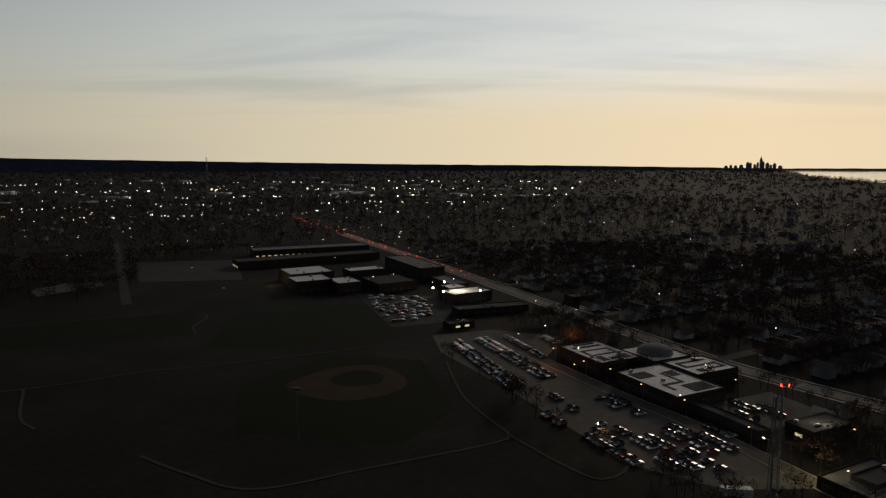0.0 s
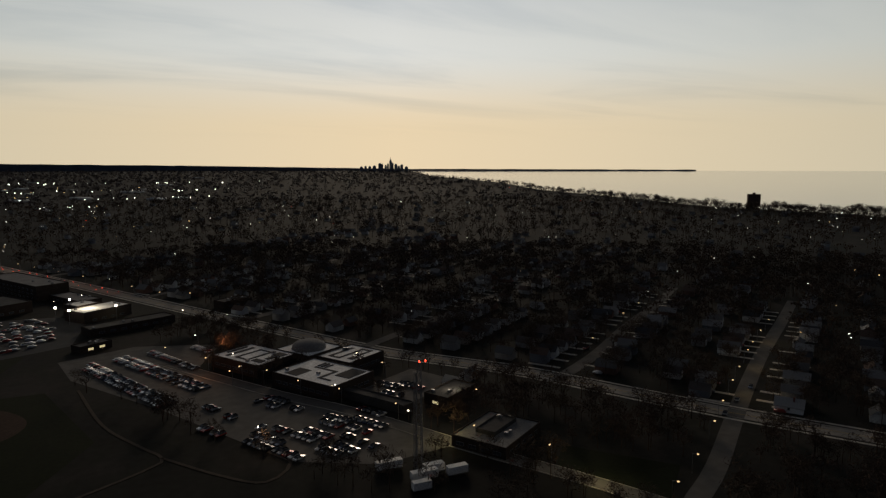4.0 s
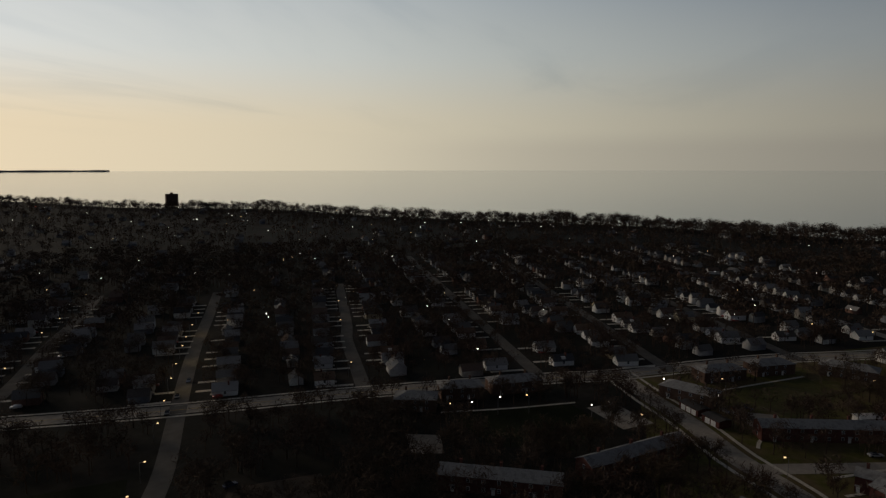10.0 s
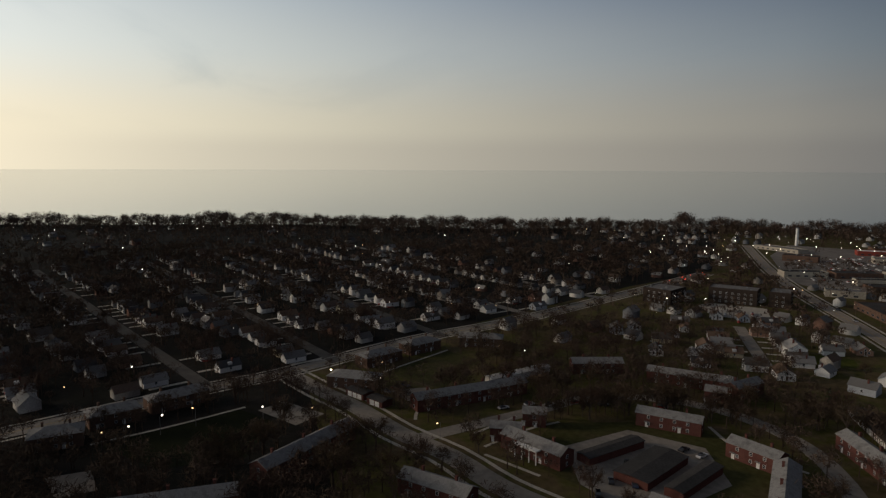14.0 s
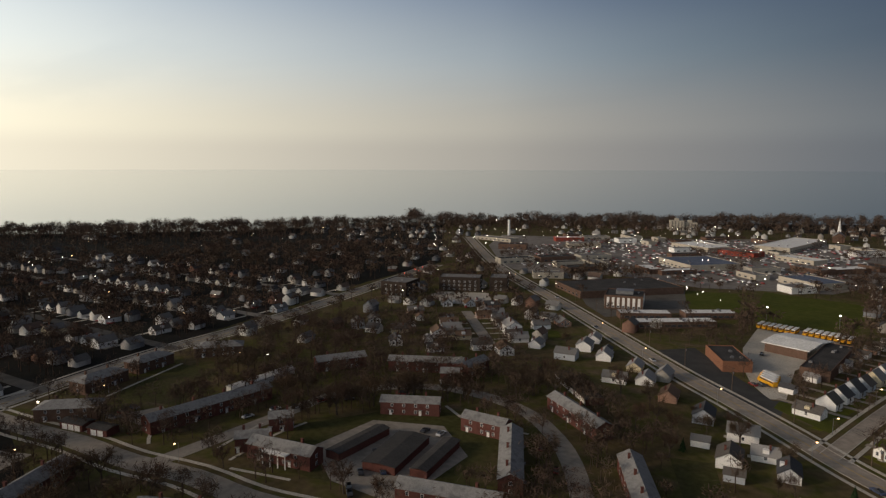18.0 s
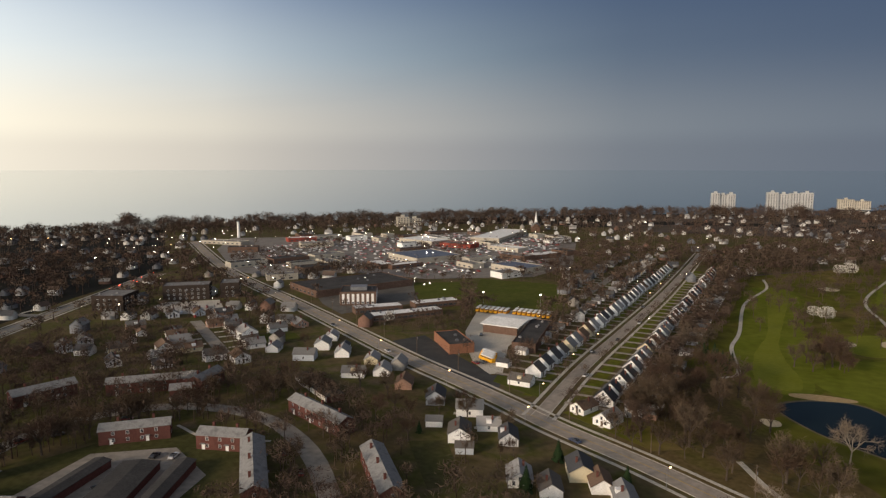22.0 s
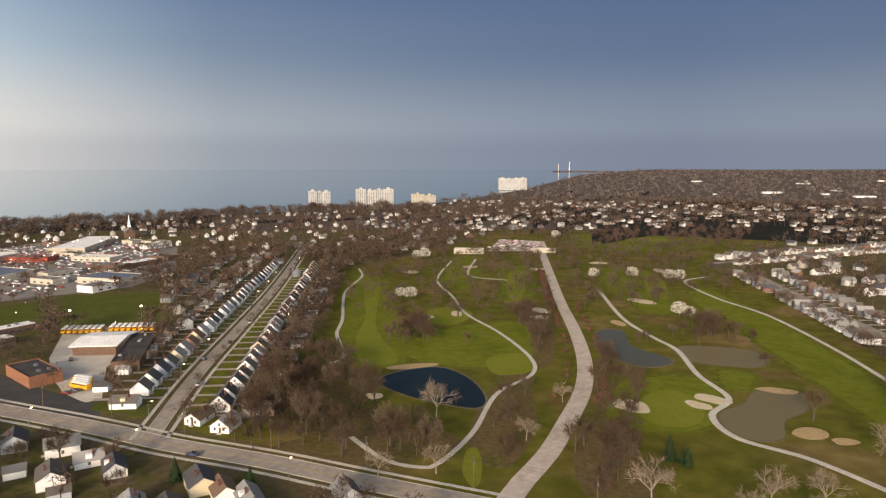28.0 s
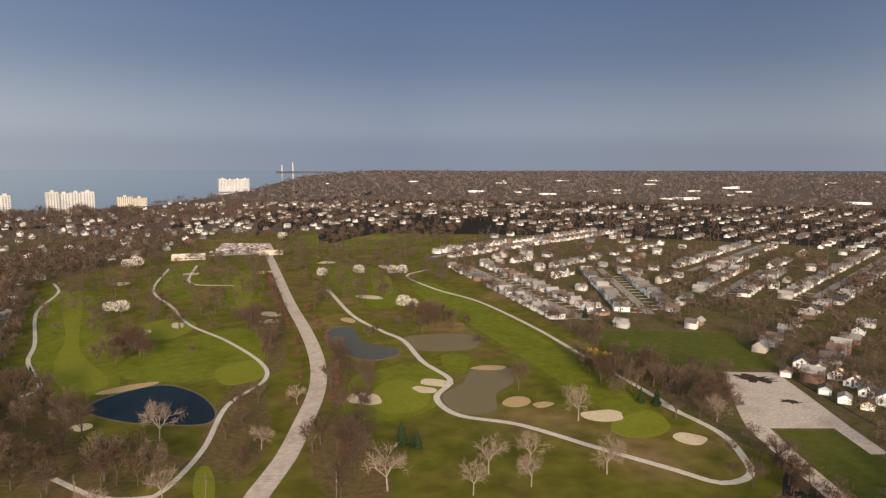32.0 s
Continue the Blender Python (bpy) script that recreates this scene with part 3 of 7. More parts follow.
road("road_4", [(268, 99), (306, 118), (350, 140), (390, 156), (520, 214)], 7.0, ASPHALT, "residential street between houses", 0.068, False)
road("road_5", [(24, 374), (45, 333), (73, 279), (92, 248), (106, 218), (120, 187), (136, 156), (150, 124)], 7.0, ASPHALT, "lamp-lit drive along a parking lot", 0.074, True)
road("road_6", [(318, -12), (286, -26), (262, -38), (233, -49), (209, -62), (183, -71), (160, -84), (110, -112)], 9.5, STREET, "asphalt street between brick apartment rows", 0.080, False, 2.2)
road("road_7", [(226, -56), (235, -90), (241, -112), (247, -132), (246, -149), (237, -167), (222, -181), (200, -188), (178, -187), (156, -178), (138, -166), (118, -148)], 7.5, STREET, "curved apartment crescent with parked cars", 0.086, False)
road("road_8", [(700, -604), (479, -452), (310, -360), (227, -314), (171, -283), (132, -264), (103, -249), (78, -235), (39, -217), (7, -200), (-40, -176), (-110, -140)], 9.4, LANE, "wide concrete-grey boulevard with a centre line", 0.092, True, 2.5, [0.0])
road("road_9", [(86, -240), (89, -316), (88, -404), (87, -524), (90, -670), (94, -800)], 6.2, LANE, "straight residential street lined with driveways", 0.098, True, 2.5)
road("road_10", [(-186, -745), (-158, -602), (-132, -470), (-117, -383), (-104, -322), (-90, -279), (-72, -242), (-57, -214), (-44, -195), (-34, -178)], 7.8, OLD_ROAD, "bleached park drive that winds through a golf course", 0.104, False)
# streets with houses farther off, as start, end
SIDE_STREETS = [((308, 25), (700, 205)), ((328, -38), (740, 115)), ((362, -105), (790, 50)), ((398, -178), (820, -25)), ((438, -252), (850, -100)),
                ((130, 330), (560, 590)), ((88, 430), (520, 690)), ((38, 545), (480, 820)), ((-40, 690), (430, 960)),
                ((-434, -340), (-590, -410)), ((-470, -290), (-860, -425)), ((-505, -225), (-940, -370)), ((-520, -440), (-780, -545)), ((-345, -578), (-290, -325)), ((-452, -492), (-340, -318)), ((-340, -640), (-720, -775)),
                ((140, -480), (146, -700)), ((338, -290), (266, -246))]
for i, (a, b) in enumerate(SIDE_STREETS):
    # paler asphalt only away from the sunset; elsewhere the dusk-dark one
    road("road_%d" % (11 + i), [a, ((a[0] + b[0]) / 2, (a[1] + b[1]) / 2), b], 7.0, STREET if a[1] < -150 else ASPHALT, "quiet residential side street", 0.11 + 0.005 * i, False, 0, None, 40)


def path(name, pts, width=2.1, z=0.13, mat=CONCRETE, label="narrow paved cart path across the grass"):
    line = smooth_line(pts, 4.0)
    ROADS[name] = (line, width)
    tagged(new(name, ribbon_geo(line, width / 2, -width / 2, z).mesh(name, mat)), label, "path", kind="structure")


path("path_1", [(22, -638), (18, -591), (29, -518), (26, -426), (27, -386), (20, -340), (27, -328)])
path("path_2", [(12, -235), (0, -215), (-12, -208), (-19, -211), (-34, -236), (-50, -276), (-72, -302), (-77, -331), (-70, -382), (-57, -433), (-54, -493), (-49, -571), (-74, -685)])
path("path_3", [(-174, -506), (-158, -412), (-158, -363), (-160, -335), (-151, -293), (-149, -261), (-132, -243), (-130, -221), (-146, -201), (-158, -171), (-169, -145), (-175, -131), (-188, -130), (-198, -140), (-209, -159), (-213, -191)], 2.8)
path("path_4", [(-293, -562), (-261, -538), (-253, -469), (-258, -410), (-247, -329), (-232, -263), (-220, -209), (-212, -180)], 2.6, 0.135)
path("path_5", [(-110, -560), (-80, -590), (-100, -690)], 2.4, 0.135)
path("path_6", [(-260, 262), (-196, 284), (-154, 309), (-117, 323), (-80, 340), (-37, 361)], 1.3, 0.137, DIRT, "thin worn footpath across dusk-darkened grass")
path("path_7", [(-196, 284), (-175, 250), (-162, 239)], 1.3, 0.137, DIRT, "thin worn footpath across dusk-darkened grass")
path("path_8", [(-110, 216), (-88, 203), (-63, 193), (-29, 208), (13, 228), (20, 236), (14, 250), (3, 279), (-5, 329)], 1.3, 0.137, DIRT, "thin worn footpath across dusk-darkened grass")
path("path_9", [(20, 236), (35, 213), (47, 201), (58, 211), (54, 227)], 1.3, 0.137, DIRT, "thin worn footpath across dusk-darkened grass")
for i, pts in enumerate(([(306, -57), (335, -98)], [(272, -76), (254, -62), (243, -58)], [(224, -76), (236, -98)], [(212, -76), (222, -96), (226, -112)], [(206, -74), (186, -86)], [(251, 60), (262, 33), (275, 7)], [(164, -172), (186, -163), (206, -166)], [(133, -130), (160, -158)])):
    path("walk_%d" % (i + 1), pts, 1.3, 0.139 + 0.002 * i, CONCRETE, "narrow concrete walk beside apartments")
road("road_30", [(-452, 859), (-344, 659), (-240, 466)], 7.0, DARK_ASPHALT, "street past a school stadium", 0.21, False)
path("path_10", [(-300, 395), (-181, 440), (-165, 400), (-157, 385)], 1.3, 0.137, DIRT, "thin worn footpath across dusk-darkened grass")

# ---- lots, fields, greens and ponds ----
NO_HOUSE = [[(85, 85), (130, 55), (262, 100), (228, 172)], [(60, 130), (100, 95), (228, 172), (200, 235)], [(62, 150), (170, 205), (165, 250), (60, 235)], [(-190, -90), (-230, -240), (-262, -330), (-277, -306), (-348, -264), (-309, -206), (-292, -160), (-262, -108), (-225, -70)], [(335, -20), (350, -120), (305, -220), (250, -240), (205, -248), (150, -226), (85, -150), (95, -85), (165, -40), (160, 75), (250, 100), (296, 60)], [(300, -360), (262, -345), (205, -330), (110, -275), (130, -440), (250, -540), (290, -500), (380, -420), (420, -440)], [(250, -305), (170, -262), (60, -215), (-20, -170), (0, -120), (90, -150), (150, -226), (250, -240)]]  # blocks of flats and sheds
KEEP = []  # areas in which no house or street tree is set


def area(name, pts, mat, label, z, category="ground", rounded=False, keep=True):
    poly = smooth_line(pts, 3.0, True) if rounded else np.array(pts, float)
    if keep:
        KEEP.append([tuple(p) for p in poly])
    return tagged(new(name, patch_geo(poly, z).mesh(name, mat)), label, category, kind="structure")


def outset(pts, d, wob=0.0, seed=0):
    """The same outline, grown outwards by about d."""
    r = random.Random(seed)
    P = np.array(smooth_line(pts, 6.0, True), float)
    if len(P) > 3 and np.allclose(P[0], P[-1]):
        P = P[:-1]
    T = np.roll(P, -1, 0) - np.roll(P, 1, 0)
    N = np.stack([T[:, 1], -T[:, 0]], 1) / (np.linalg.norm(T, axis=1)[:, None] + 1e-6)
    x, y = P.T
    if np.sum(x * np.roll(y, -1) - np.roll(x, -1) * y) < 0:
        N = -N
    return [tuple(p + n * (d + r.uniform(-wob, wob))) for p, n in zip(P, N)]


area("parking_lot_1", [(-14, 382), (23, 396), (66, 378), (45, 332), (70, 279), (90, 247), (104, 214), (112, 196), (84, 195), (58, 212), (25, 285), (-8, 346)], ASPHALT, "large asphalt parking lot with rows of cars", 0.03)
area("parking_lot_2", [(108, 270), (140, 285), (150, 262), (118, 240)], ASPHALT, "small asphalt lot beside a civic building", 0.03)
area("parking_lot_3", [(-80, 512), (-15, 500), (0, 470), (-8, 415), (-40, 402), (-62, 460)], DARK_ASPHALT, "school parking lot", 0.03)
area("parking_lot_4", [(-337, 679), (-237, 700), (-190, 575), (-277, 562)], DARK_ASPHALT, "full school parking lot", 0.03)
area("field_1", [(-287, 398), (-181, 446), (-157, 385), (-250, 345)], DUSK_LAWN, "practice field, grass colour darkened for dusk", 0.02)
area("field_2", [(-150, 440), (-60, 470), (-30, 400), (-40, 368), (-140, 350)], DUSK_LAWN, "outfield, grass colour darkened for dusk", 0.02)
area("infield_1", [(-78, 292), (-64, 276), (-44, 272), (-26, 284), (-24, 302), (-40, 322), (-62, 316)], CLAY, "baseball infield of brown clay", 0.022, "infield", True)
area("infield_2", [(-60, 300), (-50, 290), (-36, 294), (-36, 308), (-50, 314)], DUSK_LAWN, "grass inside a baseball infield", 0.034, "infield", True)
area("outfield_1", [(-100, 290), (-84, 236), (-20, 226), (0, 262), (-18, 332), (-70, 336)], DUSK_LAWN, "baseball outfield, grass colour darkened for dusk", 0.012)
area("lawn_1", [(306, -58), (333, -98), (313, -109), (275, -78)], GARDEN, "rectangular apartment lawn", 0.02)
area("lawn_2", [(250, 58), (273, 9), (256, -4), (226, 6), (224, 34)], DUSK_LAWN, "apartment lawn, colour darkened for dusk", 0.02)
area("lawn_3", [(226, -110), (214, -156), (176, -172), (140, -138), (168, -100), (200, -84)], GARDEN, "lawn inside an apartment crescent", 0.02)
area("court_1", [(205, -104), (212, -134), (190, -152), (164, -142), (152, -104), (178, -96)], STREET, "asphalt garage court with parked cars", 0.032)
area("parking_lot_10", [(280, -55), (279, -73), (260, -73), (264, -60)], STREET, "small parking lot behind brick apartments", 0.031)
area("parking_lot_11", [(270, 2), (278, -9), (259, -24), (250, -12)], STREET, "lamp-lit parking lot beside a street corner", 0.031)
area("gravel_drive", [(227, 68), (229, 55), (214, 50), (211, 61)], LANE, "pale gravel drive behind apartments", 0.031)
area("lawn_8", [(282, -280), (262, -298), (249, -289), (266, -268)], PITCH, "mown lawn beside a white house", 0.031)
area("lawn_9", [(172, 145), (148, 177), (133, 163), (152, 131)], DUSK_LAWN, "lawn beside a street, colour darkened for dusk", 0.021)
area("play_court", [(174, 110), (190, 86), (178, 77), (158, 103)], DIRT, "fenced play court of worn ground", 0.031)
area("lawn_4", [(120, -196), (96, -168), (88, -176), (108, -204)], GARDEN, "strip of lawn behind apartments", 0.02)
area("yard_1", [(154, -314), (173, -350), (190, -402), (153, -430), (138, -386), (137, -331), (121, -286), (126, -281), (141, -295)], CONCRETE, "pale concrete yard of a bus depot", 0.03)
area("parking_lot_5", [(200, -310), (190, -330), (157, -304), (137, -290), (124, -280), (120, -287), (113, -262), (127, -264)], DARK_ASPHALT, "dark empty parking lot beside a boulevard", 0.036)
area("field_3", [(205, -419), (143, -428), (170, -530), (244, -524)], PITCH, "green playing field", 0.02)
area("lawn_5", [(262, -420), (212, -420), (250, -500), (285, -480)], PITCH, "strip of grass beside a store", 0.018)
area("parking_lot_6", [(300, -372), (268, -352), (240, -410), (262, -440), (288, -480), (330, -400)], ASPHALT, "asphalt apron round an office block", 0.026)
area("parking_lot_7", [(372, -498), (398, -438), (470, -452), (610, -560), (690, -660), (560, -750), (430, -900), (330, -925), (250, -830), (196, -640), (206, -556), (270, -512), (285, -500)], LOT, "wide shopping-centre parking lot full of cars", 0.026)
LOT_OUTLINE = KEEP_LOT = KEEP[-1]
area("lawn_6", [(640, -580), (560, -590), (600, -700), (690, -680)], GARDEN, "green behind small shops", 0.02)
area("parking_lot_8", [(398, -303), (406, -320), (377, -347), (341, -318), (369, -295)], CONCRETE, "pale parking lot behind brick apartments", 0.026)
tagged(new("yards_1", patch_geo([(-318, -600), (-430, -730), (-640, -890), (-760, -900), (-1150, -700), (-1150, -150), (-330, -90), (-262, -118), (-298, -190), (-324, -300), (-270, -322), (-306, -480)], 0.012).mesh("yards_1", YARD)), "patchwork of suburban yards in early spring", "yards", kind="structure")
tagged(new("yards_3", patch_geo([(-60, -160), (0, -110), (95, -60), (170, -20), (330, -20), (480, -300), (530, -420), (960, -770), (720, -1010), (330, -1060), (205, -850), (132, -680), (122, -264), (50, -225)], 0.008).mesh("yards_3", YARD)), "worn grass and yards between apartments and shops", "yards", kind="structure")
tagged(new("yards_4", patch_geo([(-180, -70), (-204, -128), (-212, -192), (-240, -240), (-266, -334), (-326, -302), (-350, -260), (-296, -188), (-260, -116), (-228, -50)], 0.006).mesh("yards_4", YARD)), "rough ground between golf course and houses", "yards", kind="structure")
tagged(new("yards_5", patch_geo([(36, -212), (142, -262), (142, -330), (48, -330)], 0.0065).mesh("yards_5", YARD)), "grass round a street corner", "yards", kind="structure")
tagged(new("yards_6", patch_geo([(-640, -870), (-420, -715), (-330, -636), (-290, -560), (0, -690), (-50, -750), (-170, -1000), (-300, -1300), (-900, -1300), (-900, -900)], 0.004).mesh("yards_6", YARD)), "yards and rough ground beyond the golf course", "yards", kind="structure")
tagged(new("yards_2", patch_geo([(54, -640), (-60, -765), (-180, -1004), (-640, -1015), (-800, -1150), (-420, -1150), (150, -1150), (330, -1050), (200, -850), (130, -680), (120, -270), (56, -262)], 0.010).mesh("yards_2", YARD)), "patchwork of suburban yards near the lake", "yards", kind="structure")
GOLF = [(52, -300), (44, -640), (-60, -760), (-180, -1000), (-620, -1010), (-640, -900), (-420, -720), (-330, -640), (-318, -560), (-306, -480), (-286, -400), (-266, -330), (-240, -240), (-214, -196), (-206, -130), (-150, -95), (-60, -160), (0, -195), (60, -222), (46, -260)]
KEEP.append(GOLF)
tagged(new("golf_rough", patch_geo(GOLF, 0.015).mesh("golf_rough", ROUGH)), "golf course rough of olive and straw-coloured grass", "grass", kind="structure")


def blob(cx, cy, rx, ry, turn=0.0, n=9, wob=0.14, seed=0):
    r = random.Random(seed + int(cx * 7 + cy * 3))
    out = []
    for i in range(n):
        a, k = 2 * math.pi * i / n, 1 + r.uniform(-wob, wob)
        x, y = rx * k * math.cos(a), ry * k * math.sin(a)
        c, s = math.cos(radians(turn)), math.sin(radians(turn))
        out.append((cx + x * c - y * s, cy + x * s + y * c))
    return out


FAIRWAYS = [[(31, -580), (-2, -584), (-10, -448), (-13, -361), (-8, -320), (21, -329), (25, -385), (26, -459)],
            [(-115, -622), (-146, -636), (-131, -546), (-107, -466), (-91, -471), (-98, -528)],
            [(-76, -697), (-109, -705), (-88, -589), (-69, -524), (-54, -547)],
            [(-253, -510), (-263, -479), (-250, -375), (-232, -289), (-215, -225), (-203, -187), (-185, -179), (-191, -218), (-202, -282), (-215, -353), (-229, -452)],
            [(-219, -622), (-251, -593), (-212, -446), (-183, -423), (-183, -478), (-194, -558)],
            [(-114, -289), (-150, -288), (-142, -255), (-121, -230), (-100, -230), (-90, -246), (-100, -268)],
            [(-165, -298), (-177, -290), (-162, -270), (-156, -276)],
            [(-87, -364), (-83, -409), (-24, -383), (-12, -340), (-36, -318), (-58, -316), (-74, -321)],
            [(-273, -924), (-428, -906), (-430, -802), (-318, -737), (-240, -789)],
            [(-480, -960), (-600, -985), (-560, -900), (-450, -880)]]
for i, pts in enumerate(FAIRWAYS):
    area("fringe_%d" % (i + 1), outset(pts, 3.2, 1.3, i), FRINGE, "half-mown grass round a fairway", 0.0155 + 0.0008 * i, "grass", True, False)
    area("fairway_%d" % (i + 1), outset(pts, 0, 0.7, i), FAIRWAY, "mown golf fairway of bright green", 0.026 + 0.002 * i, "fairway", True, False)
MOWN = [[(15, -549), (2, -553), (4, -405), (-7, -342), (-4, -323), (12, -333), (15, -382), (11, -437)],
        [(-118, -597), (-135, -609), (-108, -488), (-96, -485)],
        [(-115, -268), (-128, -274), (-134, -264), (-129, -243), (-117, -233), (-104, -238), (-106, -255)],
        [(-182, -187), (-203, -187), (-196, -170), (-179, -169), (-174, -177)],
        [(-28, -442), (-52, -457), (-61, -432), (-46, -404), (-29, -410)],
        [(-29, -219), (-33, -220), (-32, -203), (-28, -192), (-26, -203)],
        [(-54, -327), (-74, -337), (-73, -307), (-55, -303)],
        [(-235, -560), (-245, -545), (-215, -470), (-205, -480)],
        [(-345, -880), (-400, -870), (-390, -830), (-330, -840)]]
for i, pts in enumerate(MOWN):
    area("putting_green_%d" % (i + 1), outset(pts, 0, 0.4, i), GREEN, "close-mown golf green, pale and bright", 0.066 + 0.002 * i, "green", True, False)
SANDS = [(-104, -256, 7, 8, 0), (-132, -254, 4.5, 6, 30), (-142, -260, 5, 8, 40), (-110, -439, 7, 9, 20), (-103, -419, 8, 5, 0), (-50, -434, 4, 9, 0), (-193, -463, 7, 12, 30), (-182, -193, 10, 6, -20), (-194, -160, 6, 7, 0), (-31, -426, 4, 6, 0), (-27, -614, 8, 9, 0), (-224, -654, 9, 9, 0), (-267, -600, 8, 12, 0), (-88, -640, 8, 7, 0), (-150, -620, 9, 8, 0), (4, -278, 3.5, 4.5, 0)]
for i, (x, y, a, b, t) in enumerate(SANDS):
    area("bunker_%d" % (i + 1), blob(x, y, a, b, t, 9, 0.2), SAND, "pale sand bunker in the golf course", 0.098, "bunker", True, False)
PONDS = [([(2, -299), (-13, -314), (-30, -315), (-41, -296), (-44, -272), (-39, -260), (-25, -266), (-9, -279)], POND, "dark blue golf course pond"),
         ([(-130, -378), (-145, -378), (-139, -345), (-149, -320), (-141, -309), (-126, -311), (-119, -341)], GREY_POND, "long pond beside a park drive"),
         ([(-183, -264), (-166, -268), (-152, -254), (-137, -245), (-131, -229), (-137, -219), (-147, -219), (-158, -235), (-174, -245)], MURKY, "murky brown-green pond with bare banks"),
         ([(-166, -342), (-200, -330), (-188, -303), (-158, -315)], MURKY, "drained muddy pond")]
for i, (pts, m, lab) in enumerate(PONDS):
    bank = [tuple(np.mean(pts, 0) + (np.array(p) - np.mean(pts, 0)) * 1.06) for p in pts]
    area("bank_%d" % (i + 1), bank, MUD, "bare muddy pond bank", 0.108, "bank", True, False)
    area("pond_%d" % (i + 1), pts, m, lab, 0.118, "pond", True)
    KEEP.append([tuple(p) for p in smooth_line(bank, 3, True)])
area("gravel_lot", [(-275, -208), (-297, -195), (-278, -166), (-259, -138), (-246, -117), (-240, -120), (-252, -140), (-230, -152), (-232, -167), (-252, -187)], GRAVEL, "pale gravel storage lot with dark stains", 0.03)
area("gravel_lane", [(-232, -167), (-230, -152), (-212, -124), (-194, -92), (-188, -96), (-206, -128), (-222, -156)], GRAVEL, "gravel lane out of a lot", 0.036)
area("tar_stain_1", blob(-279, -194, 5, 9, 40, 26, 0.45), TAR, "ragged dark stain on gravel", 0.045, "stain", False, False)
area("tar_stain_2", blob(-265, -166, 2.2, 4, 40, 20, 0.45), TAR, "ragged dark stain on gravel", 0.045, "stain", False, False)
area("field_4", [(-277, -301), (-344, -259), (-306, -200), (-276, -209), (-248, -224), (-247, -267)], PITCH, "open green playing field", 0.03)
area("lawn_7", [(-250, -140), (-230, -150), (-210, -122), (-194, -92), (-236, -104)], PITCH, "grass beside a gravel lane", 0.022)
area("parking_lot_9", [(-105, -760), (-130, -770), (-160, -880), (-215, -850), (-196, -750)], GRAVEL, "golf club parking lot", 0.03)
for i, (x0, x1) in enumerate(((74, 80.2), (97.2, 101))):
    area("front_lawns_%d" % (i + 1), [(x0, -262), (x1, -262), (x1 + 2, -660), (x0 + 2, -660)], FRINGE, "row of green front lawns along a street", 0.05, "lawn", False, False)
area("wood_floor_1", [(54, -305), (34, -346), (20, -322), (3, -306), (2, -256), (-20, -240), (-28, -226), (-8, -212), (12, -206), (34, -216), (56, -232)], LITTER, "leaf-littered floor under bare trees", 0.0243, "ground", True, False)
area("wood_floor_2", [(-104, -318), (-124, -304), (-112, -262), (-94, -226), (-80, -176), (-62, -176), (-66, -214), (-88, -256)], LITTER, "leaf-littered floor beside a park drive", 0.0248, "ground", True, False)
area("wood_floor_3", [(-72, -300), (-90, -330), (-118, -440), (-98, -445), (-82, -380), (-66, -330), (-40, -262), (-30, -220), (-40, -205), (-58, -236)], LITTER, "brown thin grass beside a park drive", 0.0253, "ground", True, False)
area("corner_lawn", [(94, -262), (120, -272), (122, -282), (96, -284)], PITCH, "mown lawn on a street corner", 0.058, "lawn", False, False)
area("verge", [(72, -262), (79, -250), (40, -230), (30, -236), (52, -262)], ROUGH, "grass verge by the boulevard", 0.0625, "lawn", False, False)
for i, (x, y, a, b, t) in enumerate([(-14, -319, 14, 4, 8), (-176, -268, 9, 4, -20), (-160, -222, 7, 6, 30), (-168, -214, 5, 3, 0), (-150, -398, 4, 8, 0)]):
    area("reed_bed_%d" % (i + 1), blob(x, y, a, b, t), REED, "straw-coloured reeds beside a pond", 0.128 + 0.004 * i, "reeds", True, False)


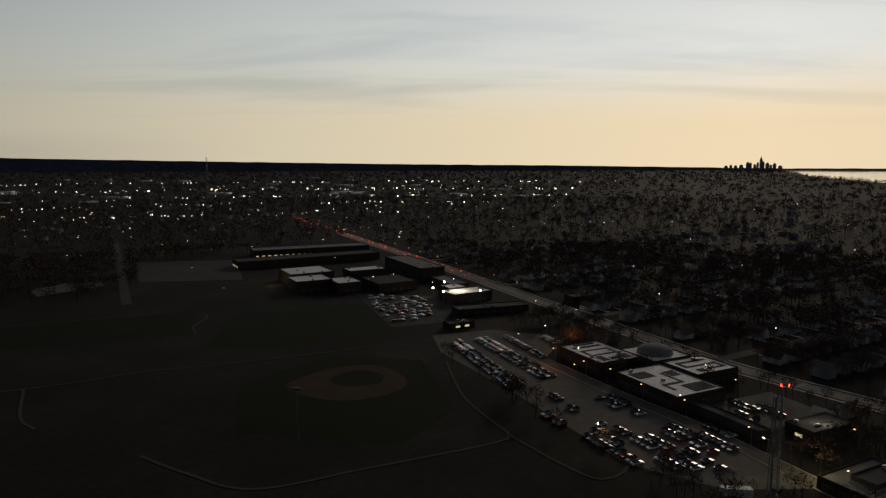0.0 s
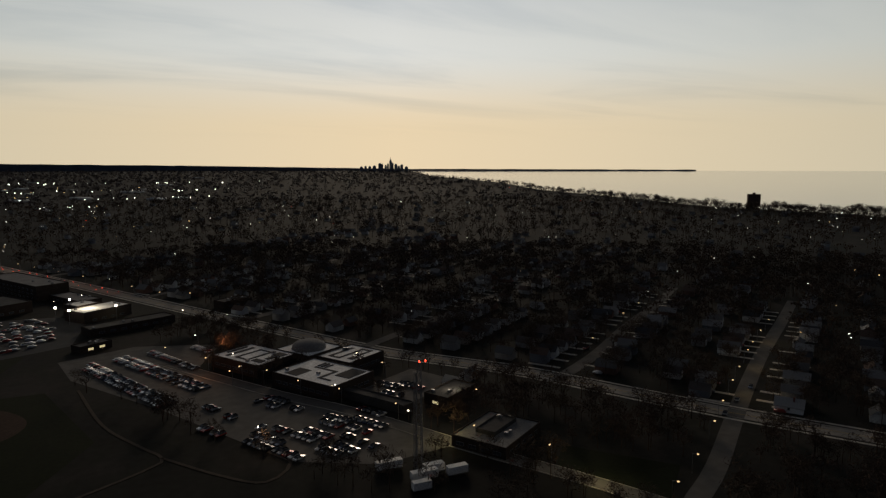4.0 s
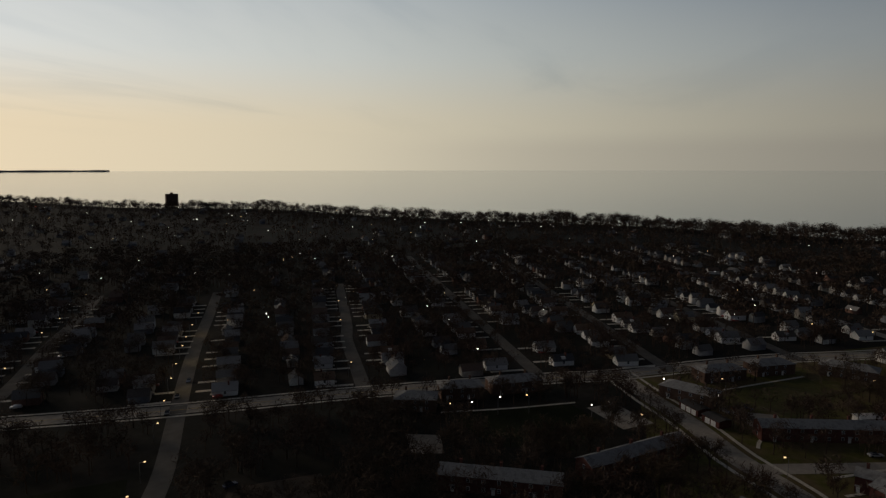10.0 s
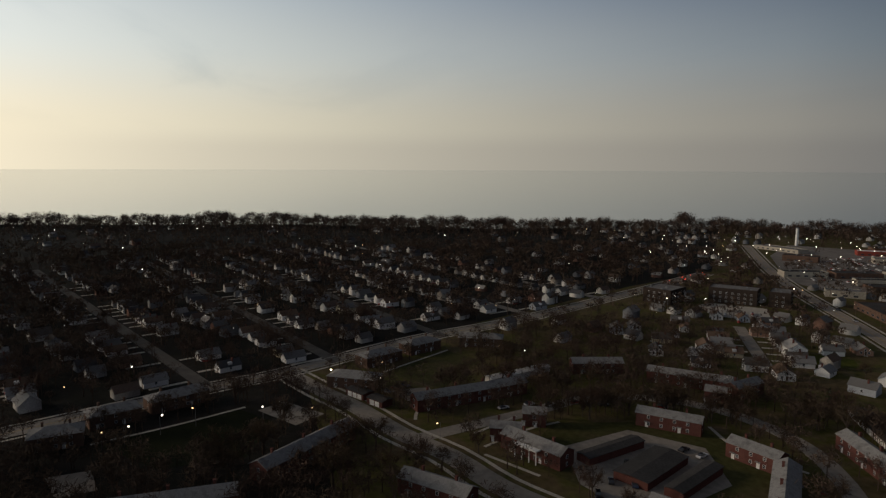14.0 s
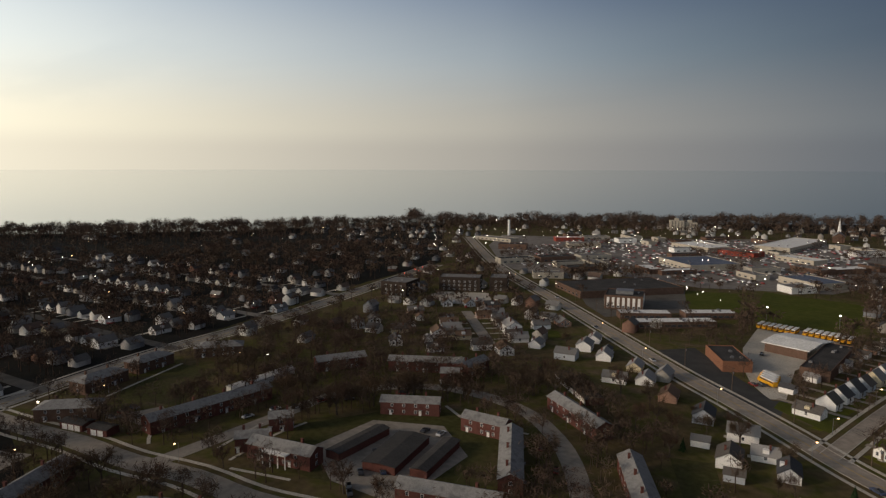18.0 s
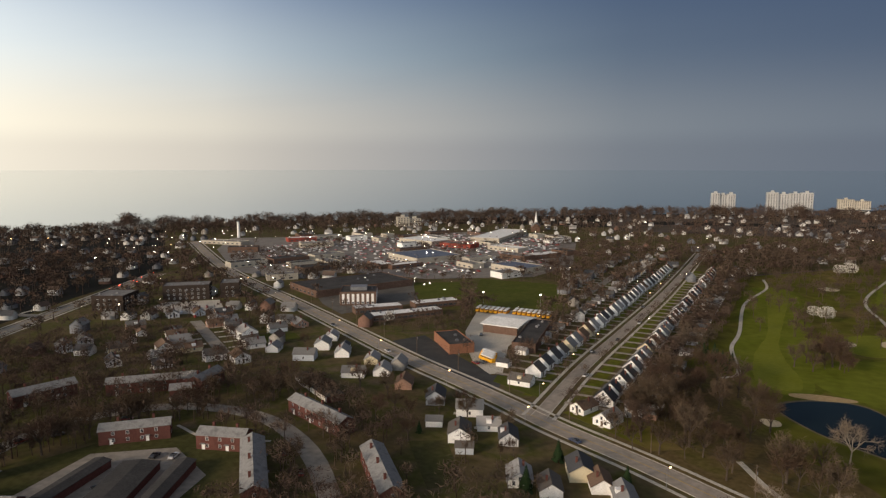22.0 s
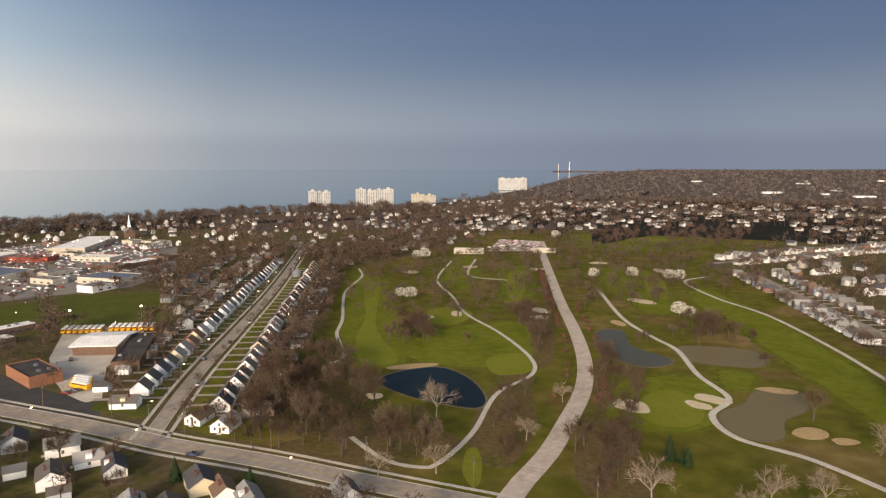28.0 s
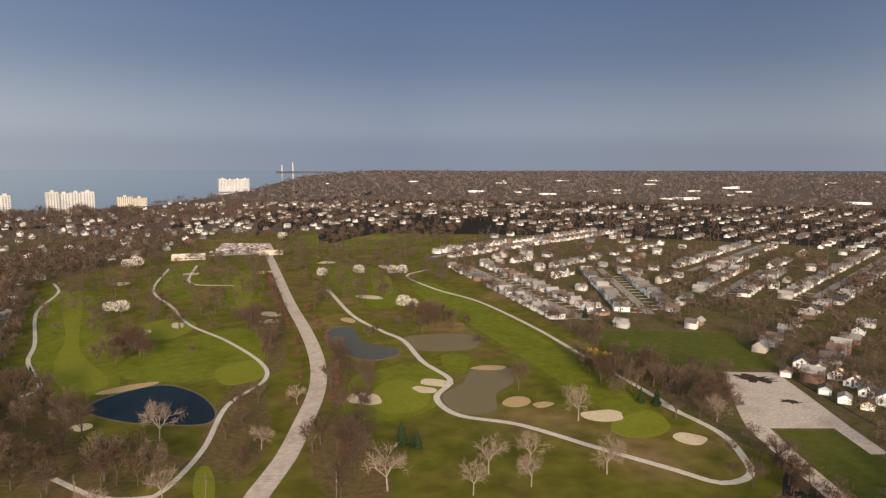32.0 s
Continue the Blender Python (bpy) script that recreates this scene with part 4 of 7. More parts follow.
# ---- trees ----
def branchy(seed, height=12.0, spread=5.0, limbs=7, twigs=240, twig_w=0.11):
    """A leafless tree: tapered trunk with forked limbs, and a crown of thin twigs. Returns trunk, crown."""
    r = random.Random(seed)
    wood, crown = Geo(), Geo()
    fork = height * r.uniform(0.25, 0.36)
    lean = Vector((r.uniform(-0.3, 0.3), r.uniform(-0.3, 0.3), 0))
    top = Vector((0, 0, fork)) + lean
    wood.tube((0, 0, -0.2), top, height * 0.028, height * 0.02, 7)
    tips = []
    for i in range(limbs):
        a = 2 * math.pi * (i + r.uniform(-0.3, 0.3)) / limbs
        up = r.uniform(0.45, 0.95)
        mid = top + Vector((math.cos(a) * spread * 0.38 * (1.25 - up * 0.6), math.sin(a) * spread * 0.38 * (1.25 - up * 0.6), (height - fork) * 0.42 * up))
        wood.tube(top - Vector((0, 0, 0.2)), mid, height * 0.013, height * 0.008, 5, cap=False)
        for j in range(3):
            b = a + r.uniform(-0.8, 0.8)
            end = mid + Vector((math.cos(b) * spread * 0.5 * r.uniform(0.4, 1), math.sin(b) * spread * 0.5 * r.uniform(0.4, 1), (height - fork) * r.uniform(0.15, 0.5)))
            end.z = min(end.z, height * 0.93)
            wood.tube(mid, end, height * 0.007, height * 0.002, 4, cap=False)
            tips.append((mid, end))
    for i in range(twigs):
        a, b = r.choice(tips)
        p = a.lerp(b, r.uniform(0.15, 1.0))
        out = Vector((p.x, p.y, 0))
        d = Vector((r.gauss(0, 1), r.gauss(0, 1), r.gauss(0.55, 0.8))) + (out.normalized() * 0.6 if out.length > 0.1 else Vector())
        d.normalize()
        ln = height * r.uniform(0.07, 0.17)
        q = p + d * ln
        s = d.orthogonal().normalized() * twig_w * r.uniform(0.7, 1.5)
        s.rotate(Matrix.Rotation(r.uniform(0, 6.28), 3, d))
        crown.face([p - s, p + s, q])
        for _ in range(2):
            e = (d + Vector((r.gauss(0, 0.7), r.gauss(0, 0.7), r.gauss(0.1, 0.6)))).normalized()
            m = p.lerp(q, r.uniform(0.3, 0.9))
            s2 = e.orthogonal().normalized() * twig_w * 0.8
            crown.face([m - s2, m + s2, m + e * ln * r.uniform(0.4, 0.8)])
    return wood, crown


def spreading(seed, height=13.0, wide=1.0, twigs=6, twig_w=0.055):
    """A leafless tree whose limbs fork three times and end in fans of thin twigs. Returns wood, crown."""
    r = random.Random(seed)
    wood, crown = Geo(), Geo()

    def turn_away(d, tilt):
        a = d.orthogonal().normalized()
        a.rotate(Matrix.Rotation(r.uniform(0, 6.283), 3, d))
        return (d * math.cos(tilt) + a * math.sin(tilt) * wide).normalized()

    def grow(p, d, ln, rad, level):
        q = p + d * ln
        if level < 3:
            wood.tube(p, q, rad, rad * 0.62, (7, 5, 4)[level], cap=False)
            n = (r.choice((4, 5)), 4, twigs)[level]
            for i in range(n):
                e = turn_away(d, (r.uniform(0.35, 0.85), r.uniform(0.35, 0.95), r.uniform(0.3, 1.2))[level])
                e.z += 0.12
                s = q if level == 0 or i == 0 else p.lerp(q, r.uniform(0.35, 1.0))
                grow(s, e.normalized(), ln * (r.uniform(0.95, 1.2), r.uniform(0.6, 0.85), r.uniform(0.55, 0.9))[level], rad * 0.55, level + 1)
            return
        for k in range(5):
            e = d if k == 0 else turn_away(d, r.uniform(0.3, 0.9))
            s = p if k == 0 else p.lerp(q, r.uniform(0.2, 0.8))
            w = e.orthogonal().normalized() * twig_w * r.uniform(0.7, 1.4)
            w.rotate(Matrix.Rotation(r.uniform(0, 6.28), 3, e))
            crown.face([s - w, s + w, s + e * ln * (1.0 if k == 0 else r.uniform(0.5, 0.9))])

    grow(Vector((0, 0, -0.2)), Vector((r.uniform(-0.08, 0.08), r.uniform(-0.08, 0.08), 1)).normalized(), height * 0.25, height * 0.017, 0)
    return wood, crown


def conifer(seed, height=9.0):
    r = random.Random(seed)
    wood, crown = Geo(), Geo()
    wood.tube((0, 0, -0.2), (0, 0, height * 0.95), height * 0.02, 0.03, 6)
    for i in range(260):
        k = r.random() ** 0.7
        z, w = height * (0.08 + 0.9 * k), height * 0.26 * (1 - k) + 0.15
        a = r.uniform(0, 6.283)
        o = Vector((math.cos(a), math.sin(a), 0))
        t = Vector((-o.y, o.x, 0)) * w * 0.35
        p = Vector((0, 0, z + 0.25 * w)) + o * w * 0.15
        q = Vector((0, 0, z - 0.2 * w)) + o * w * r.uniform(0.75, 1.15)
        crown.face([p, q - t, q + t])
        crown.face([p, (p + q) / 2 + t * 0.9, q + Vector((0, 0, -0.15))])
    return wood, crown


def blossoming(seed, height=7.0):
    r = random.Random(seed)
    wood, crown = branchy(seed, height, 4.5, 7, 120, 0.04)
    bloom = Geo()
    for i in range(420):
        a, k = r.uniform(0, 6.283), math.sqrt(r.random())
        z = height * r.uniform(0.3, 0.98)
        w = height * 0.55 * math.sin(math.pi * min(0.97, max(0.06, (z / height - 0.15) / 0.95))) ** 0.6
        p = Vector((math.cos(a) * w * k, math.sin(a) * w * k, z))
        d = Vector((r.gauss(0, 1), r.gauss(0, 1), r.gauss(0, 1))).normalized()
        s = d.orthogonal().normalized()
        t = d.cross(s)
        u = r.uniform(0.18, 0.42)
        bloom.face([p + s * u, p + (t * 0.8 - s * 0.4) * u, p - (t * 0.9 + s * 0.3) * u])
    return wood, bloom


def arrays(geo):
    V = np.array(geo.v, float)
    T = []
    for f in geo.f:
        for i in range(1, len(f) - 1):
            T.append((f[0], f[i], f[i + 1]))
    return V, np.array(T)


def fuzz(seed, height=11.0, twigs=46, width=0.22, spread=0.44):
    """A leafless tree for the middle distance: a trunk, a few limbs and a round cloud of twigs."""
    r = random.Random(seed)
    g = Geo()
    fork = Vector((0, 0, height * 0.34))
    g.tube((0, 0, -0.3), fork, height * 0.022, height * 0.014, 3, cap=False)
    lobes = [(Vector((r.uniform(-0.45, 0.45) * height * spread, r.uniform(-0.45, 0.45) * height * spread, height * r.uniform(0.48, 0.74))), r.uniform(0.45, 0.9)) for _ in range(6)]
    for c, k in lobes:
        g.face([fork + Vector((0.1, 0, 0)), fork - Vector((0.1, 0, 0)), c])
    for i in range(twigs):
        c, k = r.choice(lobes)
        d = Vector((r.gauss(0, 1), r.gauss(0, 1), r.gauss(0.15, 0.9))).normalized()
        q = c + Vector((d.x * height * spread * 0.78 * k, d.y * height * spread * 0.78 * k, d.z * height * 0.27 * k)) * r.uniform(0.75, 1.08)
        e = (d + Vector((r.gauss(0, 0.6), r.gauss(0, 0.6), r.gauss(0.2, 0.5)))).normalized()
        base = q - e * height * r.uniform(0.12, 0.24)
        s = e.orthogonal().normalized()
        s.rotate(Matrix.Rotation(r.uniform(0, 6.28), 3, e))
        w = width * r.uniform(0.6, 1.4)
        m = base.lerp(q, r.uniform(0.35, 0.7))
        g.face([base - s * w * 0.4, m + s * w * 1.5, q])
    return arrays(g)


TREE_KINDS = []
for s in range(5):
    wood, crown = branchy(40 + s, 12.5 + s * 0.8, 5.0 + 0.3 * s, 7 + s % 3, 430 + 20 * s, 0.062)
    TREE_KINDS.append((wood.mesh("trunk", BARK), crown.mesh("crown", TWIGS)))
for s in range(4):
    wood, crown = spreading(140 + s, 12.5 + s * 0.7, 1.15, 11, 0.055)
    TREE_KINDS.append((wood.mesh("trunk", BARK), crown.mesh("crown", TWIGS)))
PALE_KINDS = []
for s in range(3):
    wood, crown = spreading(70 + s, 17.0, 1.3, 12, 0.05)
    PALE_KINDS.append((wood.mesh("trunk", PALE_BARK), crown.mesh("crown", PALE_TWIGS)))
wood, crown = branchy(90, 7.0, 3.0, 7, 260, 0.10)
RED_KIND = (wood.mesh("trunk", BARK), crown.mesh("crown", RED_BUDS))
wood, crown = branchy(92, 8.0, 4.0, 7, 300, 0.16)
YELLOW_KIND = (wood.mesh("trunk", BARK), crown.mesh("crown", YELLOW_BUDS))
wood, crown = conifer(5)
PINE_KIND = (wood.mesh("trunk", BARK), crown.mesh("crown", NEEDLES))
BLOOM_KINDS = []
for s in range(2):
    wood, crown = blossoming(20 + s)
    BLOOM_KINDS.append((wood.mesh("trunk", BARK), crown.mesh("crown", BLOSSOM)))


def tree(kind, x, y, scale=1.0, turn=0.0, label="", name="bare_tree", group=""):
    ob = thing(name, x, y, 0, turn, label, "tree", group)
    ob.scale = (scale, scale, scale)
    part("trunk", kind[0], (), ob)
    part("crown", kind[1], (), ob)
    return ob


def clear_of_roads(x, y, extra=1.0, only=None):
    ok = np.ones(np.shape(x), bool)
    for k, (line, w) in ROADS.items():
        ok &= ~near_line(line, x, y, w / 2 + extra)
    return ok


FUZZ = [fuzz(s, 11.0, 46, 0.34) for s in range(6)]
FUZZ_MID = [fuzz(30 + s, 12.0, 135, 0.125) for s in range(6)]
FUZZ_LOW = [fuzz(60 + s, 12.0, 22, 0.46, 0.46) for s in range(5)]


def far_tree(seed):
    """A treetop for woods near the horizon: a loose cloud of twig clusters."""
    r = random.Random(seed)
    g = Geo()
    for i in range(10):
        d = Vector((r.gauss(0, 1), r.gauss(0, 1), abs(r.gauss(0, 0.8)))).normalized()
        p = Vector((d.x * 4.6, d.y * 4.6, 3.0 + d.z * 7.0)) * r.uniform(0.7, 1.05)
        e = Vector((r.gauss(0, 1), r.gauss(0, 1), r.gauss(0.3, 1))).normalized()
        u = e.orthogonal().normalized() * r.uniform(1.0, 1.9)
        g.face([p - e * 1.8 - u, p - e * 1.8 + u, p + e * r.uniform(1.5, 2.6)])
    return arrays(g)


FAR_TREES = [far_tree(s) for s in range(8)]


# ---- houses ----
def house_parts(seed):
    """Makes a prototype: a list of name, mesh, pose and label, facing -y."""
    r = random.Random(seed)
    hw, hd = r.uniform(3.3, 4.1), r.uniform(4.3, 5.6)
    eave = (2.5, 2.7, 3.5, 2.6)[seed % 4]
    ridge = eave + hw * r.uniform(0.58, 0.75)
    if seed >= 8:
        hw, hd, eave = r.uniform(3.9, 4.4), r.uniform(3.5, 3.9), r.uniform(2.9, 3.3)
        ridge = eave + hw * r.uniform(0.8, 0.95)
    out = [("wall", Geo().gable(hw, hd, -0.1, eave, ridge).mesh("wall", SIDING), Matrix(), ""),
           ("roof", Geo().roof(hw, hd, eave, ridge).mesh("roof", SHINGLE), Matrix(), "shingled gable roof")]
    win = Geo().box(-0.55, -0.05, -0.7, 0.55, 0.05, 0.7, 0).box(-0.46, -0.08, -0.61, 0.46, 0.0, -0.03, 1).box(-0.46, -0.08, 0.03, 0.46, 0.0, 0.61, 1).mesh("window", WHITE, WINDOW)
    spots = [(-hw * 0.5, -hd, 1.7, 0), (hw * 0.45, -hd, 1.7, 0), (0, -hd, ridge - 2.0, 0), (-hw, 0, 1.7, -90), (hw, 0, 1.7, 90)]
    for x, y, z, t in spots:
        out.append(("window", win, pose(x, y, z, 0, 0, t), ""))
    door = Geo().box(-0.5, -0.06, 0.0, 0.5, 0.04, 2.05, 0).box(-0.62, -0.04, 0.0, -0.5, 0.04, 2.15, 1).box(0.5, -0.04, 0.0, 0.62, 0.04, 2.15, 1).mesh("door", POLE_WOOD, WHITE)
    if seed >= 8:
        out.append(("door", door, pose(-hw, 0.6, 0.3, 0, 0, -90), "panelled front door"))
    else:
        out.append(("door", door, pose(hw * 0.05, -hd, 0.3), "panelled front door"))
    out.append(("step", Geo().box(-1.0, -1.2, -0.1, 1.0, 0, 0.15).box(-0.8, -0.8, 0.15, 0.8, 0, 0.3).mesh("step", CONCRETE), pose(-hw, 0.6, 0, 0, 0, -90) if seed >= 8 else pose(hw * 0.05, -hd, 0), "concrete stoop"))
    cx = hw * 0.35
    z = ridge - (ridge - eave) * 0.35
    out.append(("chimney", Geo().box(-0.35, -0.35, -1.2, 0.35, 0.35, 1.7).box(-0.42, -0.42, 1.7, 0.42, 0.42, 1.85).mesh("chimney", BRICK), pose(cx, hd * 0.3, z), "brick chimney"))
    if seed % 3 == 1:
        d = Geo()
        d.box(hw * 0.25, -1.0, eave + 0.4, hw * 0.85, 1.0, eave + 1.75)
        out.append(("dormer", d.mesh("dormer", SIDING), Matrix(), "small roof dormer"))
    return out


HOUSES = [house_parts(s) for s in range(13)]
HOUSE_MADE = {}


def house(kind, x, y, turn, label, group=""):
    key = kind % len(HOUSES)
    if key in HOUSE_MADE:
        ob = copy_thing(HOUSE_MADE[key], pose(x, y, 0, 0, 0, turn))
        return tagged(ob, label, "house", group)
    ob = thing("house", x, y, 0, turn, label, "house", group)
    for nm, me, m, lab in HOUSES[key]:
        part(nm, me, (), ob, lab, m)
    HOUSE_MADE[key] = ob
    return ob


GARAGE_WALL = Geo().gable(2.6, 3.2, -0.1, 2.5, 3.9).mesh("wall", SIDING)
GARAGE_ROOF = Geo().roof(2.6, 3.2, 2.5, 3.9, 0.3).mesh("roof", SHINGLE)
GARAGE_DOOR = Geo().box(-2.1, -0.05, 0, 2.1, 0.03, 2.1).box(-2.1, -0.08, 1.0, 2.1, -0.05, 1.06).mesh("door", WHITE)


def garage(x, y, turn, label="small detached garage with a gable roof"):
    ob = thing("garage", x, y, 0, turn, label, "garage")
    part("wall", GARAGE_WALL, (), ob)
    part("roof", GARAGE_ROOF, (), ob)
    part("door", GARAGE_DOOR, (), ob, "white overhead door", pose(0, -3.2, 0))
    return ob


def far_house(seed):
    r = random.Random(200 + seed)
    g = Geo()
    hw, hd, e = r.uniform(3.0, 3.7), r.uniform(4.0, 5.2), (3.0, 4.6, 3.2)[seed % 3]
    ridge = e + hw * 0.8
    g.gable(hw, hd, -0.2, e, ridge, 0)
    k = len(g.f)
    for s in (-1, 1):
        g.face([(0, -hd - 0.4, ridge + 0.15), (s * (hw + 0.4), -hd - 0.4, e - 0.2), (s * (hw + 0.4), hd + 0.4, e - 0.2), (0, hd + 0.4, ridge + 0.15)], 1)
    V, T = arrays(g)
    idx = []
    for f, m in zip(g.f, g.m):
        idx += [m] * (len(f) - 2)
    return V, T, np.array(idx)


FAR = [far_house(s) for s in range(6)]
TAKEN = []  # x, y of what is already set


def rows_along(a, b, off, gap, start=10, both=True):
    a, b = np.array(a, float), np.array(b, float)
    d = (b - a) / np.linalg.norm(b - a)
    n = np.array([-d[1], d[0]])
    for s in ((1, -1) if both else (1,)):
        q = start
        while q < np.linalg.norm(b - a):
            p = a + d * q + n * off * s
            # the front (-y) looks at the street
            yield p[0], p[1], math.degrees(math.atan2(n[1] * s, n[0] * s)) - 90
            q += gap


rng = random.Random(11)
# rows on both sides of the straight street by the golf course
lane = Geo()
for side, x0, ya, yb in ((1, 106, -291, -665), (-1, 66, -268, -655)):
    y = ya
    while y > yb:
        x = x0 + rng.uniform(-0.6, 0.6)
        house(8 + rng.randrange(5), x, y, 0 if side > 0 else 180, "small steep-gabled house in a straight row", "houses along the street")
        TAKEN.append((x, y))
        sx = 95.5 if side > 0 else 82.0
        dy = 5.3
        lane.box(min(sx, x0 + side * 18), y + dy, 0.0, max(sx, x0 + side * 18), y + dy + 2.4, 0.125)
        if rng.random() < 0.8:
            garage(x0 + side * 19, y + dy + 1.2, -90 * side if side > 0 else 90)
        y -= 12.3
setting("driveway_1", lane, LANE, "pale concrete driveways between lawns", "driveway")
for k, x, y, t in [(1, 107, -275, 90), (3, 72, -256, 160), (5, 60, -248, 165), (1, 88, -214, 25), (4, 99, -221, 115), (2, 105, -208, 25), (6, 112, -231, 115), (5, 153, -247, 25), (0, 172, -258, 25), (3, 187, -271, 25),
                   (2, 221, -259, 115), (4, 246, -263, 25), (5, 208, -274, 30), (6, 131, -237, 25), (2, 226, -280, 30), (3, 233, -297, 30), (1, 182, -248, 115), (0, 73, -187, 205), (3, 62, -185, 25), (2, 57, -200, 25), (3, 49, -195, 25),
                   (1, 40, -189, 25), (4, 20, -176, 25), (7, 36, -180, 25)]:
    house(k, x, y, t, "detached house beside the boulevard")
    TAKEN.append((x, y))
for k, x, y, t in [(3, 320, -259, 241), (1, 355, -259, 151), (0, 352, -224, 241), (5, 320, -222, 151), (2, 298, -234, 241), (4, 285, -242, 151), (6, 346, -208, 241), (2, 322, -293, 241), (1, 336, -312, 151), (7, 351, -304, 241), (3, 317, -287, 151),
                   (0, 271, -313, 241), (5, 274, -296, 151), (2, 248, -240, 241), (6, 262, -236, 151), (1, 300, -205, 241), (4, 275, -214, 151), (3, 362, -292, 241), (7, 330, -236, 241), (0, 306, -250, 241)]:
    house(k, x, y, t, "gabled wooden house among bare trees", "houses behind the apartments")
    TAKEN.append((x, y))


def large_house(x, y, turn, label):
    """A two-storey clapboard house with a side porch."""
    ob = thing("house", x, y, 0, turn, label, "house")
    part("wall", Geo().gable(4.6, 6.5, -0.1, 5.6, 8.2), WHITE, ob)
    part("roof", Geo().roof(4.6, 6.5, 5.6, 8.2), SHINGLE, ob, "grey shingled gable roof")
    win = Geo().box(-0.55, -0.05, -0.75, 0.55, 0.05, 0.75, 0).box(-0.44, -0.08, -0.64, 0.44, 0.0, -0.03, 1).box(-0.44, -0.08, 0.03, 0.44, 0.0, 0.64, 1).mesh("window", STEEL, WINDOW)
    for z in (1.7, 4.4):
        for q in (-4.4, -1.5, 1.5, 4.4):
            part("window", win, (), ob, "", pose(-4.6, q, z, 0, 0, -90))
        for q in (-2.4, 2.4):
            part("window", win, (), ob, "", pose(q, -6.5, z))
    part("porch", Geo().box(-2.2, -3.0, 2.5, 2.2, 0.0, 2.75).box(-2.2, -3.0, 0.0, 2.2, 0.0, 0.35), WHITE, ob, "white porch roof and deck", pose(0, -6.5, 0))
    for q in (-2.0, 2.0):
        part("porch_post", Geo().box(-0.1, -0.1, 0.35, 0.1, 0.1, 2.5), WHITE, ob, "", pose(q, -9.3, 0))
    part("chimney", Geo().box(-0.4, -0.4, 0, 0.4, 0.4, 2.6), BRICK, ob, "brick chimney", pose(1.2, 2, 7.0))
    TAKEN.append((x, y))


large_house(276, -273, 61, "large white two-storey clapboard house beside a lawn")
for x, y, t in ((98, -198, 115), (119, -214, 115), (214, -284, 30), (292, -222, 60), (338, -250, 60)):
    garage(x, y, t)
    TAKEN.append((x, y))
for x, y in ((-319, -196), (-317, -186), (-316, -177), (-312, -167), (-304, -156), (-300, -146)):
    house(rng.randrange(8), x, y, 120, "small gabled house behind a gravel lot", "houses on side streets")
    TAKEN.append((x, y))
for x, y in ((-297, -190), (-289, -166), (-285, -155), (-286, -146)):
    garage(x, y, 120)
    TAKEN.append((x, y))
drives = Geo()
DRIVE_CARS = []
count = 0
far_places = []
for a, b in [((151, 123), (452, 289)), ((188, 234), (428, 376)), ((268, 99), (510, 210))] + SIDE_STREETS:
    east = a[0] < -200
    for x, y, t in rows_along(a, b, 17.5, 12.8, 16):
        if any(inside(k, x, y) for k in KEEP + NO_HOUSE) or not clear_of_roads(x, y, 8) or not on_land(x, y):
            continue
        d = math.hypot(x, y)
        if x > 0 and d > 300 and rng.random() < 0.38:
            continue
        TAKEN.append((x, y))
        if d < 620 and rng.random() < 0.55:
            DRIVE_CARS.append((x + math.cos(radians(t)) * 5.6 + math.sin(radians(t)) * 3.0, y + math.sin(radians(t)) * 5.6 - math.cos(radians(t)) * 3.0, 0.12, radians(t), 1, 1, 0))
        if d < 620:
            ux, uy = math.sin(radians(t)), -math.cos(radians(t))
            px, py = x + uy * 5.6, y - ux * 5.6
            ribbon_geo(np.array([(px + ux * 13, py + uy * 13), (px - ux * 4, py - uy * 4)]), 1.2, -1.2, 0.09, 0.05, drives)
        if (d < 480 and east) or d < 300 or (d < 470 and x > 250 and y < 150):
            house(rng.randrange(8), x, y, t, "gabled suburban house on a side street", "houses on side streets")
            count += 1
        else:
            far_places.append((x, y, 0, radians(t), rng.uniform(0.9, 1.1), 1, rng.randrange(6)))
setting("driveway_2", drives, CONCRETE, "pale concrete driveways beside houses", "driveway")
# houses farther off stand in the same grid of streets
g = np.random.default_rng(12)
T = np.array(TAKEN)
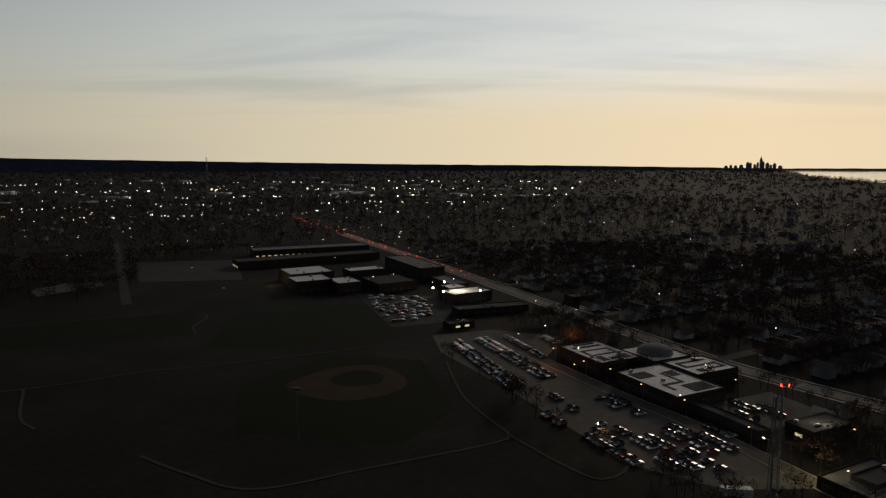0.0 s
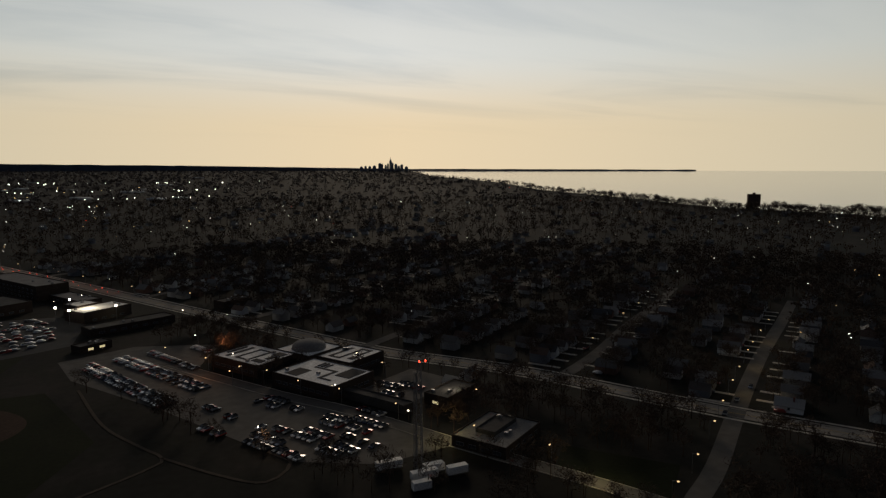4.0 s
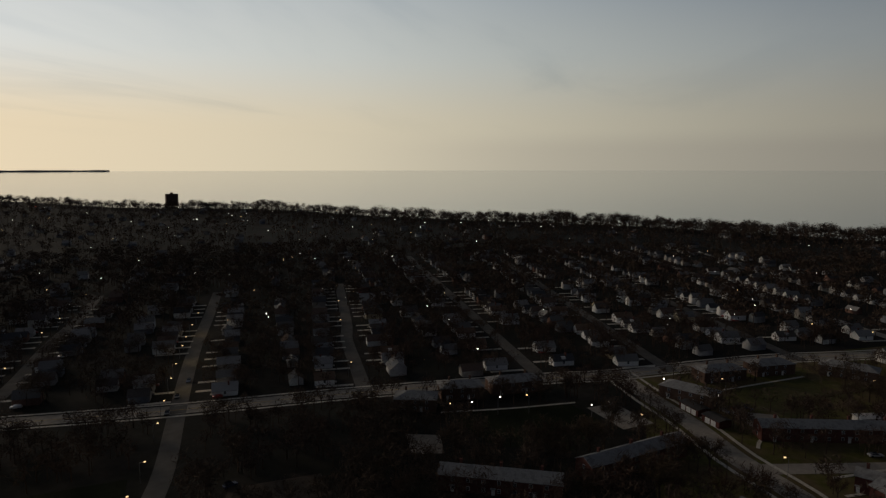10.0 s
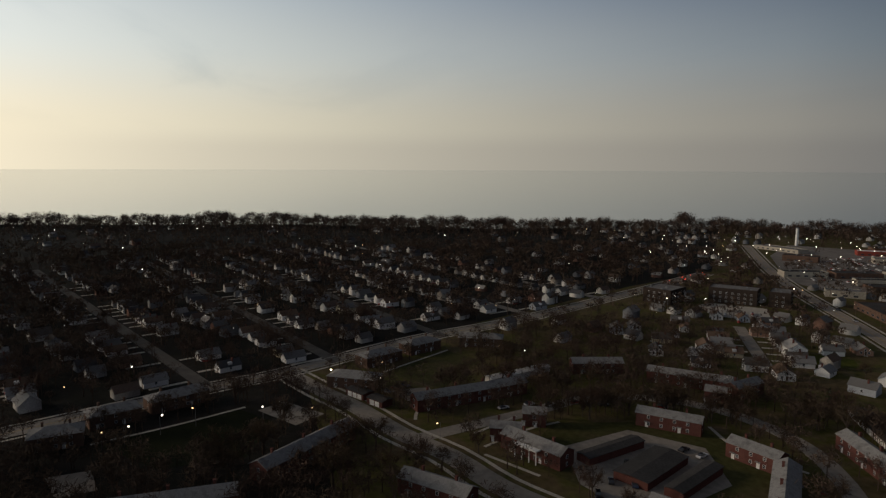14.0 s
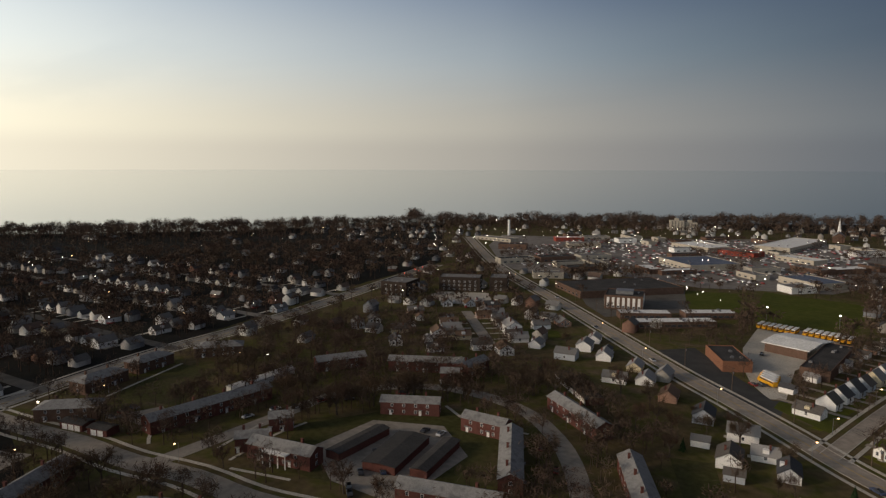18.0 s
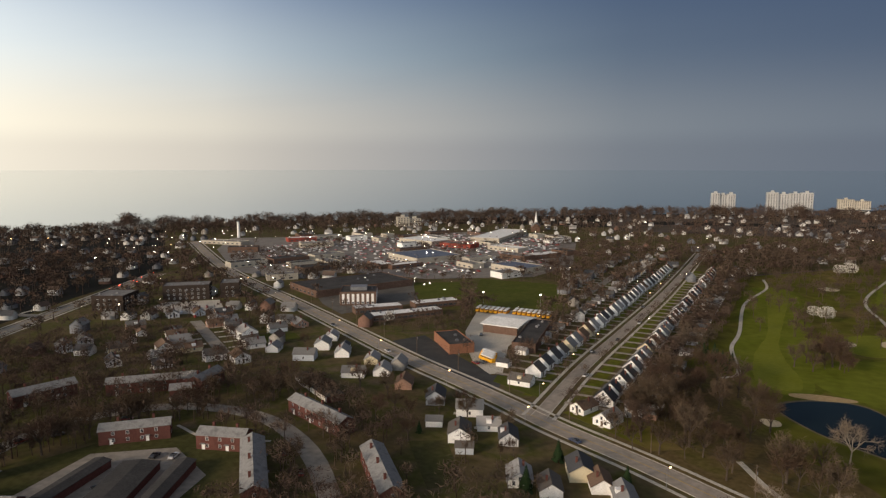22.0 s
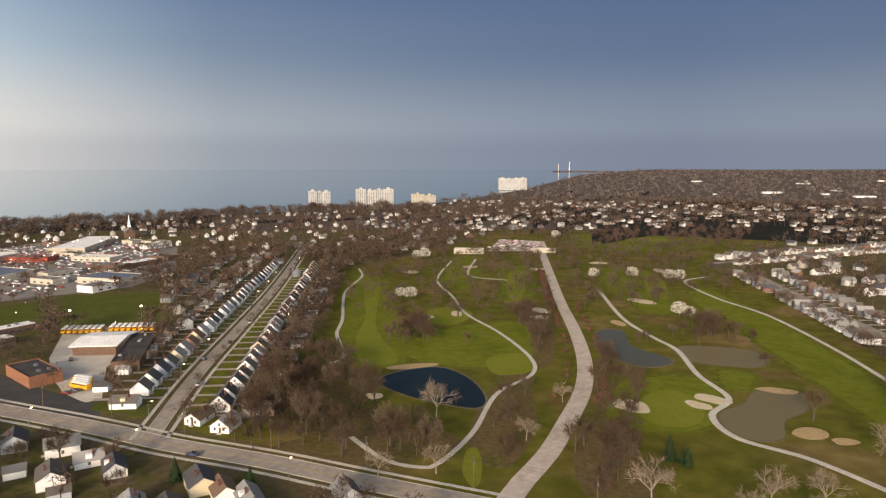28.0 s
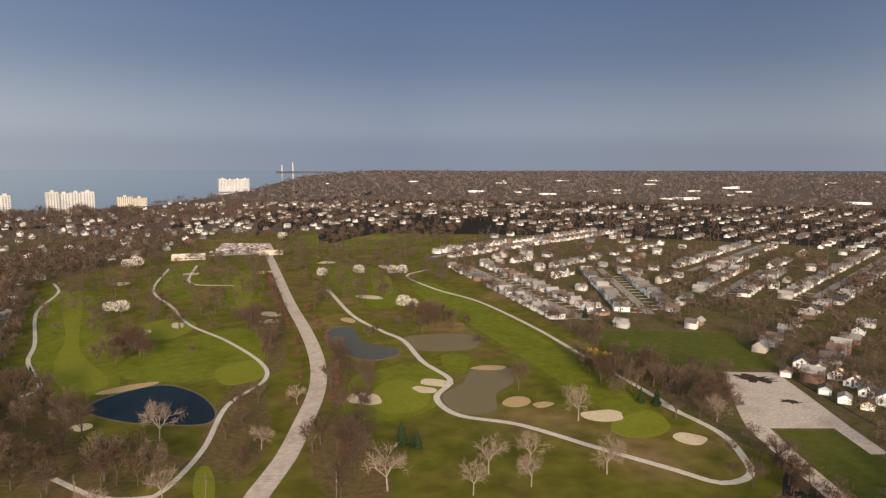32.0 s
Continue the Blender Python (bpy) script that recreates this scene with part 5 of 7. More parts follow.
for ang, lo, hi in ((29.5, -60, 132), (20.0, 132, 262)):
    u = np.array([math.cos(radians(ang)), math.sin(radians(ang))])
    v = np.array([-u[1], u[0]])
    I, J, S = [q.ravel() for q in np.meshgrid(np.arange(-36, 37), np.arange(-180, 180), (-1, 1), indexing="ij")]
    P = u * (J * 13.2 + g.uniform(-1.5, 1.5, J.shape))[:, None] + v * (I * 82 + S * 17)[:, None]
    x, y = P.T
    d = np.hypot(x, y)
    az = np.degrees(np.arctan2(x, y))
    az = np.where(az < -100, az + 360, az)
    ok = (d > 170) & (d < 1750) & (az >= lo) & (az < hi) & (J % 17 != 0) & (g.random(J.shape) > np.where(d < 500, 0.30, np.where(d < 760, 0.55, np.where(az < 118, 0.93, 0.72))))
    ok &= ~((d < 420) & (az < 30) & (x < 130))
    ok &= ~((az < 15) & (x < 60 - (y - 500) * 0.5) & (d < 1000))
    ok &= on_land(x, y, 30)
    x, y, d, S = x[ok], y[ok], d[ok], S[ok]
    ok = clear_of_roads(x, y, 7)
    for k in KEEP + NO_HOUSE:
        ok &= ~inside(k, x, y)
    for tx, ty in T:
        ok &= np.hypot(x - tx, y - ty) > 11
    x, y, d, S = x[ok], y[ok], d[ok], S[ok]
    m = len(x)
    turn = radians(ang) + np.where(S > 0, 0, math.pi) + np.where(g.random(m) < 0.3, math.pi / 2, 0)
    far_places += np.stack([x, y, lie(d), turn, g.uniform(0.85, 1.15, m), np.ones(m), g.integers(0, 6, m)], 1).tolist()


# ---- buildings ----
WIN = Geo().box(-0.75, -0.06, -0.75, 0.75, 0.05, 0.75, 0).box(-0.65, -0.09, -0.65, -0.04, 0, 0.65, 1).box(0.04, -0.09, -0.65, 0.65, 0, 0.65, 1).mesh("window", WHITE, WINDOW)
WIN_SMALL = Geo().box(-0.55, -0.06, -0.65, 0.55, 0.05, 0.65, 0).box(-0.46, -0.09, -0.56, 0.46, 0, -0.03, 1).box(-0.46, -0.09, 0.03, 0.46, 0, 0.56, 1).mesh("window", WHITE, WINDOW)
WIN_WIDE = Geo().box(-1.6, -0.06, -0.7, 1.6, 0.05, 0.7, 0).box(-1.5, -0.1, -0.6, -0.05, 0, 0.6, 1).box(0.05, -0.1, -0.6, 1.5, 0, 0.6, 1).mesh("window", STEEL, WINDOW)
WIN_LIT = Geo().box(-1.6, -0.06, -0.7, 1.6, 0.05, 0.7, 0).box(-1.5, -0.1, -0.6, -0.05, 0, 0.6, 1).box(0.05, -0.1, -0.6, 1.5, 0, 0.6, 1).mesh("window", STEEL, LIT_WINDOW)
DOOR = Geo().box(-0.55, -0.07, 0, 0.55, 0.05, 2.1, 0).box(-0.9, -1.0, 2.3, 0.9, 0.0, 2.42, 1).mesh("door", WHITE, SLATE)
VENT = Geo().box(-0.8, -0.6, 0, 0.8, 0.6, 0.9).box(-0.5, -0.5, 0.9, 0.5, 0.5, 1.1).mesh("roof_unit", STEEL)
DOOR_TALL = Geo().box(-1.6, -0.07, 0, 1.6, 0.05, 2.4, 0).box(-1.45, -0.1, 0.1, -0.05, 0, 2.2, 1).box(0.05, -0.1, 0.1, 1.45, 0, 2.2, 1).mesh("door", STEEL, WINDOW)


def facade(ob, w, d, h, win, floors, gap, sides="fblr", sill=1.7, storey=3.1, skip=()):
    """Rows of windows on the four walls."""
    for s in sides:
        L = w if s in "fb" else d
        n = int((L - 2) / gap)
        for f in range(floors):
            for i in range(n):
                if (s, f, i) in skip:
                    continue
                q = (i - (n - 1) / 2) * gap
                z = sill + f * storey
                m = {"f": pose(q, -d / 2, z), "b": pose(-q, d / 2, z, 0, 0, 180), "l": pose(-w / 2, -q, z, 0, 0, -90), "r": pose(w / 2, q, z, 0, 0, 90)}[s]
                part("window", win, (), ob, "", m)


def block(name, x, y, turn, w, d, h, wall, roof, label, category, win=None, floors=1, gap=4.0, sides="fblr", units=3, seed=0, storey=3.1, sill=1.7, rim=0.45):
    """A flat-roofed building with a parapet, windows and roof units."""
    ob = thing(name, x, y, 0, turn, label, category)
    a, b = w / 2, d / 2
    part("wall", Geo().box(-a, -b, -0.3, a, b, h - 0.25), wall, ob)
    part("roof", Geo().box(-a + 0.3, -b + 0.3, h - 0.25, a - 0.3, b - 0.3, h), roof, ob, "flat roof")
    p = Geo()
    for q in ((-a, -b, a, -b + 0.3), (-a, b - 0.3, a, b), (-a, -b + 0.3, -a + 0.3, b - 0.3), (a - 0.3, -b + 0.3, a, b - 0.3)):
        p.box(q[0], q[1], h - 0.25, q[2], q[3], h + rim)
    part("parapet", p, wall, ob)
    if win:
        facade(ob, w, d, h, win, floors, gap, sides, sill, storey)
    r = random.Random(seed + int(w * 10 + d))
    for i in range(units):
        part("roof_unit", VENT, (), ob, "steel roof unit", pose(r.uniform(-a + 2, a - 2), r.uniform(-b + 2, b - 2), h, 0, 0, r.choice((0, 90))))
    c, s = math.cos(radians(turn)), math.sin(radians(turn))
    KEEP.append([(x + px * c - py * s, y + px * s + py * c) for px, py in ((-a - 3, -b - 3), (a + 3, -b - 3), (a + 3, b + 3), (-a - 3, b + 3))])
    return ob


def brick_row(x, y, x2, y2, width, label, floors=2, roof_kind="gable", wall=BRICK, roof=SLATE, gap=4.8, steps=0, porch=False):
    """A row of brick flats between two ends of its long axis."""
    L = math.hypot(x2 - x, y2 - y)
    turn = math.degrees(math.atan2(y2 - y, x2 - x)) - 90
    ob = thing("apartment_building", (x + x2) / 2, (y + y2) / 2, 0, turn, label, "apartment building", "brick apartments")
    hw, hd, e = width * 0.43, L / 2, floors * 2.55 + 0.2
    if roof_kind == "gable":
        part("wall", Geo().gable(hw, hd, -0.3, e, e + hw * 0.5), wall, ob)
        part("roof", Geo().roof(hw, hd, e, e + hw * 0.5, 0.35), roof, ob, "grey slate gable roof")
    else:
        part("wall", Geo().box(-hw, -hd, -0.3, hw, hd, e), wall, ob)
        part("roof", Geo().hip(hw, hd, e, hw * 0.4), roof, ob, "grey hipped roof")
    facade(ob, hw * 2, L, e, WIN_SMALL, floors, gap, "fblr", 1.5, 2.55)
    n = max(2, int(L / 11))
    for i in range(n):
        q = (i - (n - 1) / 2) * L / n
        part("door", DOOR, (), ob, "white door under a small hood", pose(-hw, q + 1.8, 0, 0, 0, -90))
        part("chimney", Geo().box(-0.4, -0.4, 0, 0.4, 0.4, 2.4).box(-0.48, -0.48, 2.4, 0.48, 0.48, 2.55), wall, ob, "brick chimney", pose(hw * 0.3, q, e + 0.6))
    if porch:
        part("portico", Geo().box(-0.2, -5, 4.6, 2.6, 5, 5.0), WHITE, ob, "white portico roof", pose(-hw - 2.4, 0, 0))
        for q in (-4.6, -1.6, 1.6, 4.6):
            part("column", Geo().tube((0, 0, 0), (0, 0, 4.6), 0.22, 0.18, 8), WHITE, ob, "white porch column", pose(-hw - 2.1, q, 0))
    c, s = math.cos(radians(turn)), math.sin(radians(turn))
    KEEP.append([((x + x2) / 2 + px * c - py * s, (y + y2) / 2 + px * s + py * c) for px, py in ((-hw - 3, -hd - 2), (hw + 3, -hd - 2), (hw + 3, hd + 2), (-hw - 3, hd + 2))])
    return ob


# brick apartments round the crescent
brick_row(263, -112, 254, -60, 9, "long two-storey red-brick apartment row with grey roof")
brick_row(189, -97, 212, -85, 9, "red-brick apartment house with white portico and grey roof", porch=True)
brick_row(214, -91, 219, -81, 7.5, "small red-brick end wing of flats")
brick_row(225, -106, 229, -98, 8, "small red-brick gabled apartment house")
brick_row(201, -159, 218, -142, 8, "red-brick terrace behind reddish bare trees")
brick_row(167, -164, 184, -158, 8.5, "short red-brick terrace with grey slate roof")
brick_row(163, -162, 135, -134, 9, "red-brick terrace with stepped grey slate roof")
brick_row(128, -124, 155, -107, 9, "red-brick terrace beside a garage court")
brick_row(123, -177, 99, -153, 9, "grey-roofed brick terrace with small dormers")
brick_row(143, -190, 177, -201, 8.5, "red-brick terrace with bay gables behind trees")
brick_row(277, -170, 283, -146, 9, "curved-ended brick apartment house with pale roof")
brick_row(236, -203, 263, -176, 8.5, "two-storey brick apartment house behind bare trees")
brick_row(226, -190, 232, -184, 8, "red-brick house-like apartment block")
brick_row(235, -213, 231, -196, 8.5, "brick apartment wing with pale roof")
brick_row(234, -30, 206, 2, 9.5, "long brick apartment row in the dusk")
brick_row(193, 8, 192, 46, 9.5, "dark brick apartment row seen from behind")
brick_row(172, -58, 190, -42, 9, "brick apartment block near a street corner")
for a in ((284, -51, 296, -31), (328, -68, 318, -48), (343, -93, 334, -74), (335, -130, 345, -108), (276, 48, 269, 65), (291, 24, 280, 45), (256, 63, 253, 80)):
    brick_row(*a, 12, "three-storey brown-brick apartment house with hipped roof", 2, "hip", BROWN_BRICK, SLATE)


UP_DOOR = Geo().box(-1.3, -0.05, 0, 1.3, 0.04, 2.2).box(-1.3, -0.07, 1.08, 1.3, -0.05, 1.12).mesh("door", WHITE)
BAY = Geo().box(-0.9, -0.25, 1.2, 0.9, 0.1, 8.4, 0).box(-0.7, -0.3, 1.4, 0.7, -0.2, 2.6, 1).mesh("window_bay", WHITE, WINDOW)


def garage_row(x, y, x2, y2, width, label, doors=True, wall=BRICK, roof=FLAT_DARK):
    L = math.hypot(x2 - x, y2 - y)
    ob = thing("garage_row", (x + x2) / 2, (y + y2) / 2, 0, math.degrees(math.atan2(y2 - y, x2 - x)) - 90, label, "garage")
    hw, hd = width / 2, L / 2
    part("wall", Geo().box(-hw, -hd, -0.2, hw, hd, 2.7), wall, ob)
    part("roof", Geo().roof(hw, hd, 2.7, 3.3, 0.3, 0.15), roof, ob, "low-pitched dark roof")
    if doors:
        n = int(L / 3.2)
        for i in range(n):
            for s in (-1, 1):
                part("door", UP_DOOR, (), ob, "", pose(s * hw, (i - (n - 1) / 2) * 3.2, 0, 0, 0, 90 * s))
    return ob


garage_row(173, -111, 186, -135, 12, "wide brick garage row with dark tarred roof", False)
garage_row(191, -104, 199, -130, 6, "narrow garage row with dark roof", False)
garage_row(162, -119, 174, -143, 6, "garage row with dark roof and red brick ends", False)
garage_row(201, -233, 168, -216, 8, "long low garage row with white doors")
garage_row(277, -101, 288, -135, 5.5, "carport row with pale metal roof", False, WHITE, FLAT_WHITE)
garage_row(260, -50, 268, -45, 6, "small garage row with white doors")
garage_row(271, -44, 281, -38, 6, "small garage row beside a brick house")

# civic centre with a low dome
CH = 27
COURTS = [[(0.0, 0.12, 0.62, 0.05), (0.0, -0.12, 0.62, 0.05), (0.31, 0.0, 0.05, 0.28), (-0.31, 0.0, 0.05, 0.28), (0.0, 0.3, 0.7, 0.06), (0.28, -0.32, 0.2, 0.18), (-0.24, -0.3, 0.14, 0.2), (0.02, -0.34, 0.2, 0.07), (0.05, 0.42, 0.5, 0.04)], [],
          [(0.0, 0.28, 0.7, 0.09), (0.0, 0.0, 0.7, 0.07), (-0.32, 0.14, 0.07, 0.22), (0.2, -0.25, 0.4, 0.06), (0.36, -0.1, 0.06, 0.3), (-0.2, -0.28, 0.16, 0.16)],
          [(-0.22, 0.26, 0.36, 0.2), (0.14, 0.05, 0.05, 0.36), (-0.05, -0.12, 0.42, 0.04), (0.2, -0.32, 0.44, 0.22), (-0.26, -0.2, 0.04, 0.2), (0.3, 0.1, 0.2, 0.03), (0.3, 0.16, 0.2, 0.03), (0.3, 0.22, 0.2, 0.03)]]
for (x, y, w, d, lab), courts in zip(((73, 327, 25, 34, "civic building with white roof and dark roof courts"), (101, 326, 24, 25, "domed council hall with white roof"), (116, 305, 26, 22, "civic office wing with white roof"), (94, 283, 27, 38, "civic office wing with white terraced roof")), COURTS):
    hall = block("civic_building", x, y, CH, w, d, 6.0, DARK_BRICK, FLAT_WHITE, lab, "public building", WIN_WIDE, 1, 4.2, "fblr", 2, sill=2.4)
    if not courts:
        dome = Geo()
        for i in range(20):
            for j in range(5):
                pts = []
                for ii, jj in ((i, j), (i + 1, j), (i + 1, j + 1), (i, j + 1)):
                    a, e = 2 * math.pi * ii / 20, math.pi / 2 * jj / 5
                    pts.append((8.6 * math.cos(e) * math.cos(a), 8.6 * math.cos(e) * math.sin(a), 6.0 + 1.4 + 3.0 * math.sin(e)))
                dome.face(pts[:3] if j == 4 else pts)
        dome.tube((0, 0, 6.0), (0, 0, 7.4), 8.9, 8.6, 20, cap=False)
        part("dome", dome, FLAT_GREY, hall, "low grey dome")
    for i, (q, p, a, b) in enumerate(courts):
        part("roof_court", Geo().box(-a * w / 2, -b * d / 2, 0, a * w / 2, b * d / 2, 0.12 + 0.03 * i), FLAT_DARK, hall, "dark sunken roof court", pose(q * w, p * d, 6.0))
block("low_office", 130, 193, 28, 28, 22, 4.0, DARK_BRICK, FLAT_GREY, "low office building with grey roof", "office", WIN_WIDE, 1, 5)
block("roof_annex", 131, 195, 28, 17, 8, 5.2, FLAT_DARK, FLAT_DARK, "dark raised roof block", "office", None, 1, 4, "", 1)
block("police_station", 136, 238, 25, 22, 12, 4.6, DARK_BRICK, FLAT_DARK, "flat-roofed station with lit windows", "public building", WIN_LIT, 1, 7, "l", 2)
block("carport", 106, 248, -64, 34, 6, 3.4, FLAT_DARK, FLAT_DARK, "dark carport wall beside parked cars", "carport", None, 1, 4, "", 0)

# school beyond the fields
SC = 26
for x, y, t, w, d, h, wall, roof, lab, win, fl, sides in (
        (-131, 566, 30, 38, 38, 10, DARK_BRICK, FLAT_WHITE, "school gymnasium with white roof and lit corner", WIN_WIDE, 1, "fl"),
        (-120, 530, 30, 30, 28, 9, DARK_BRICK, FLAT_WHITE, "school hall with white roof", WIN_WIDE, 1, "f"),
        (-91, 527, 30, 20, 28, 8, DARK_BRICK, FLAT_WHITE, "small school hall with white roof", WIN_WIDE, 1, "f"),
        (-82, 582, 30, 34, 20, 9, DARK_BRICK, FLAT_WHITE, "school wing with bright white roof", WIN_WIDE, 1, "f"),
        (-56, 538, 30, 34, 38, 7, DARK_BRICK, FLAT_DARK, "school wing with dark roof", WIN_WIDE, 1, "f"),
        (-155, 682, 30, 150, 28, 7, DARK_BRICK, FLAT_DARK, "long school classroom wing with lit windows", WIN_LIT, 1, "l"),
        (-168, 752, 24, 132, 30, 8, DARK_BRICK, FLAT_GREY, "rear school wing with a row of lit windows", WIN_LIT, 1, "f"),
        (-40, 612, -63, 86, 24, 11, DARK_BRICK, FLAT_GREY, "three-storey school classroom block with windows", WIN_WIDE, 3, "f"),
        (-6, 552, -63, 44, 16, 4, DARK_BRICK, FLAT_GREY, "low grey-roofed school annex", WIN_WIDE, 1, "f"),
        (8, 487, 33, 34, 20, 7, DARK_BRICK, FLAT_WHITE, "recreation building with white roof and floodlights", WIN_WIDE, 1, "f"),
        (-2, 504, 33, 16, 16, 7.4, DARK_BRICK, FLAT_WHITE, "recreation hall with white roof", WIN_WIDE, 1, "f"),
        (24, 447, 20, 52, 14, 4.2, DARK_BRICK, FLAT_DARK, "low dark school building with a row of lamps", WIN_WIDE, 1, "f"),
        (2, 402, 30, 18, 9, 3.6, DARK_BRICK, FLAT_DARK, "low building with bright lit windows", WIN_LIT, 1, "f"),
        (94, 482, 25, 24, 12, 5, DARK_BRICK, FLAT_DARK, "dark brick building beside the avenue", WIN_WIDE, 1, "f")):
    block("school_building", x, y, t, w, d, h, wall, roof, lab, "school", win, fl, 6.5, sides, 3)
ob = thing("bleachers", -312, 520, 0, 62, "grey stadium bleachers beside a field", "bleachers")
for i in range(8):
    part("bench_row", Geo().box(-28, i * 1.2, 0, 28, i * 1.2 + 1.2, 0.6 + i * 0.6), STEEL, ob, "", None)

# bus depot
block("depot_office", 164, -317, -45, 30, 14, 5.0, ORANGE_BRICK, FLAT_DARK, "orange-brick depot building with dark roof", "depot", WIN, 1, 5, "f", 3)
block("depot_garage", 130, -352, -80, 58, 13, 5.0, BROWN_BRICK, FLAT_DARK, "long dark depot garage", "depot", None, 1, 5, "", 4)
ob = thing("bus_canopy", 152, -368, 0, 0, "white-roofed open bus canopy on posts", "canopy")
part("roof", Geo().roof(15, 12, 5.0, 6.6, 0.4, 0.5), FLAT_WHITE, ob, "white metal roof", pose(0, 0, 0, 0, 0, 90))
part("back_wall", Geo().box(-11, 13.5, 0, 11, 14, 5), BROWN_BRICK, ob)
for i in range(6):
    for y in (-14, 0):
        part("post", Geo().box(-0.15, -0.15, -0.1, 0.15, 0.15, 5.2), STEEL, ob, "", pose(-11 + i * 4.4, y, 0))
BUS = [("body", Geo().box(-1.22, -4.6, 0.6, 1.22, 5.2, 2.0).box(-1.2, -4.6, 2.0, 1.2, 5.2, 2.85).box(-1.05, -6.0, 0.6, 1.05, -4.6, 1.75).mesh("body", BUS_PAINT), ""),
       ("roof", Geo().box(-1.15, -4.5, 2.85, 1.15, 5.1, 3.1).box(-0.9, -4.4, 3.1, 0.9, 5.0, 3.2).mesh("roof", WHITE), "white roof"),
       ("window_band", Geo().box(-1.24, -4.2, 2.05, 1.24, 4.9, 2.65).box(-1.0, -4.63, 2.0, 1.0, -4.5, 2.75).mesh("window_band", WINDOW), "dark window band"),
       ("bumper", Geo().box(-1.15, -6.15, 0.45, 1.15, -6.0, 0.8).mesh("bumper", BLACK), "")]
WHEEL = Geo().tube((-0.14, 0, 0), (0.14, 0, 0), 0.48, 0.48, 10).tube((0.14, 0, 0), (-0.14, 0, 0), 0.48, 0.48, 10).mesh("wheel", BLACK)


def bus(x, y, turn, label):
    ob = thing("school_bus", x, y, 0, turn, label, "bus", "parked school buses")
    for nm, me, lab in BUS:
        part(nm, me, (), ob, lab)
    for sx in (-1.05, 1.05):
        for sy in (-4.2, 3.2):
            part("wheel", WHEEL, (), ob, "", pose(sx, sy, 0.48))


for i in range(7):
    bus(190 - i * 3.4, -406, 188, "yellow school bus parked in a row")
for i in range(8):
    bus(164 - i * 3.4, -409.5, 188, "yellow school bus with white roof, parked in a row")
for i in range(4):
    bus(138.5 - i * 1.0, -309 + i * 3.1, 62, "yellow school bus beside the depot office")

for x, y, t, w, d, h in ((420, -292, 28, 22, 24, 10.5), (403, -340, 42, 33, 18, 11.0), (383, -364, 42, 14, 20, 11.0)):
    block("apartment_block", x, y, t, w, d, h, DARK_BRICK, FLAT_GREY, "three-storey dark brick apartment block beside a pale lot", "apartment building", WIN, 3, 4.2, "bl", 3)
# shops and offices towards the lake
for x, y, x2, y2 in ((262, -358, 240, -383), (235, -391, 214, -418), (240, -344, 210, -385)):
    L = math.hypot(x2 - x, y2 - y)
    block("low_terrace", (x + x2) / 2, (y + y2) / 2, math.degrees(math.atan2(y2 - y, x2 - x)), L, 11, 4.2, BROWN_BRICK, FLAT_WHITE, "low school-like terrace with long white roof", "school", WIN_WIDE, 1, 4, "fb", 4, rim=0.05)
office = block("office_block", 281, -391, 32, 26, 26, 9.5, BROWN_BRICK, FLAT_DARK, "brick office block with tall white window bays", "office", None, 2, 4, "", 2)
for s in range(4):
    for i in range(7):
        q = (i - 3) * 3.5
        m = pose(*((q, -13, 0), (13, q, 0), (-q, 13, 0), (-13, -q, 0))[s], 0, 0, (0, 90, 180, -90)[s])
        part("window_bay", BAY, (), office, "white window bay", m)
part("penthouse", Geo().box(-6, -5, 9.5, 6, 5, 12), STEEL, office, "roof plant room")
SHOPS = [(321, -437, -25, 49, 88, 5.0, BROWN_BRICK, FLAT_DARK, "big dark-roofed brick store"), (399, -439, 48, 27, 14, 5.0, STUCCO, FLAT_GREY, "cream shop with lit front"),
         (351, -610, -27, 58, 56, 5.5, STUCCO, BLUE_ROOF, "dark-roofed supermarket with white front"), (484, -482, 67, 38, 16, 5, STUCCO, FLAT_DARK, "row of small shops with dark roof"),
         (466, -523, 67, 40, 18, 5, BROWN_BRICK, FLAT_DARK, "diner with brown brick front and dark roof"), (448, -564, 67, 36, 16, 5, STUCCO, FLAT_GREY, "row of small shops with lit signs"),
         (580, -678, 53, 38, 15, 5, RED_SIGN, FLAT_WHITE, "small shop with red fascia"), (424, -738, -15, 60, 36, 5.2, STUCCO, FLAT_WHITE, "store with white roof"),
         (366, -722, -4, 44, 22, 5, RED_SIGN, FLAT_GREY, "wide red-fronted store beside a lot"), (364, -845, 95, 130, 40, 5.6, STUCCO, FLAT_WHITE, "long mall building with white roof"),
         (233, -585, -21, 43, 30, 5.2, STUCCO, BLUE_ROOF, "cream store with blue-grey roof"), (645, -607, 9, 60, 18, 4, STUCCO, FLAT_GREY, "low municipal building with grey roof"),
         (262, -655, -16, 34, 18, 5, BROWN_BRICK, FLAT_GREY, "small brick shop with flat roof"), (300, -720, -16, 46, 20, 4.5, STUCCO, FLAT_WHITE, "white-roofed bank beside a parking lot"),
         (524, -640, 53, 40, 16, 5, STUCCO, FLAT_GREY, "strip of shops by the boulevard"), (566, -560, 38, 34, 16, 6, BROWN_BRICK, FLAT_DARK, "brick shop row by the boulevard")]
for x, y, t, w, d, h, wall, roof, lab in SHOPS:
    block("shop_building", x, y, t, w, d, h, wall, roof, lab, "shop", WIN_WIDE, 1, 7.0, "b", 4)
rm = random.Random(44)
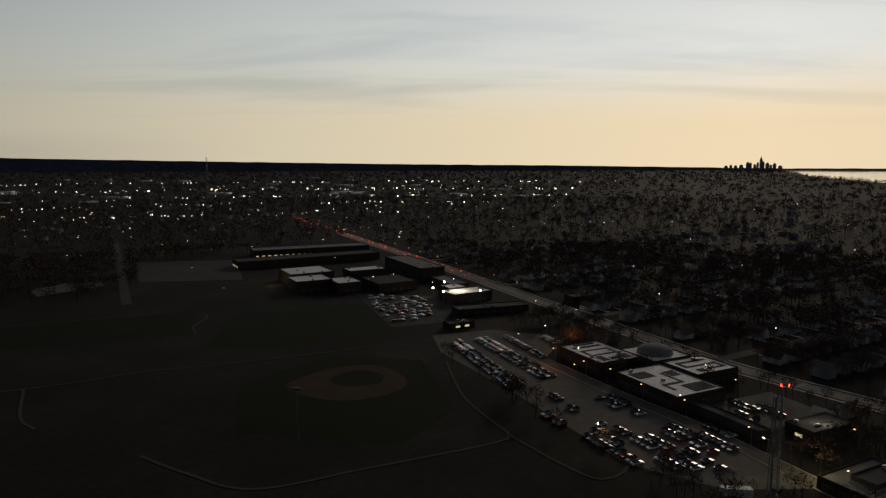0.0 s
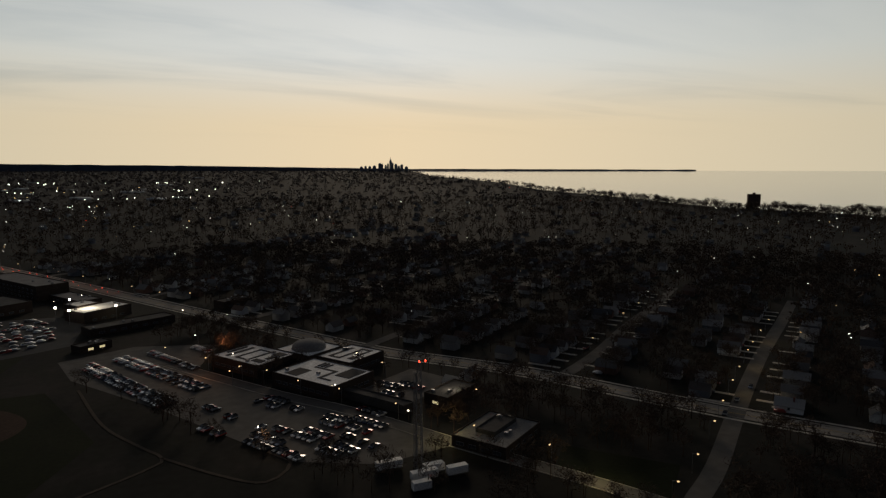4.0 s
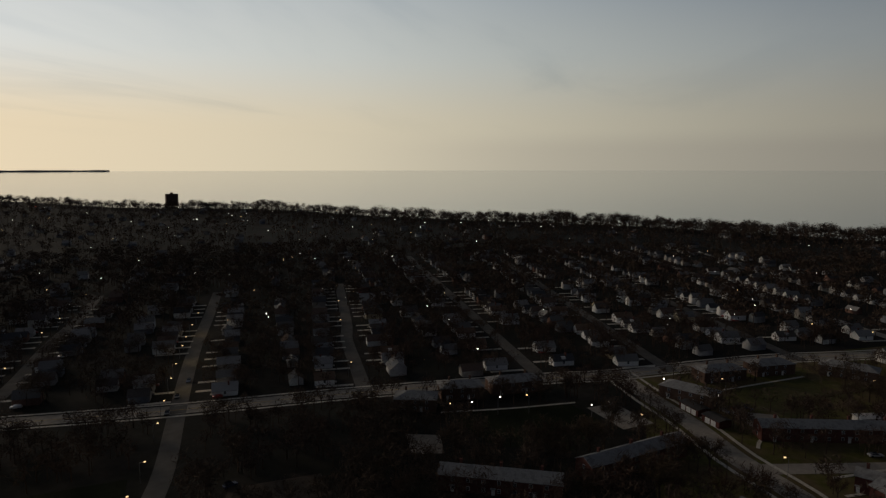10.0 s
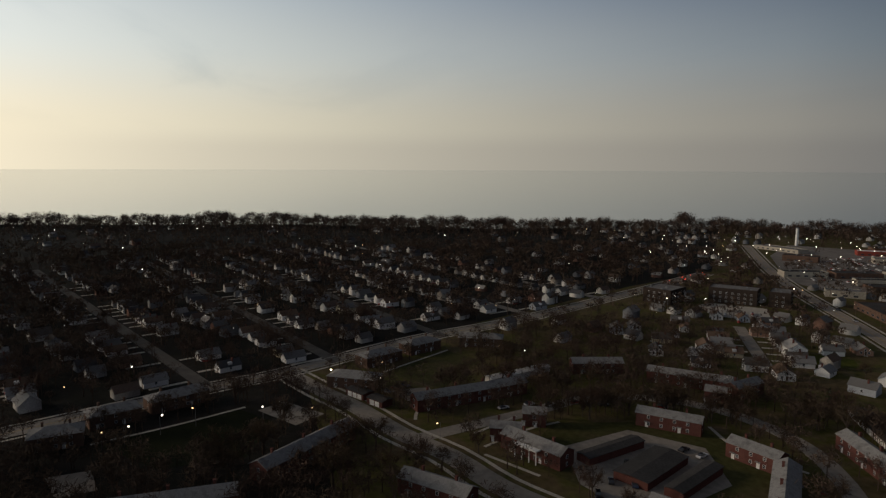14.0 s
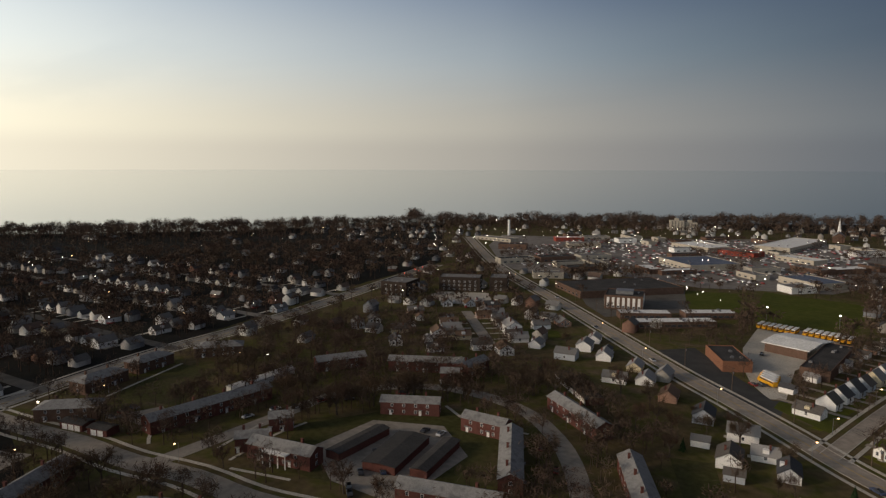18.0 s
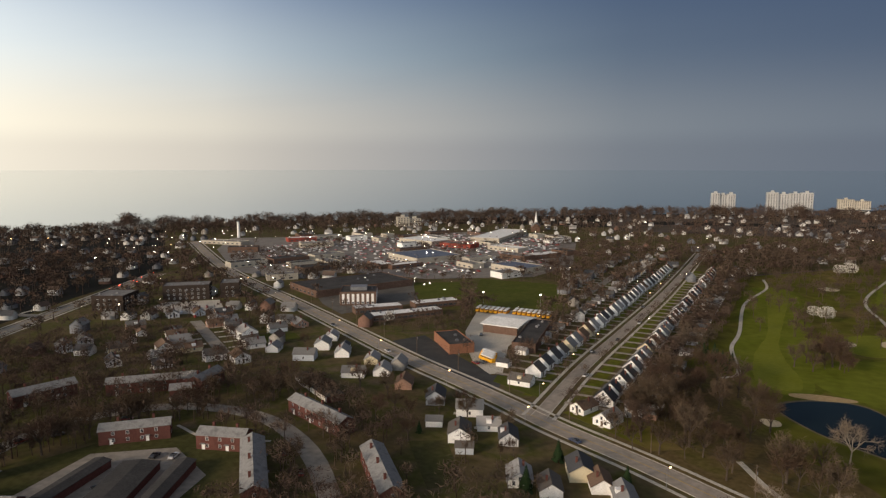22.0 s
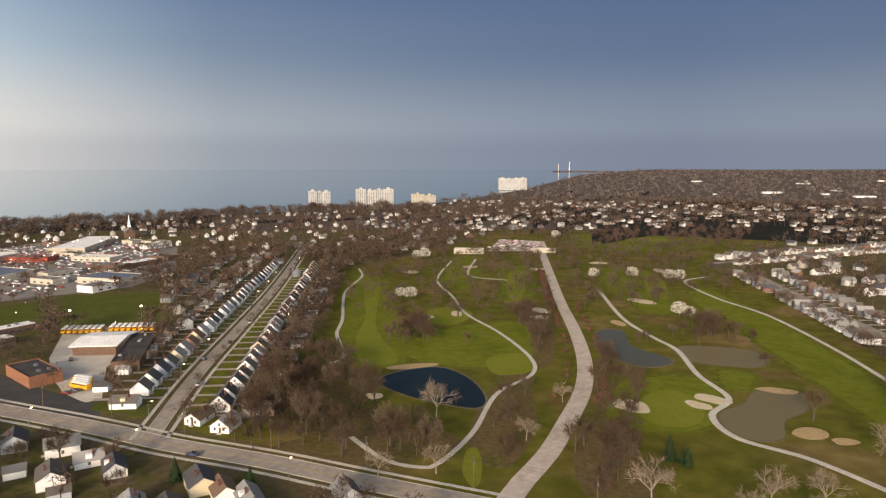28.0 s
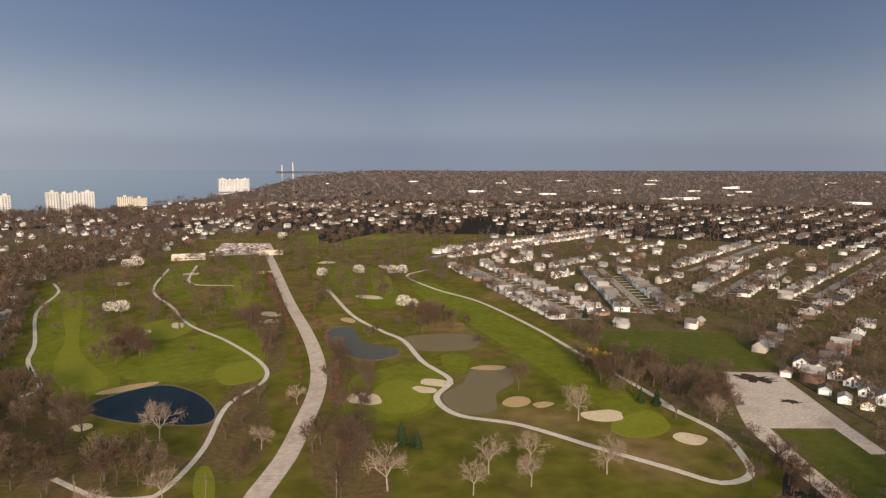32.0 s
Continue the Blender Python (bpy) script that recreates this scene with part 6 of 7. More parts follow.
for i in range(26):
    for tries in range(40):
        x, y = rm.uniform(215, 660), rm.uniform(-880, -470)
        w, d = rm.uniform(16, 38), rm.uniform(10, 18)
        if inside(LOT_OUTLINE, x, y) and not any(inside(k, x + a, y + b) for k in KEEP if k is not KEEP_LOT for a, b in ((0, 0), (14, 0), (-14, 0), (0, 12), (0, -12))):
            wall, roof = rm.choice(((STUCCO, FLAT_GREY), (BROWN_BRICK, FLAT_DARK), (WHITE, FLAT_GREY), (STUCCO, FLAT_DARK), (BROWN_BRICK, FLAT_WHITE), (STUCCO, FLAT_GREY)))
            block("shop_building", x, y, rm.choice((-27, 63)) + rm.uniform(-4, 4), w, d, rm.uniform(3.8, 5.2), wall, roof, "small flat-roofed shop beside a parking lot", "shop", WIN_WIDE, 1, 8.0, "b", 2)
            break
block("clubhouse", -100, -742, -10, 34, 14, 5, STUCCO, FLAT_WHITE, "golf clubhouse with long white roof", "clubhouse", WIN_WIDE, 1, 5, "b", 1)
block("club_shed", -188, -742, -10, 26, 10, 4, STUCCO, FLAT_WHITE, "pale golf cart shed", "shed", None, 1, 5, "", 0)

# the tower blocks on the shore
def tower(az, dist, w, d, h, label, wings=1, wall=TOWER_WALL):
    x, y = dist * math.sin(radians(az)), dist * math.cos(radians(az))
    ob = thing("tower_block", x, y, float(lie(dist)), -az + 8, label, "apartment tower", "shore towers")
    step = w / wings
    for k in range(wings):
        cx, hh = (k - (wings - 1) / 2) * step, h - (0, 3.0, 1.5)[k % 3]
        dy = (0, 3.5, 1.5)[k % 3]
        part("wall", Geo().box(cx - step / 2, -d / 2 + dy, -1, cx + step / 2, d / 2 + dy, hh), wall, ob)
        n = max(3, int(step / 4.2))
        for i in range(n):
            q = cx + (i - (n - 1) / 2) * (step - 1.5) / n
            g = Geo()
            for f in range(int(hh / 3)):
                g.box(q - 0.95, -d / 2 + dy - 0.06, 1.2 + f * 3, q + 0.95, -d / 2 + dy + 0.2, 2.8 + f * 3, 0)
                g.box(q - 0.95, d / 2 + dy - 0.2, 1.2 + f * 3, q + 0.95, d / 2 + dy + 0.06, 2.8 + f * 3, 0)
            part("window_stack", g, WINDOW, ob, "dark windows above one another")
        part("roof_house", Geo().box(cx - 3, -3 + dy, hh, cx + 3, 3 + dy, hh + 3.5), wall, ob)
    return ob


tower(174.75, 1440, 44, 22, 43, "pale twelve-storey apartment tower by the lake", 3)
tower(179.45, 1480, 82, 22, 44.5, "wide pale apartment tower by the lake", 4)
tower(-176.3, 1700, 62, 22, 21, "low beige apartment block by the lake", 2, STUCCO)
tower(-168.6, 2300, 96, 24, 41, "large pale stepped apartment complex", 4)
tower(54.35, 1720, 27, 20, 28, "dark apartment tower on the shore", 1, BROWN_BRICK)
tower(148.7, 1085, 40, 16, 16, "beige stepped apartment house among trees", 2, STUCCO)
ob = thing("church", 352, -955, 0, 20, "brick church with a white steeple", "church")
part("wall", Geo().gable(7, 16, -0.2, 8, 13), BROWN_BRICK, ob)
part("roof", Geo().roof(7, 16, 8, 13), SLATE, ob)
part("steeple", Geo().box(-2.2, -19, 0, 2.2, -14.6, 15).tube((0, -16.8, 15), (0, -16.8, 20), 1.8, 1.5, 8).tube((0, -16.8, 20), (0, -16.8, 30), 1.4, 0.05, 8), WHITE, ob, "white steeple")
ob = thing("chimney_stack", 682, -666, 0, 0, "white pillar beside low municipal roofs", "chimney")
part("shaft", Geo().tube((0, 0, 0), (0, 0, 22), 2.0, 1.7, 12), WHITE, ob)
part("cap", Geo().tube((0, 0, 22), (0, 0, 23), 2.1, 2.1, 12), STEEL, ob)

# far-off skyline, mast and power station
r = random.Random(5)
for a, w, top in [(22.05, 22, -0.02), (22.4, 16, 0.04), (22.75, 20, 0.0), (23.15, 24, 0.05), (23.62, 22, 0.26), (23.82, 14, 0.22), (24.12, 16, 0.10), (24.32, 14, 0.24), (24.55, 18, 0.56), (24.72, 14, 0.30), (25.0, 22, 0.20), (25.25, 16, 0.05), (25.5, 20, 0.16), (25.9, 24, -0.02)]:
    D = 4660
    ob = thing("skyscraper", D * math.sin(radians(a)), D * math.cos(radians(a)), 60, -a, "tower of a distant downtown skyline, haze tinted into its colour", "skyscraper", "downtown skyline")
    h = 100 - 60 + D * math.tan(radians(top))
    part("shaft", Geo().box(-w / 2, -w / 2, 0, w / 2, w / 2, h * 0.9), SKYLINE, ob)
    part("top", Geo().box(-w / 3, -w / 3, h * 0.9, w / 3, w / 3, h).tube((0, 0, h), (0, 0, h + (16 if top > 0.5 else 3)), w / 6, 1, 6), SKYLINE, ob)


def lattice(name, x, y, h, w0, w1, label, legs=3, bays=12, base=0.0, red=True):
    ob = thing(name, x, y, base, 20, label, "mast")
    pts = lambda f: [Vector((math.cos(2 * math.pi * i / legs) * (w0 + (w1 - w0) * f), math.sin(2 * math.pi * i / legs) * (w0 + (w1 - w0) * f), h * f)) for i in range(legs)]
    for i in range(legs):
        part("leg", Geo().tube(pts(0)[i] - Vector((0, 0, 0.3)), pts(1)[i], h * 0.0045, h * 0.003, 5), STEEL, ob)
    for b in range(bays):
        g = Geo()
        A, B = pts(b / bays), pts((b + 1) / bays)
        for i in range(legs):
            g.tube(A[i], B[(i + 1) % legs], h * 0.002, h * 0.002, 3).tube(B[i], B[(i + 1) % legs], h * 0.002, h * 0.002, 3)
        part("bracing", g, STEEL, ob)
    if red:
        for z, o in ((h, 0.0), (h * 0.99, 3.0)):
            part("beacon", Geo().tube((o, 0, z), (o, 0, z + 0.7), 0.2, 0.16, 6), LAMP_RED, ob, "red beacon")
    return ob


lattice("radio_tower", 95, 187, 36, 1.5, 0.8, "steel lattice radio tower with red beacons")
lattice("radio_tower", 92, 184, 34, 0.7, 0.5, "slim lattice mast beside a radio tower", red=False)
lattice("radio_mast", -705, 1860, 117, 3.5, 2.0, "tall far-off broadcast mast", 3, 16, float(lie(1990)))
G = Geo()
for k in range(20):
    a, b = radians(-165.2 + k * 0.25), radians(-164.95 + k * 0.25)
    G.face([(4420 * math.sin(a), 4420 * math.cos(a), 58), (4420 * math.sin(b), 4420 * math.cos(b), 58), (4440 * math.sin(b), 4440 * math.cos(b), 64), (4440 * math.sin(a), 4440 * math.cos(a), 64)])
    G.face([(4440 * math.sin(a), 4440 * math.cos(a), 64), (4440 * math.sin(b), 4440 * math.cos(b), 64), (4560 * math.sin(b), 4560 * math.cos(b), 64), (4560 * math.sin(a), 4560 * math.cos(a), 64)])
setting("headland", G, HAZE_TWIGS, "low dark headland, haze in its colour, under two smokestacks far along the shore", "land")
for a, h in ((-164.7, 58), (-163.8, 74)):
    D = 4500
    ob = thing("smokestack", D * math.sin(radians(a)), D * math.cos(radians(a)), 55, 0, "tall pale smokestack far along the shore", "chimney")
    part("shaft", Geo().tube((0, 0, 0), (0, 0, 45 + h - 70 + 20), 3.4, 2.4, 10), CONCRETE, ob)
for x, y, t, w, l in ((85, 190, 25, 2.5, 9), (92, 178, 25, 2.5, 9), (97, 181, 25, 2.5, 7), (103, 176, 25, 2.5, 7), (88, 172, 25, 2.4, 6)):
    ob = thing("box_trailer", x, y, 0, t + 60, "white-roofed box trailer parked by the tower", "trailer")
    part("box", Geo().box(-w / 2, -l / 2, 0.9, w / 2, l / 2, 3.3), WHITE, ob)
    part("chassis", Geo().box(-w / 2 + 0.2, -l / 2, 0.5, w / 2 - 0.2, l / 2, 0.9), STEEL, ob)
    for sx in (-0.9, 0.9):
        part("wheel", WHEEL, (), ob, "", pose(sx, l * 0.3, 0.48))


# ---- cars ----
def car_meshes(seed):
    r = random.Random(seed)
    L, h, suv = r.uniform(4.3, 4.9), 1.45, seed % 2
    h = 1.72 if suv else 1.45
    b = Geo()
    prof = [(-L / 2, 0.35), (-L / 2, 0.78), (-L * 0.22, 0.92), (L * 0.42, 0.98), (L / 2, 0.85), (L / 2, 0.35)]
    for s in (-0.9, 0.9):
        b.face([(s, y, z) for y, z in (prof if s > 0 else prof[::-1])])
    for (y0, z0), (y1, z1) in zip(prof, prof[1:] + prof[:1]):
        b.face([(-0.9, y0, z0), (-0.9, y1, z1), (0.9, y1, z1), (0.9, y0, z0)])
    c, rf = Geo(), Geo()
    a0, a1, e0, e1 = -L * 0.22, -L * 0.06, (L * 0.46 if suv else L * 0.38), (L * 0.40 if suv else L * 0.24)
    lo = [(-0.85, a0, 0.92), (0.85, a0, 0.92), (0.85, e0, 0.97), (-0.85, e0, 0.97)]
    hi = [(-0.68, a1, h), (0.68, a1, h), (0.68, e1, h), (-0.68, e1, h)]
    for i in range(4):
        j = (i + 1) % 4
        c.face([lo[i], lo[j], hi[j], hi[i]])
    rf.box(-0.7, a1 - 0.05, h - 0.03, 0.7, e1 + 0.05, h + 0.04)
    return b.mesh("body", CAR_PAINT), c.mesh("glass", WINDOW), rf.mesh("car_roof", CAR_PAINT), L


CARS = [car_meshes(s) for s in range(4)]
TYRE = Geo().tube((-0.1, 0, 0), (0.1, 0, 0), 0.33, 0.33, 8).tube((0.1, 0, 0), (-0.1, 0, 0), 0.33, 0.33, 8).mesh("wheel", BLACK)
LIGHTS = Geo().box(-0.8, -0.04, -0.08, -0.45, 0.04, 0.08).box(0.45, -0.04, -0.08, 0.8, 0.04, 0.08)
TAIL = LIGHTS.mesh("tail_lights", RED_SIGN)


def car(x, y, turn, label="parked car on asphalt", z=0.05, group="parked cars"):
    k = rng.randrange(4)
    b, c, rf, L = CARS[k]
    ob = thing("car", x, y, z, turn, label, "car", group)
    part("body", b, (), ob)
    part("glass", c, (), ob)
    for sx in (-0.82, 0.82):
        for sy in (-L * 0.31, L * 0.31):
            part("wheel", TYRE, (), ob, "", pose(sx, sy, 0.33))


def far_car(seed):
    g = Geo()
    g.box(-0.9, -2.2, 0.3, 0.9, 2.2, 0.95).box(-0.75, -1.0, 0.95, 0.75, 1.7, 1.5)
    return arrays(g)


far_cars = list(DRIVE_CARS)
CAR_ROWS = [((-3, 366), (26, 288)), ((1, 368), (30, 290)), ((13, 371), (42, 302)), ((17, 373), (46, 304)), ((30, 377), (46, 336)), ((52, 377), (58, 362))]
for a, b in CAR_ROWS:
    a, b = np.array(a, float), np.array(b, float)
    d = (b - a) / np.linalg.norm(b - a)
    t = math.degrees(math.atan2(d[1], d[0]))
    q = 0.0
    while q < np.linalg.norm(b - a):
        if rng.random() < 0.86:
            p = a + d * q
            if p[1] < 345:
                car(*p, t + rng.choice((0, 180)) + rng.uniform(-3, 3), "car in a tightly parked row")
            else:
                far_cars.append((p[0], p[1], 0.05, radians(t), 1, 1, 0))
        q += 2.75
for cx, cy, n, rows in [(45, 276, 4, 1), (66, 271, 5, 2), (76, 258, 3, 1), (40, 252, 5, 1), (50, 262, 3, 1), (52, 232, 6, 2), (64, 240, 3, 1), (70, 228, 5, 2), (82, 238, 5, 2), (90, 226, 4, 1), (74, 212, 5, 2), (88, 212, 3, 1), (60, 218, 5, 1), (96, 232, 7, 1), (102, 240, 6, 1), (122, 268, 5, 1), (130, 262, 5, 1), (118, 256, 4, 1), (57, 248, 2, 1), (84, 222, 2, 1)]:
    for rr in range(rows):
        for i in range(n):
            if rng.random() < 0.85:
                u, v = (i - n / 2) * 2.8, rr * 5.4
                car(cx * 0.99 + u * 0.42 + v * 0.9, cy * 0.99 - u * 0.9 + v * 0.42, -65 + rng.choice((0, 180)), "car parked in a large dusk-lit lot")


def parked(poly, n, ang, seed, gap=2.8, row=8.5):
    """Rows of cars over a far lot."""
    g = np.random.default_rng(seed)
    P = np.array(poly, float)
    u = np.array([math.cos(radians(ang)), math.sin(radians(ang))])
    v = np.array([-u[1], u[0]])
    c = P.mean(0)
    size = np.abs(P - c).max() * 1.5
    A, B = [k.ravel() for k in np.meshgrid(np.arange(-size, size, gap), np.arange(-size, size, row))]
    X = c + A[:, None] * u + B[:, None] * v
    ok = inside([tuple(p) for p in P], *X.T) & (g.random(len(X)) < n)
    for k in KEEP_CARS:
        ok &= ~inside(k, *X.T)
    for x, y in X[ok]:
        far_cars.append((x, y, 0.05, radians(ang + 90), 1, 1, 0))


KEEP_CARS = [k for k in KEEP if len(k) == 4 and abs(k[0][0]) > 100]
parked([(-325, 660), (-240, 675), (-195, 580), (-290, 592)], 0.7, 20, 1)
parked([(-70, 505), (-20, 495), (-15, 425), (-40, 410), (-58, 460)], 0.4, 25, 2)
parked([(600, -580), (470, -470), (372, -510), (290, -515), (215, -600), (260, -800), (330, -890), (420, -880), (550, -740), (670, -650)], 0.24, -25, 3)
parked([(392, -305), (358, -330), (342, -298), (366, -276)], 0.4, -40, 4)
parked([(-125, -775), (-160, -870), (-205, -845), (-192, -760)], 0.4, 10, 5)
for x, y, t in [(176, -106, 65), (170, -98, 65), (186, -118, 65), (172, -112, 65), (184, -146, 20), (190, -143, 20), (166, -96, 65), (246, -108, 10), (243, -116, 10), (245, -96, 10), (237, -138, -20), (243, -128, 0), (228, -160, -50), (137, -157, 40), (152, -166, 40), (280, -58, -60), (283, -63, -60), (277, -53, -60), (264, -51, -60), (270, -62, -60), (66, -224, 65), (190, -290, 60), (252, -322, 62), (330, -374, 62), (360, -392, 62), (175, 110, 60), (224, 168, -60), (242, 176, -60), (262, 184, -60), (150, 118, 60), (240, 270, -62), (84, -300, 0), (92, -340, 0), (84, -420, 0), (92, -470, 0), (86, -372, 0), (139, -293, 62), (136.5, -296, 62), (134, -299, 62), (131, -302, 62), (160, -345, 20)]:
    car(x, y, t, "car parked at the roadside", 0.12)
scatter("distant_cars", [far_car(0)], far_cars, [CAR_FAR], "rows of parked cars on distant lots", "cars")


# ---- street lamps, poles and other lights ----
LAMP_POLE = Geo().tube((0, 0, -0.1), (0, 0, 7.0), 0.11, 0.07, 6).mesh("pole", STEEL)
LAMP_ARM = Geo().tube((0, 0, 6.8), (1.5, 0, 7.2), 0.05, 0.04, 5).mesh("arm", STEEL)
HEADS = {"warm": Geo().tube((1.3, 0, 7.05), (1.9, 0, 7.1), 0.26, 0.22, 8).mesh("lamp_head", LAMP_HEAD), "white": Geo().tube((1.3, 0, 7.05), (1.9, 0, 7.1), 0.30, 0.26, 8).mesh("lamp_head", LAMP_HEAD_WHITE)}


def street_lamp(x, y, turn, head="warm", label="lit street lamp with a curved arm"):
    ob = thing("street_lamp", x, y, 0, turn, label, "street lamp", "street lamps")
    part("pole", LAMP_POLE, (), ob)
    arm = part("arm", LAMP_ARM, (), ob)
    part("lamp_head", HEADS[head], (), arm, "glowing lamp head")


LAMP_SPOTS = [(140, 226), (55, 448), (107, 217), (245, 55), (247, 48), (254, 37), (259, 25), (260, -8), (256, 0), (249, -17), (322, 59), (293, -31), (300, -57), (278, -51), (302, -128), (312, -118), (397, -279), (51, 229), (57, 301), (54, 378), (92, 262), (70, 296), (62, 330), (118, 300), (124, 280)]
for i, (x, y) in enumerate(LAMP_SPOTS):
    street_lamp(x, y, (i * 67) % 360, "white" if i % 3 else "warm")
for name, gap, off, lo, hi in (("road_1", 42, 6.2, 20, 900), ("road_2", 27, 5.8, 60, 330), ("road_4", 30, 5.4, 20, 260), ("road_3", 38, 5.4, 20, 260), ("road_9", 46, 6.0, 20, 420), ("road_6", 38, 6.0, 30, 200), ("road_8", 60, -8.6, 300, 800), ("road_5", 30, 4.6, 20, 240)):
    line, w = ROADS[name]
    s = np.concatenate([[0], np.cumsum(np.linalg.norm(np.diff(line, axis=0), axis=1))])
    for q in np.arange(lo, min(hi, s[-1]), gap):
        if name not in ("road_2", "road_5") and rng.random() < 0.4:
            continue
        q += rng.uniform(-5, 5)
        x, y = np.interp(q, s, line[:, 0]), np.interp(q, s, line[:, 1])
        x2, y2 = np.interp(q + 1, s, line[:, 0]), np.interp(q + 1, s, line[:, 1])
        street_lamp(x - (y2 - y) * off, y + (x2 - x) * off, math.degrees(math.atan2(y2 - y, x2 - x)) + (-90 if off > 0 else 90))
POLE = [("pole", Geo().tube((0, 0, -0.2), (0, 0, 11), 0.17, 0.12, 7).mesh("pole", POLE_WOOD), ""), ("crossarm", Geo().box(-1.2, -0.07, 10.0, 1.2, 0.07, 10.15).box(-0.9, -0.06, 9.0, 0.9, 0.06, 9.13).mesh("crossarm", POLE_WOOD), ""), ("transformer", Geo().tube((0.35, 0, 7.6), (0.35, 0, 8.6), 0.25, 0.25, 8).mesh("transformer", STEEL), "grey transformer can")]
line, w = ROADS["road_8"]
s = np.concatenate([[0], np.cumsum(np.linalg.norm(np.diff(line, axis=0), axis=1))])
last = None
for q in np.arange(420, s[-1] - 40, 38):
    x, y = np.interp(q, s, line[:, 0]), np.interp(q, s, line[:, 1])
    x2, y2 = np.interp(q + 1, s, line[:, 0]), np.interp(q + 1, s, line[:, 1])
    px, py = x - (y2 - y) * 9.2, y + (x2 - x) * 9.2
    t = math.degrees(math.atan2(y2 - y, x2 - x)) + 90
    ob = thing("utility_pole", px, py, 0, t, "wooden utility pole with crossarms beside the boulevard", "utility pole", "utility poles")
    for nm, me, lab in POLE:
        part(nm, me, (), ob, lab)
    if last:
        A, B = Vector((last[0], last[1], 10.1)), Vector((px, py, 10.1))
        for k, zo in ((-1.0, 0.0), (1.0, 0.0), (0.0, -1.1)):
            g = Geo()
            off = Vector((-(B - A).y, (B - A).x, 0)).normalized() * k
            side = off.normalized() * 0.03 if k else Vector((0.02, 0.02, 0))
            for i in range(7):
                p = A.lerp(B, i / 6) + off + Vector((0, 0, zo - 2.8 * (i / 6) * (1 - i / 6)))
                g.v += [tuple(p - side), tuple(p + side), tuple(p + Vector((0, 0, 0.05)))]
                for a, b in ((0, 1), (1, 2), (2, 0)) if i else ():
                    g.f.append((3 * i - 3 + a, 3 * i - 3 + b, 3 * i + b, 3 * i + a))
                    g.m.append(0)
            part("cable", g, BLACK, ob, "black overhead cable", Matrix.LocRotScale((px, py, 0), Euler((0, 0, radians(t))), None).inverted())
    last = (px, py)
for x, y in ((197, -428), (157, -438)):
    ob = thing("field_light", x, y, 0, 0, "field floodlight on a tall pole", "floodlight")
    part("pole", Geo().tube((0, 0, -0.1), (0, 0, 8.5), 0.15, 0.1, 6), STEEL, ob)
    part("lamp", Geo().box(-0.6, -0.2, 8.4, 0.6, 0.2, 9.0), LAMP_HEAD_WHITE, ob, "glowing floodlight")
ob = thing("field_light", -58, 230, 0, 0, "unlit ballfield light pole", "floodlight")
part("pole", Geo().tube((0, 0, -0.1), (0, 0, 20), 0.25, 0.15, 7), STEEL, ob)
part("lamp", Geo().box(-1.6, -0.2, 18.8, 1.6, 0.2, 20), STEEL, ob)
for x, y, z in ((-9, 513, 8), (-17, 487, 8), (-9, 473, 8), (18, 476, 8)):
    ob = thing("floodlight", x, y, 0, 0, "bright floodlight on a roof-high pole", "floodlight")
    part("pole", Geo().tube((0, 0, -0.1), (0, 0, z + 1), 0.12, 0.1, 6), STEEL, ob)
    part("lamp", Geo().tube((0, 0, z + 0.6), (0, 0, z + 1.8), 0.75, 0.6, 8), LAMP_WHITE, ob, "glowing lamp")

# lamps too far to count
def bulb(k):
    g = Geo()
    c = [(1, 0, 0), (0, 1, 0), (-1, 0, 0), (0, -1, 0)]
    for i in range(4):
        g.face([c[i], c[(i + 1) % 4], (0, 0, 1)])
        g.face([c[(i + 1) % 4], c[i], (0, 0, -1)])
    return arrays(g)


g = np.random.default_rng(77)


def lights(name, n, az0, az1, r0, r1, mat, label, size, z0=6.0):
    az, r = g.uniform(az0, az1, n), np.sqrt(g.uniform(r0 ** 2, r1 ** 2, n))
    x, y = r * np.sin(np.radians(az)), r * np.cos(np.radians(az))
    ok = on_land(x, y, 20) & ~inside(GOLF, x, y) & ~inside([(-420, 170), (-345, 480), (-60, 485), (0, 400), (-10, 340)], x, y) & ~inside([(200, -410), (130, -425), (165, -540), (250, -530)], x, y)
    x, y, r = x[ok], y[ok], r[ok]
    m = len(x)
    pl = np.stack([x, y, lie(r) + z0 + g.uniform(-1, 4, m), np.zeros(m), size * (0.45 + r / 1500) * g.uniform(0.6, 1.3, m), np.ones(m), np.zeros(m)], 1)
    scatter(name, [bulb(0)], pl, [mat], label, "lamps")


lights("far_lamps", 300, -40, 85, 350, 1700, LAMP_WHITE, "scattered white lamps across a dark suburb", 0.33)
lights("far_warm_lamps", 170, -40, 130, 300, 1500, LAMP_WARM, "scattered warm lamps across a dark suburb", 0.28)
for r0, n, a0, a1 in ((1330, 26, -36, -4), (1620, 40, -40, 4), (1900, 34, -30, 10), (2300, 60, -40, 12), (2900, 60, -40, 14)):
    lights("city_lamps", n, a0, a1, r0, r0 + 40, LAMP_WHITE, "string of distant commercial lamps", 0.62)
lights("city_warm_lamps", 70, -40, 6, 1000, 2600, LAMP_WARM, "distant amber lamps", 0.45)
lights("far_red_lamps", 26, -40, 60, 500, 2600, LAMP_RED, "scattered red lights", 0.22)
line, w = ROADS["road_1"]
pick = line[(np.hypot(*line.T) > 560)]
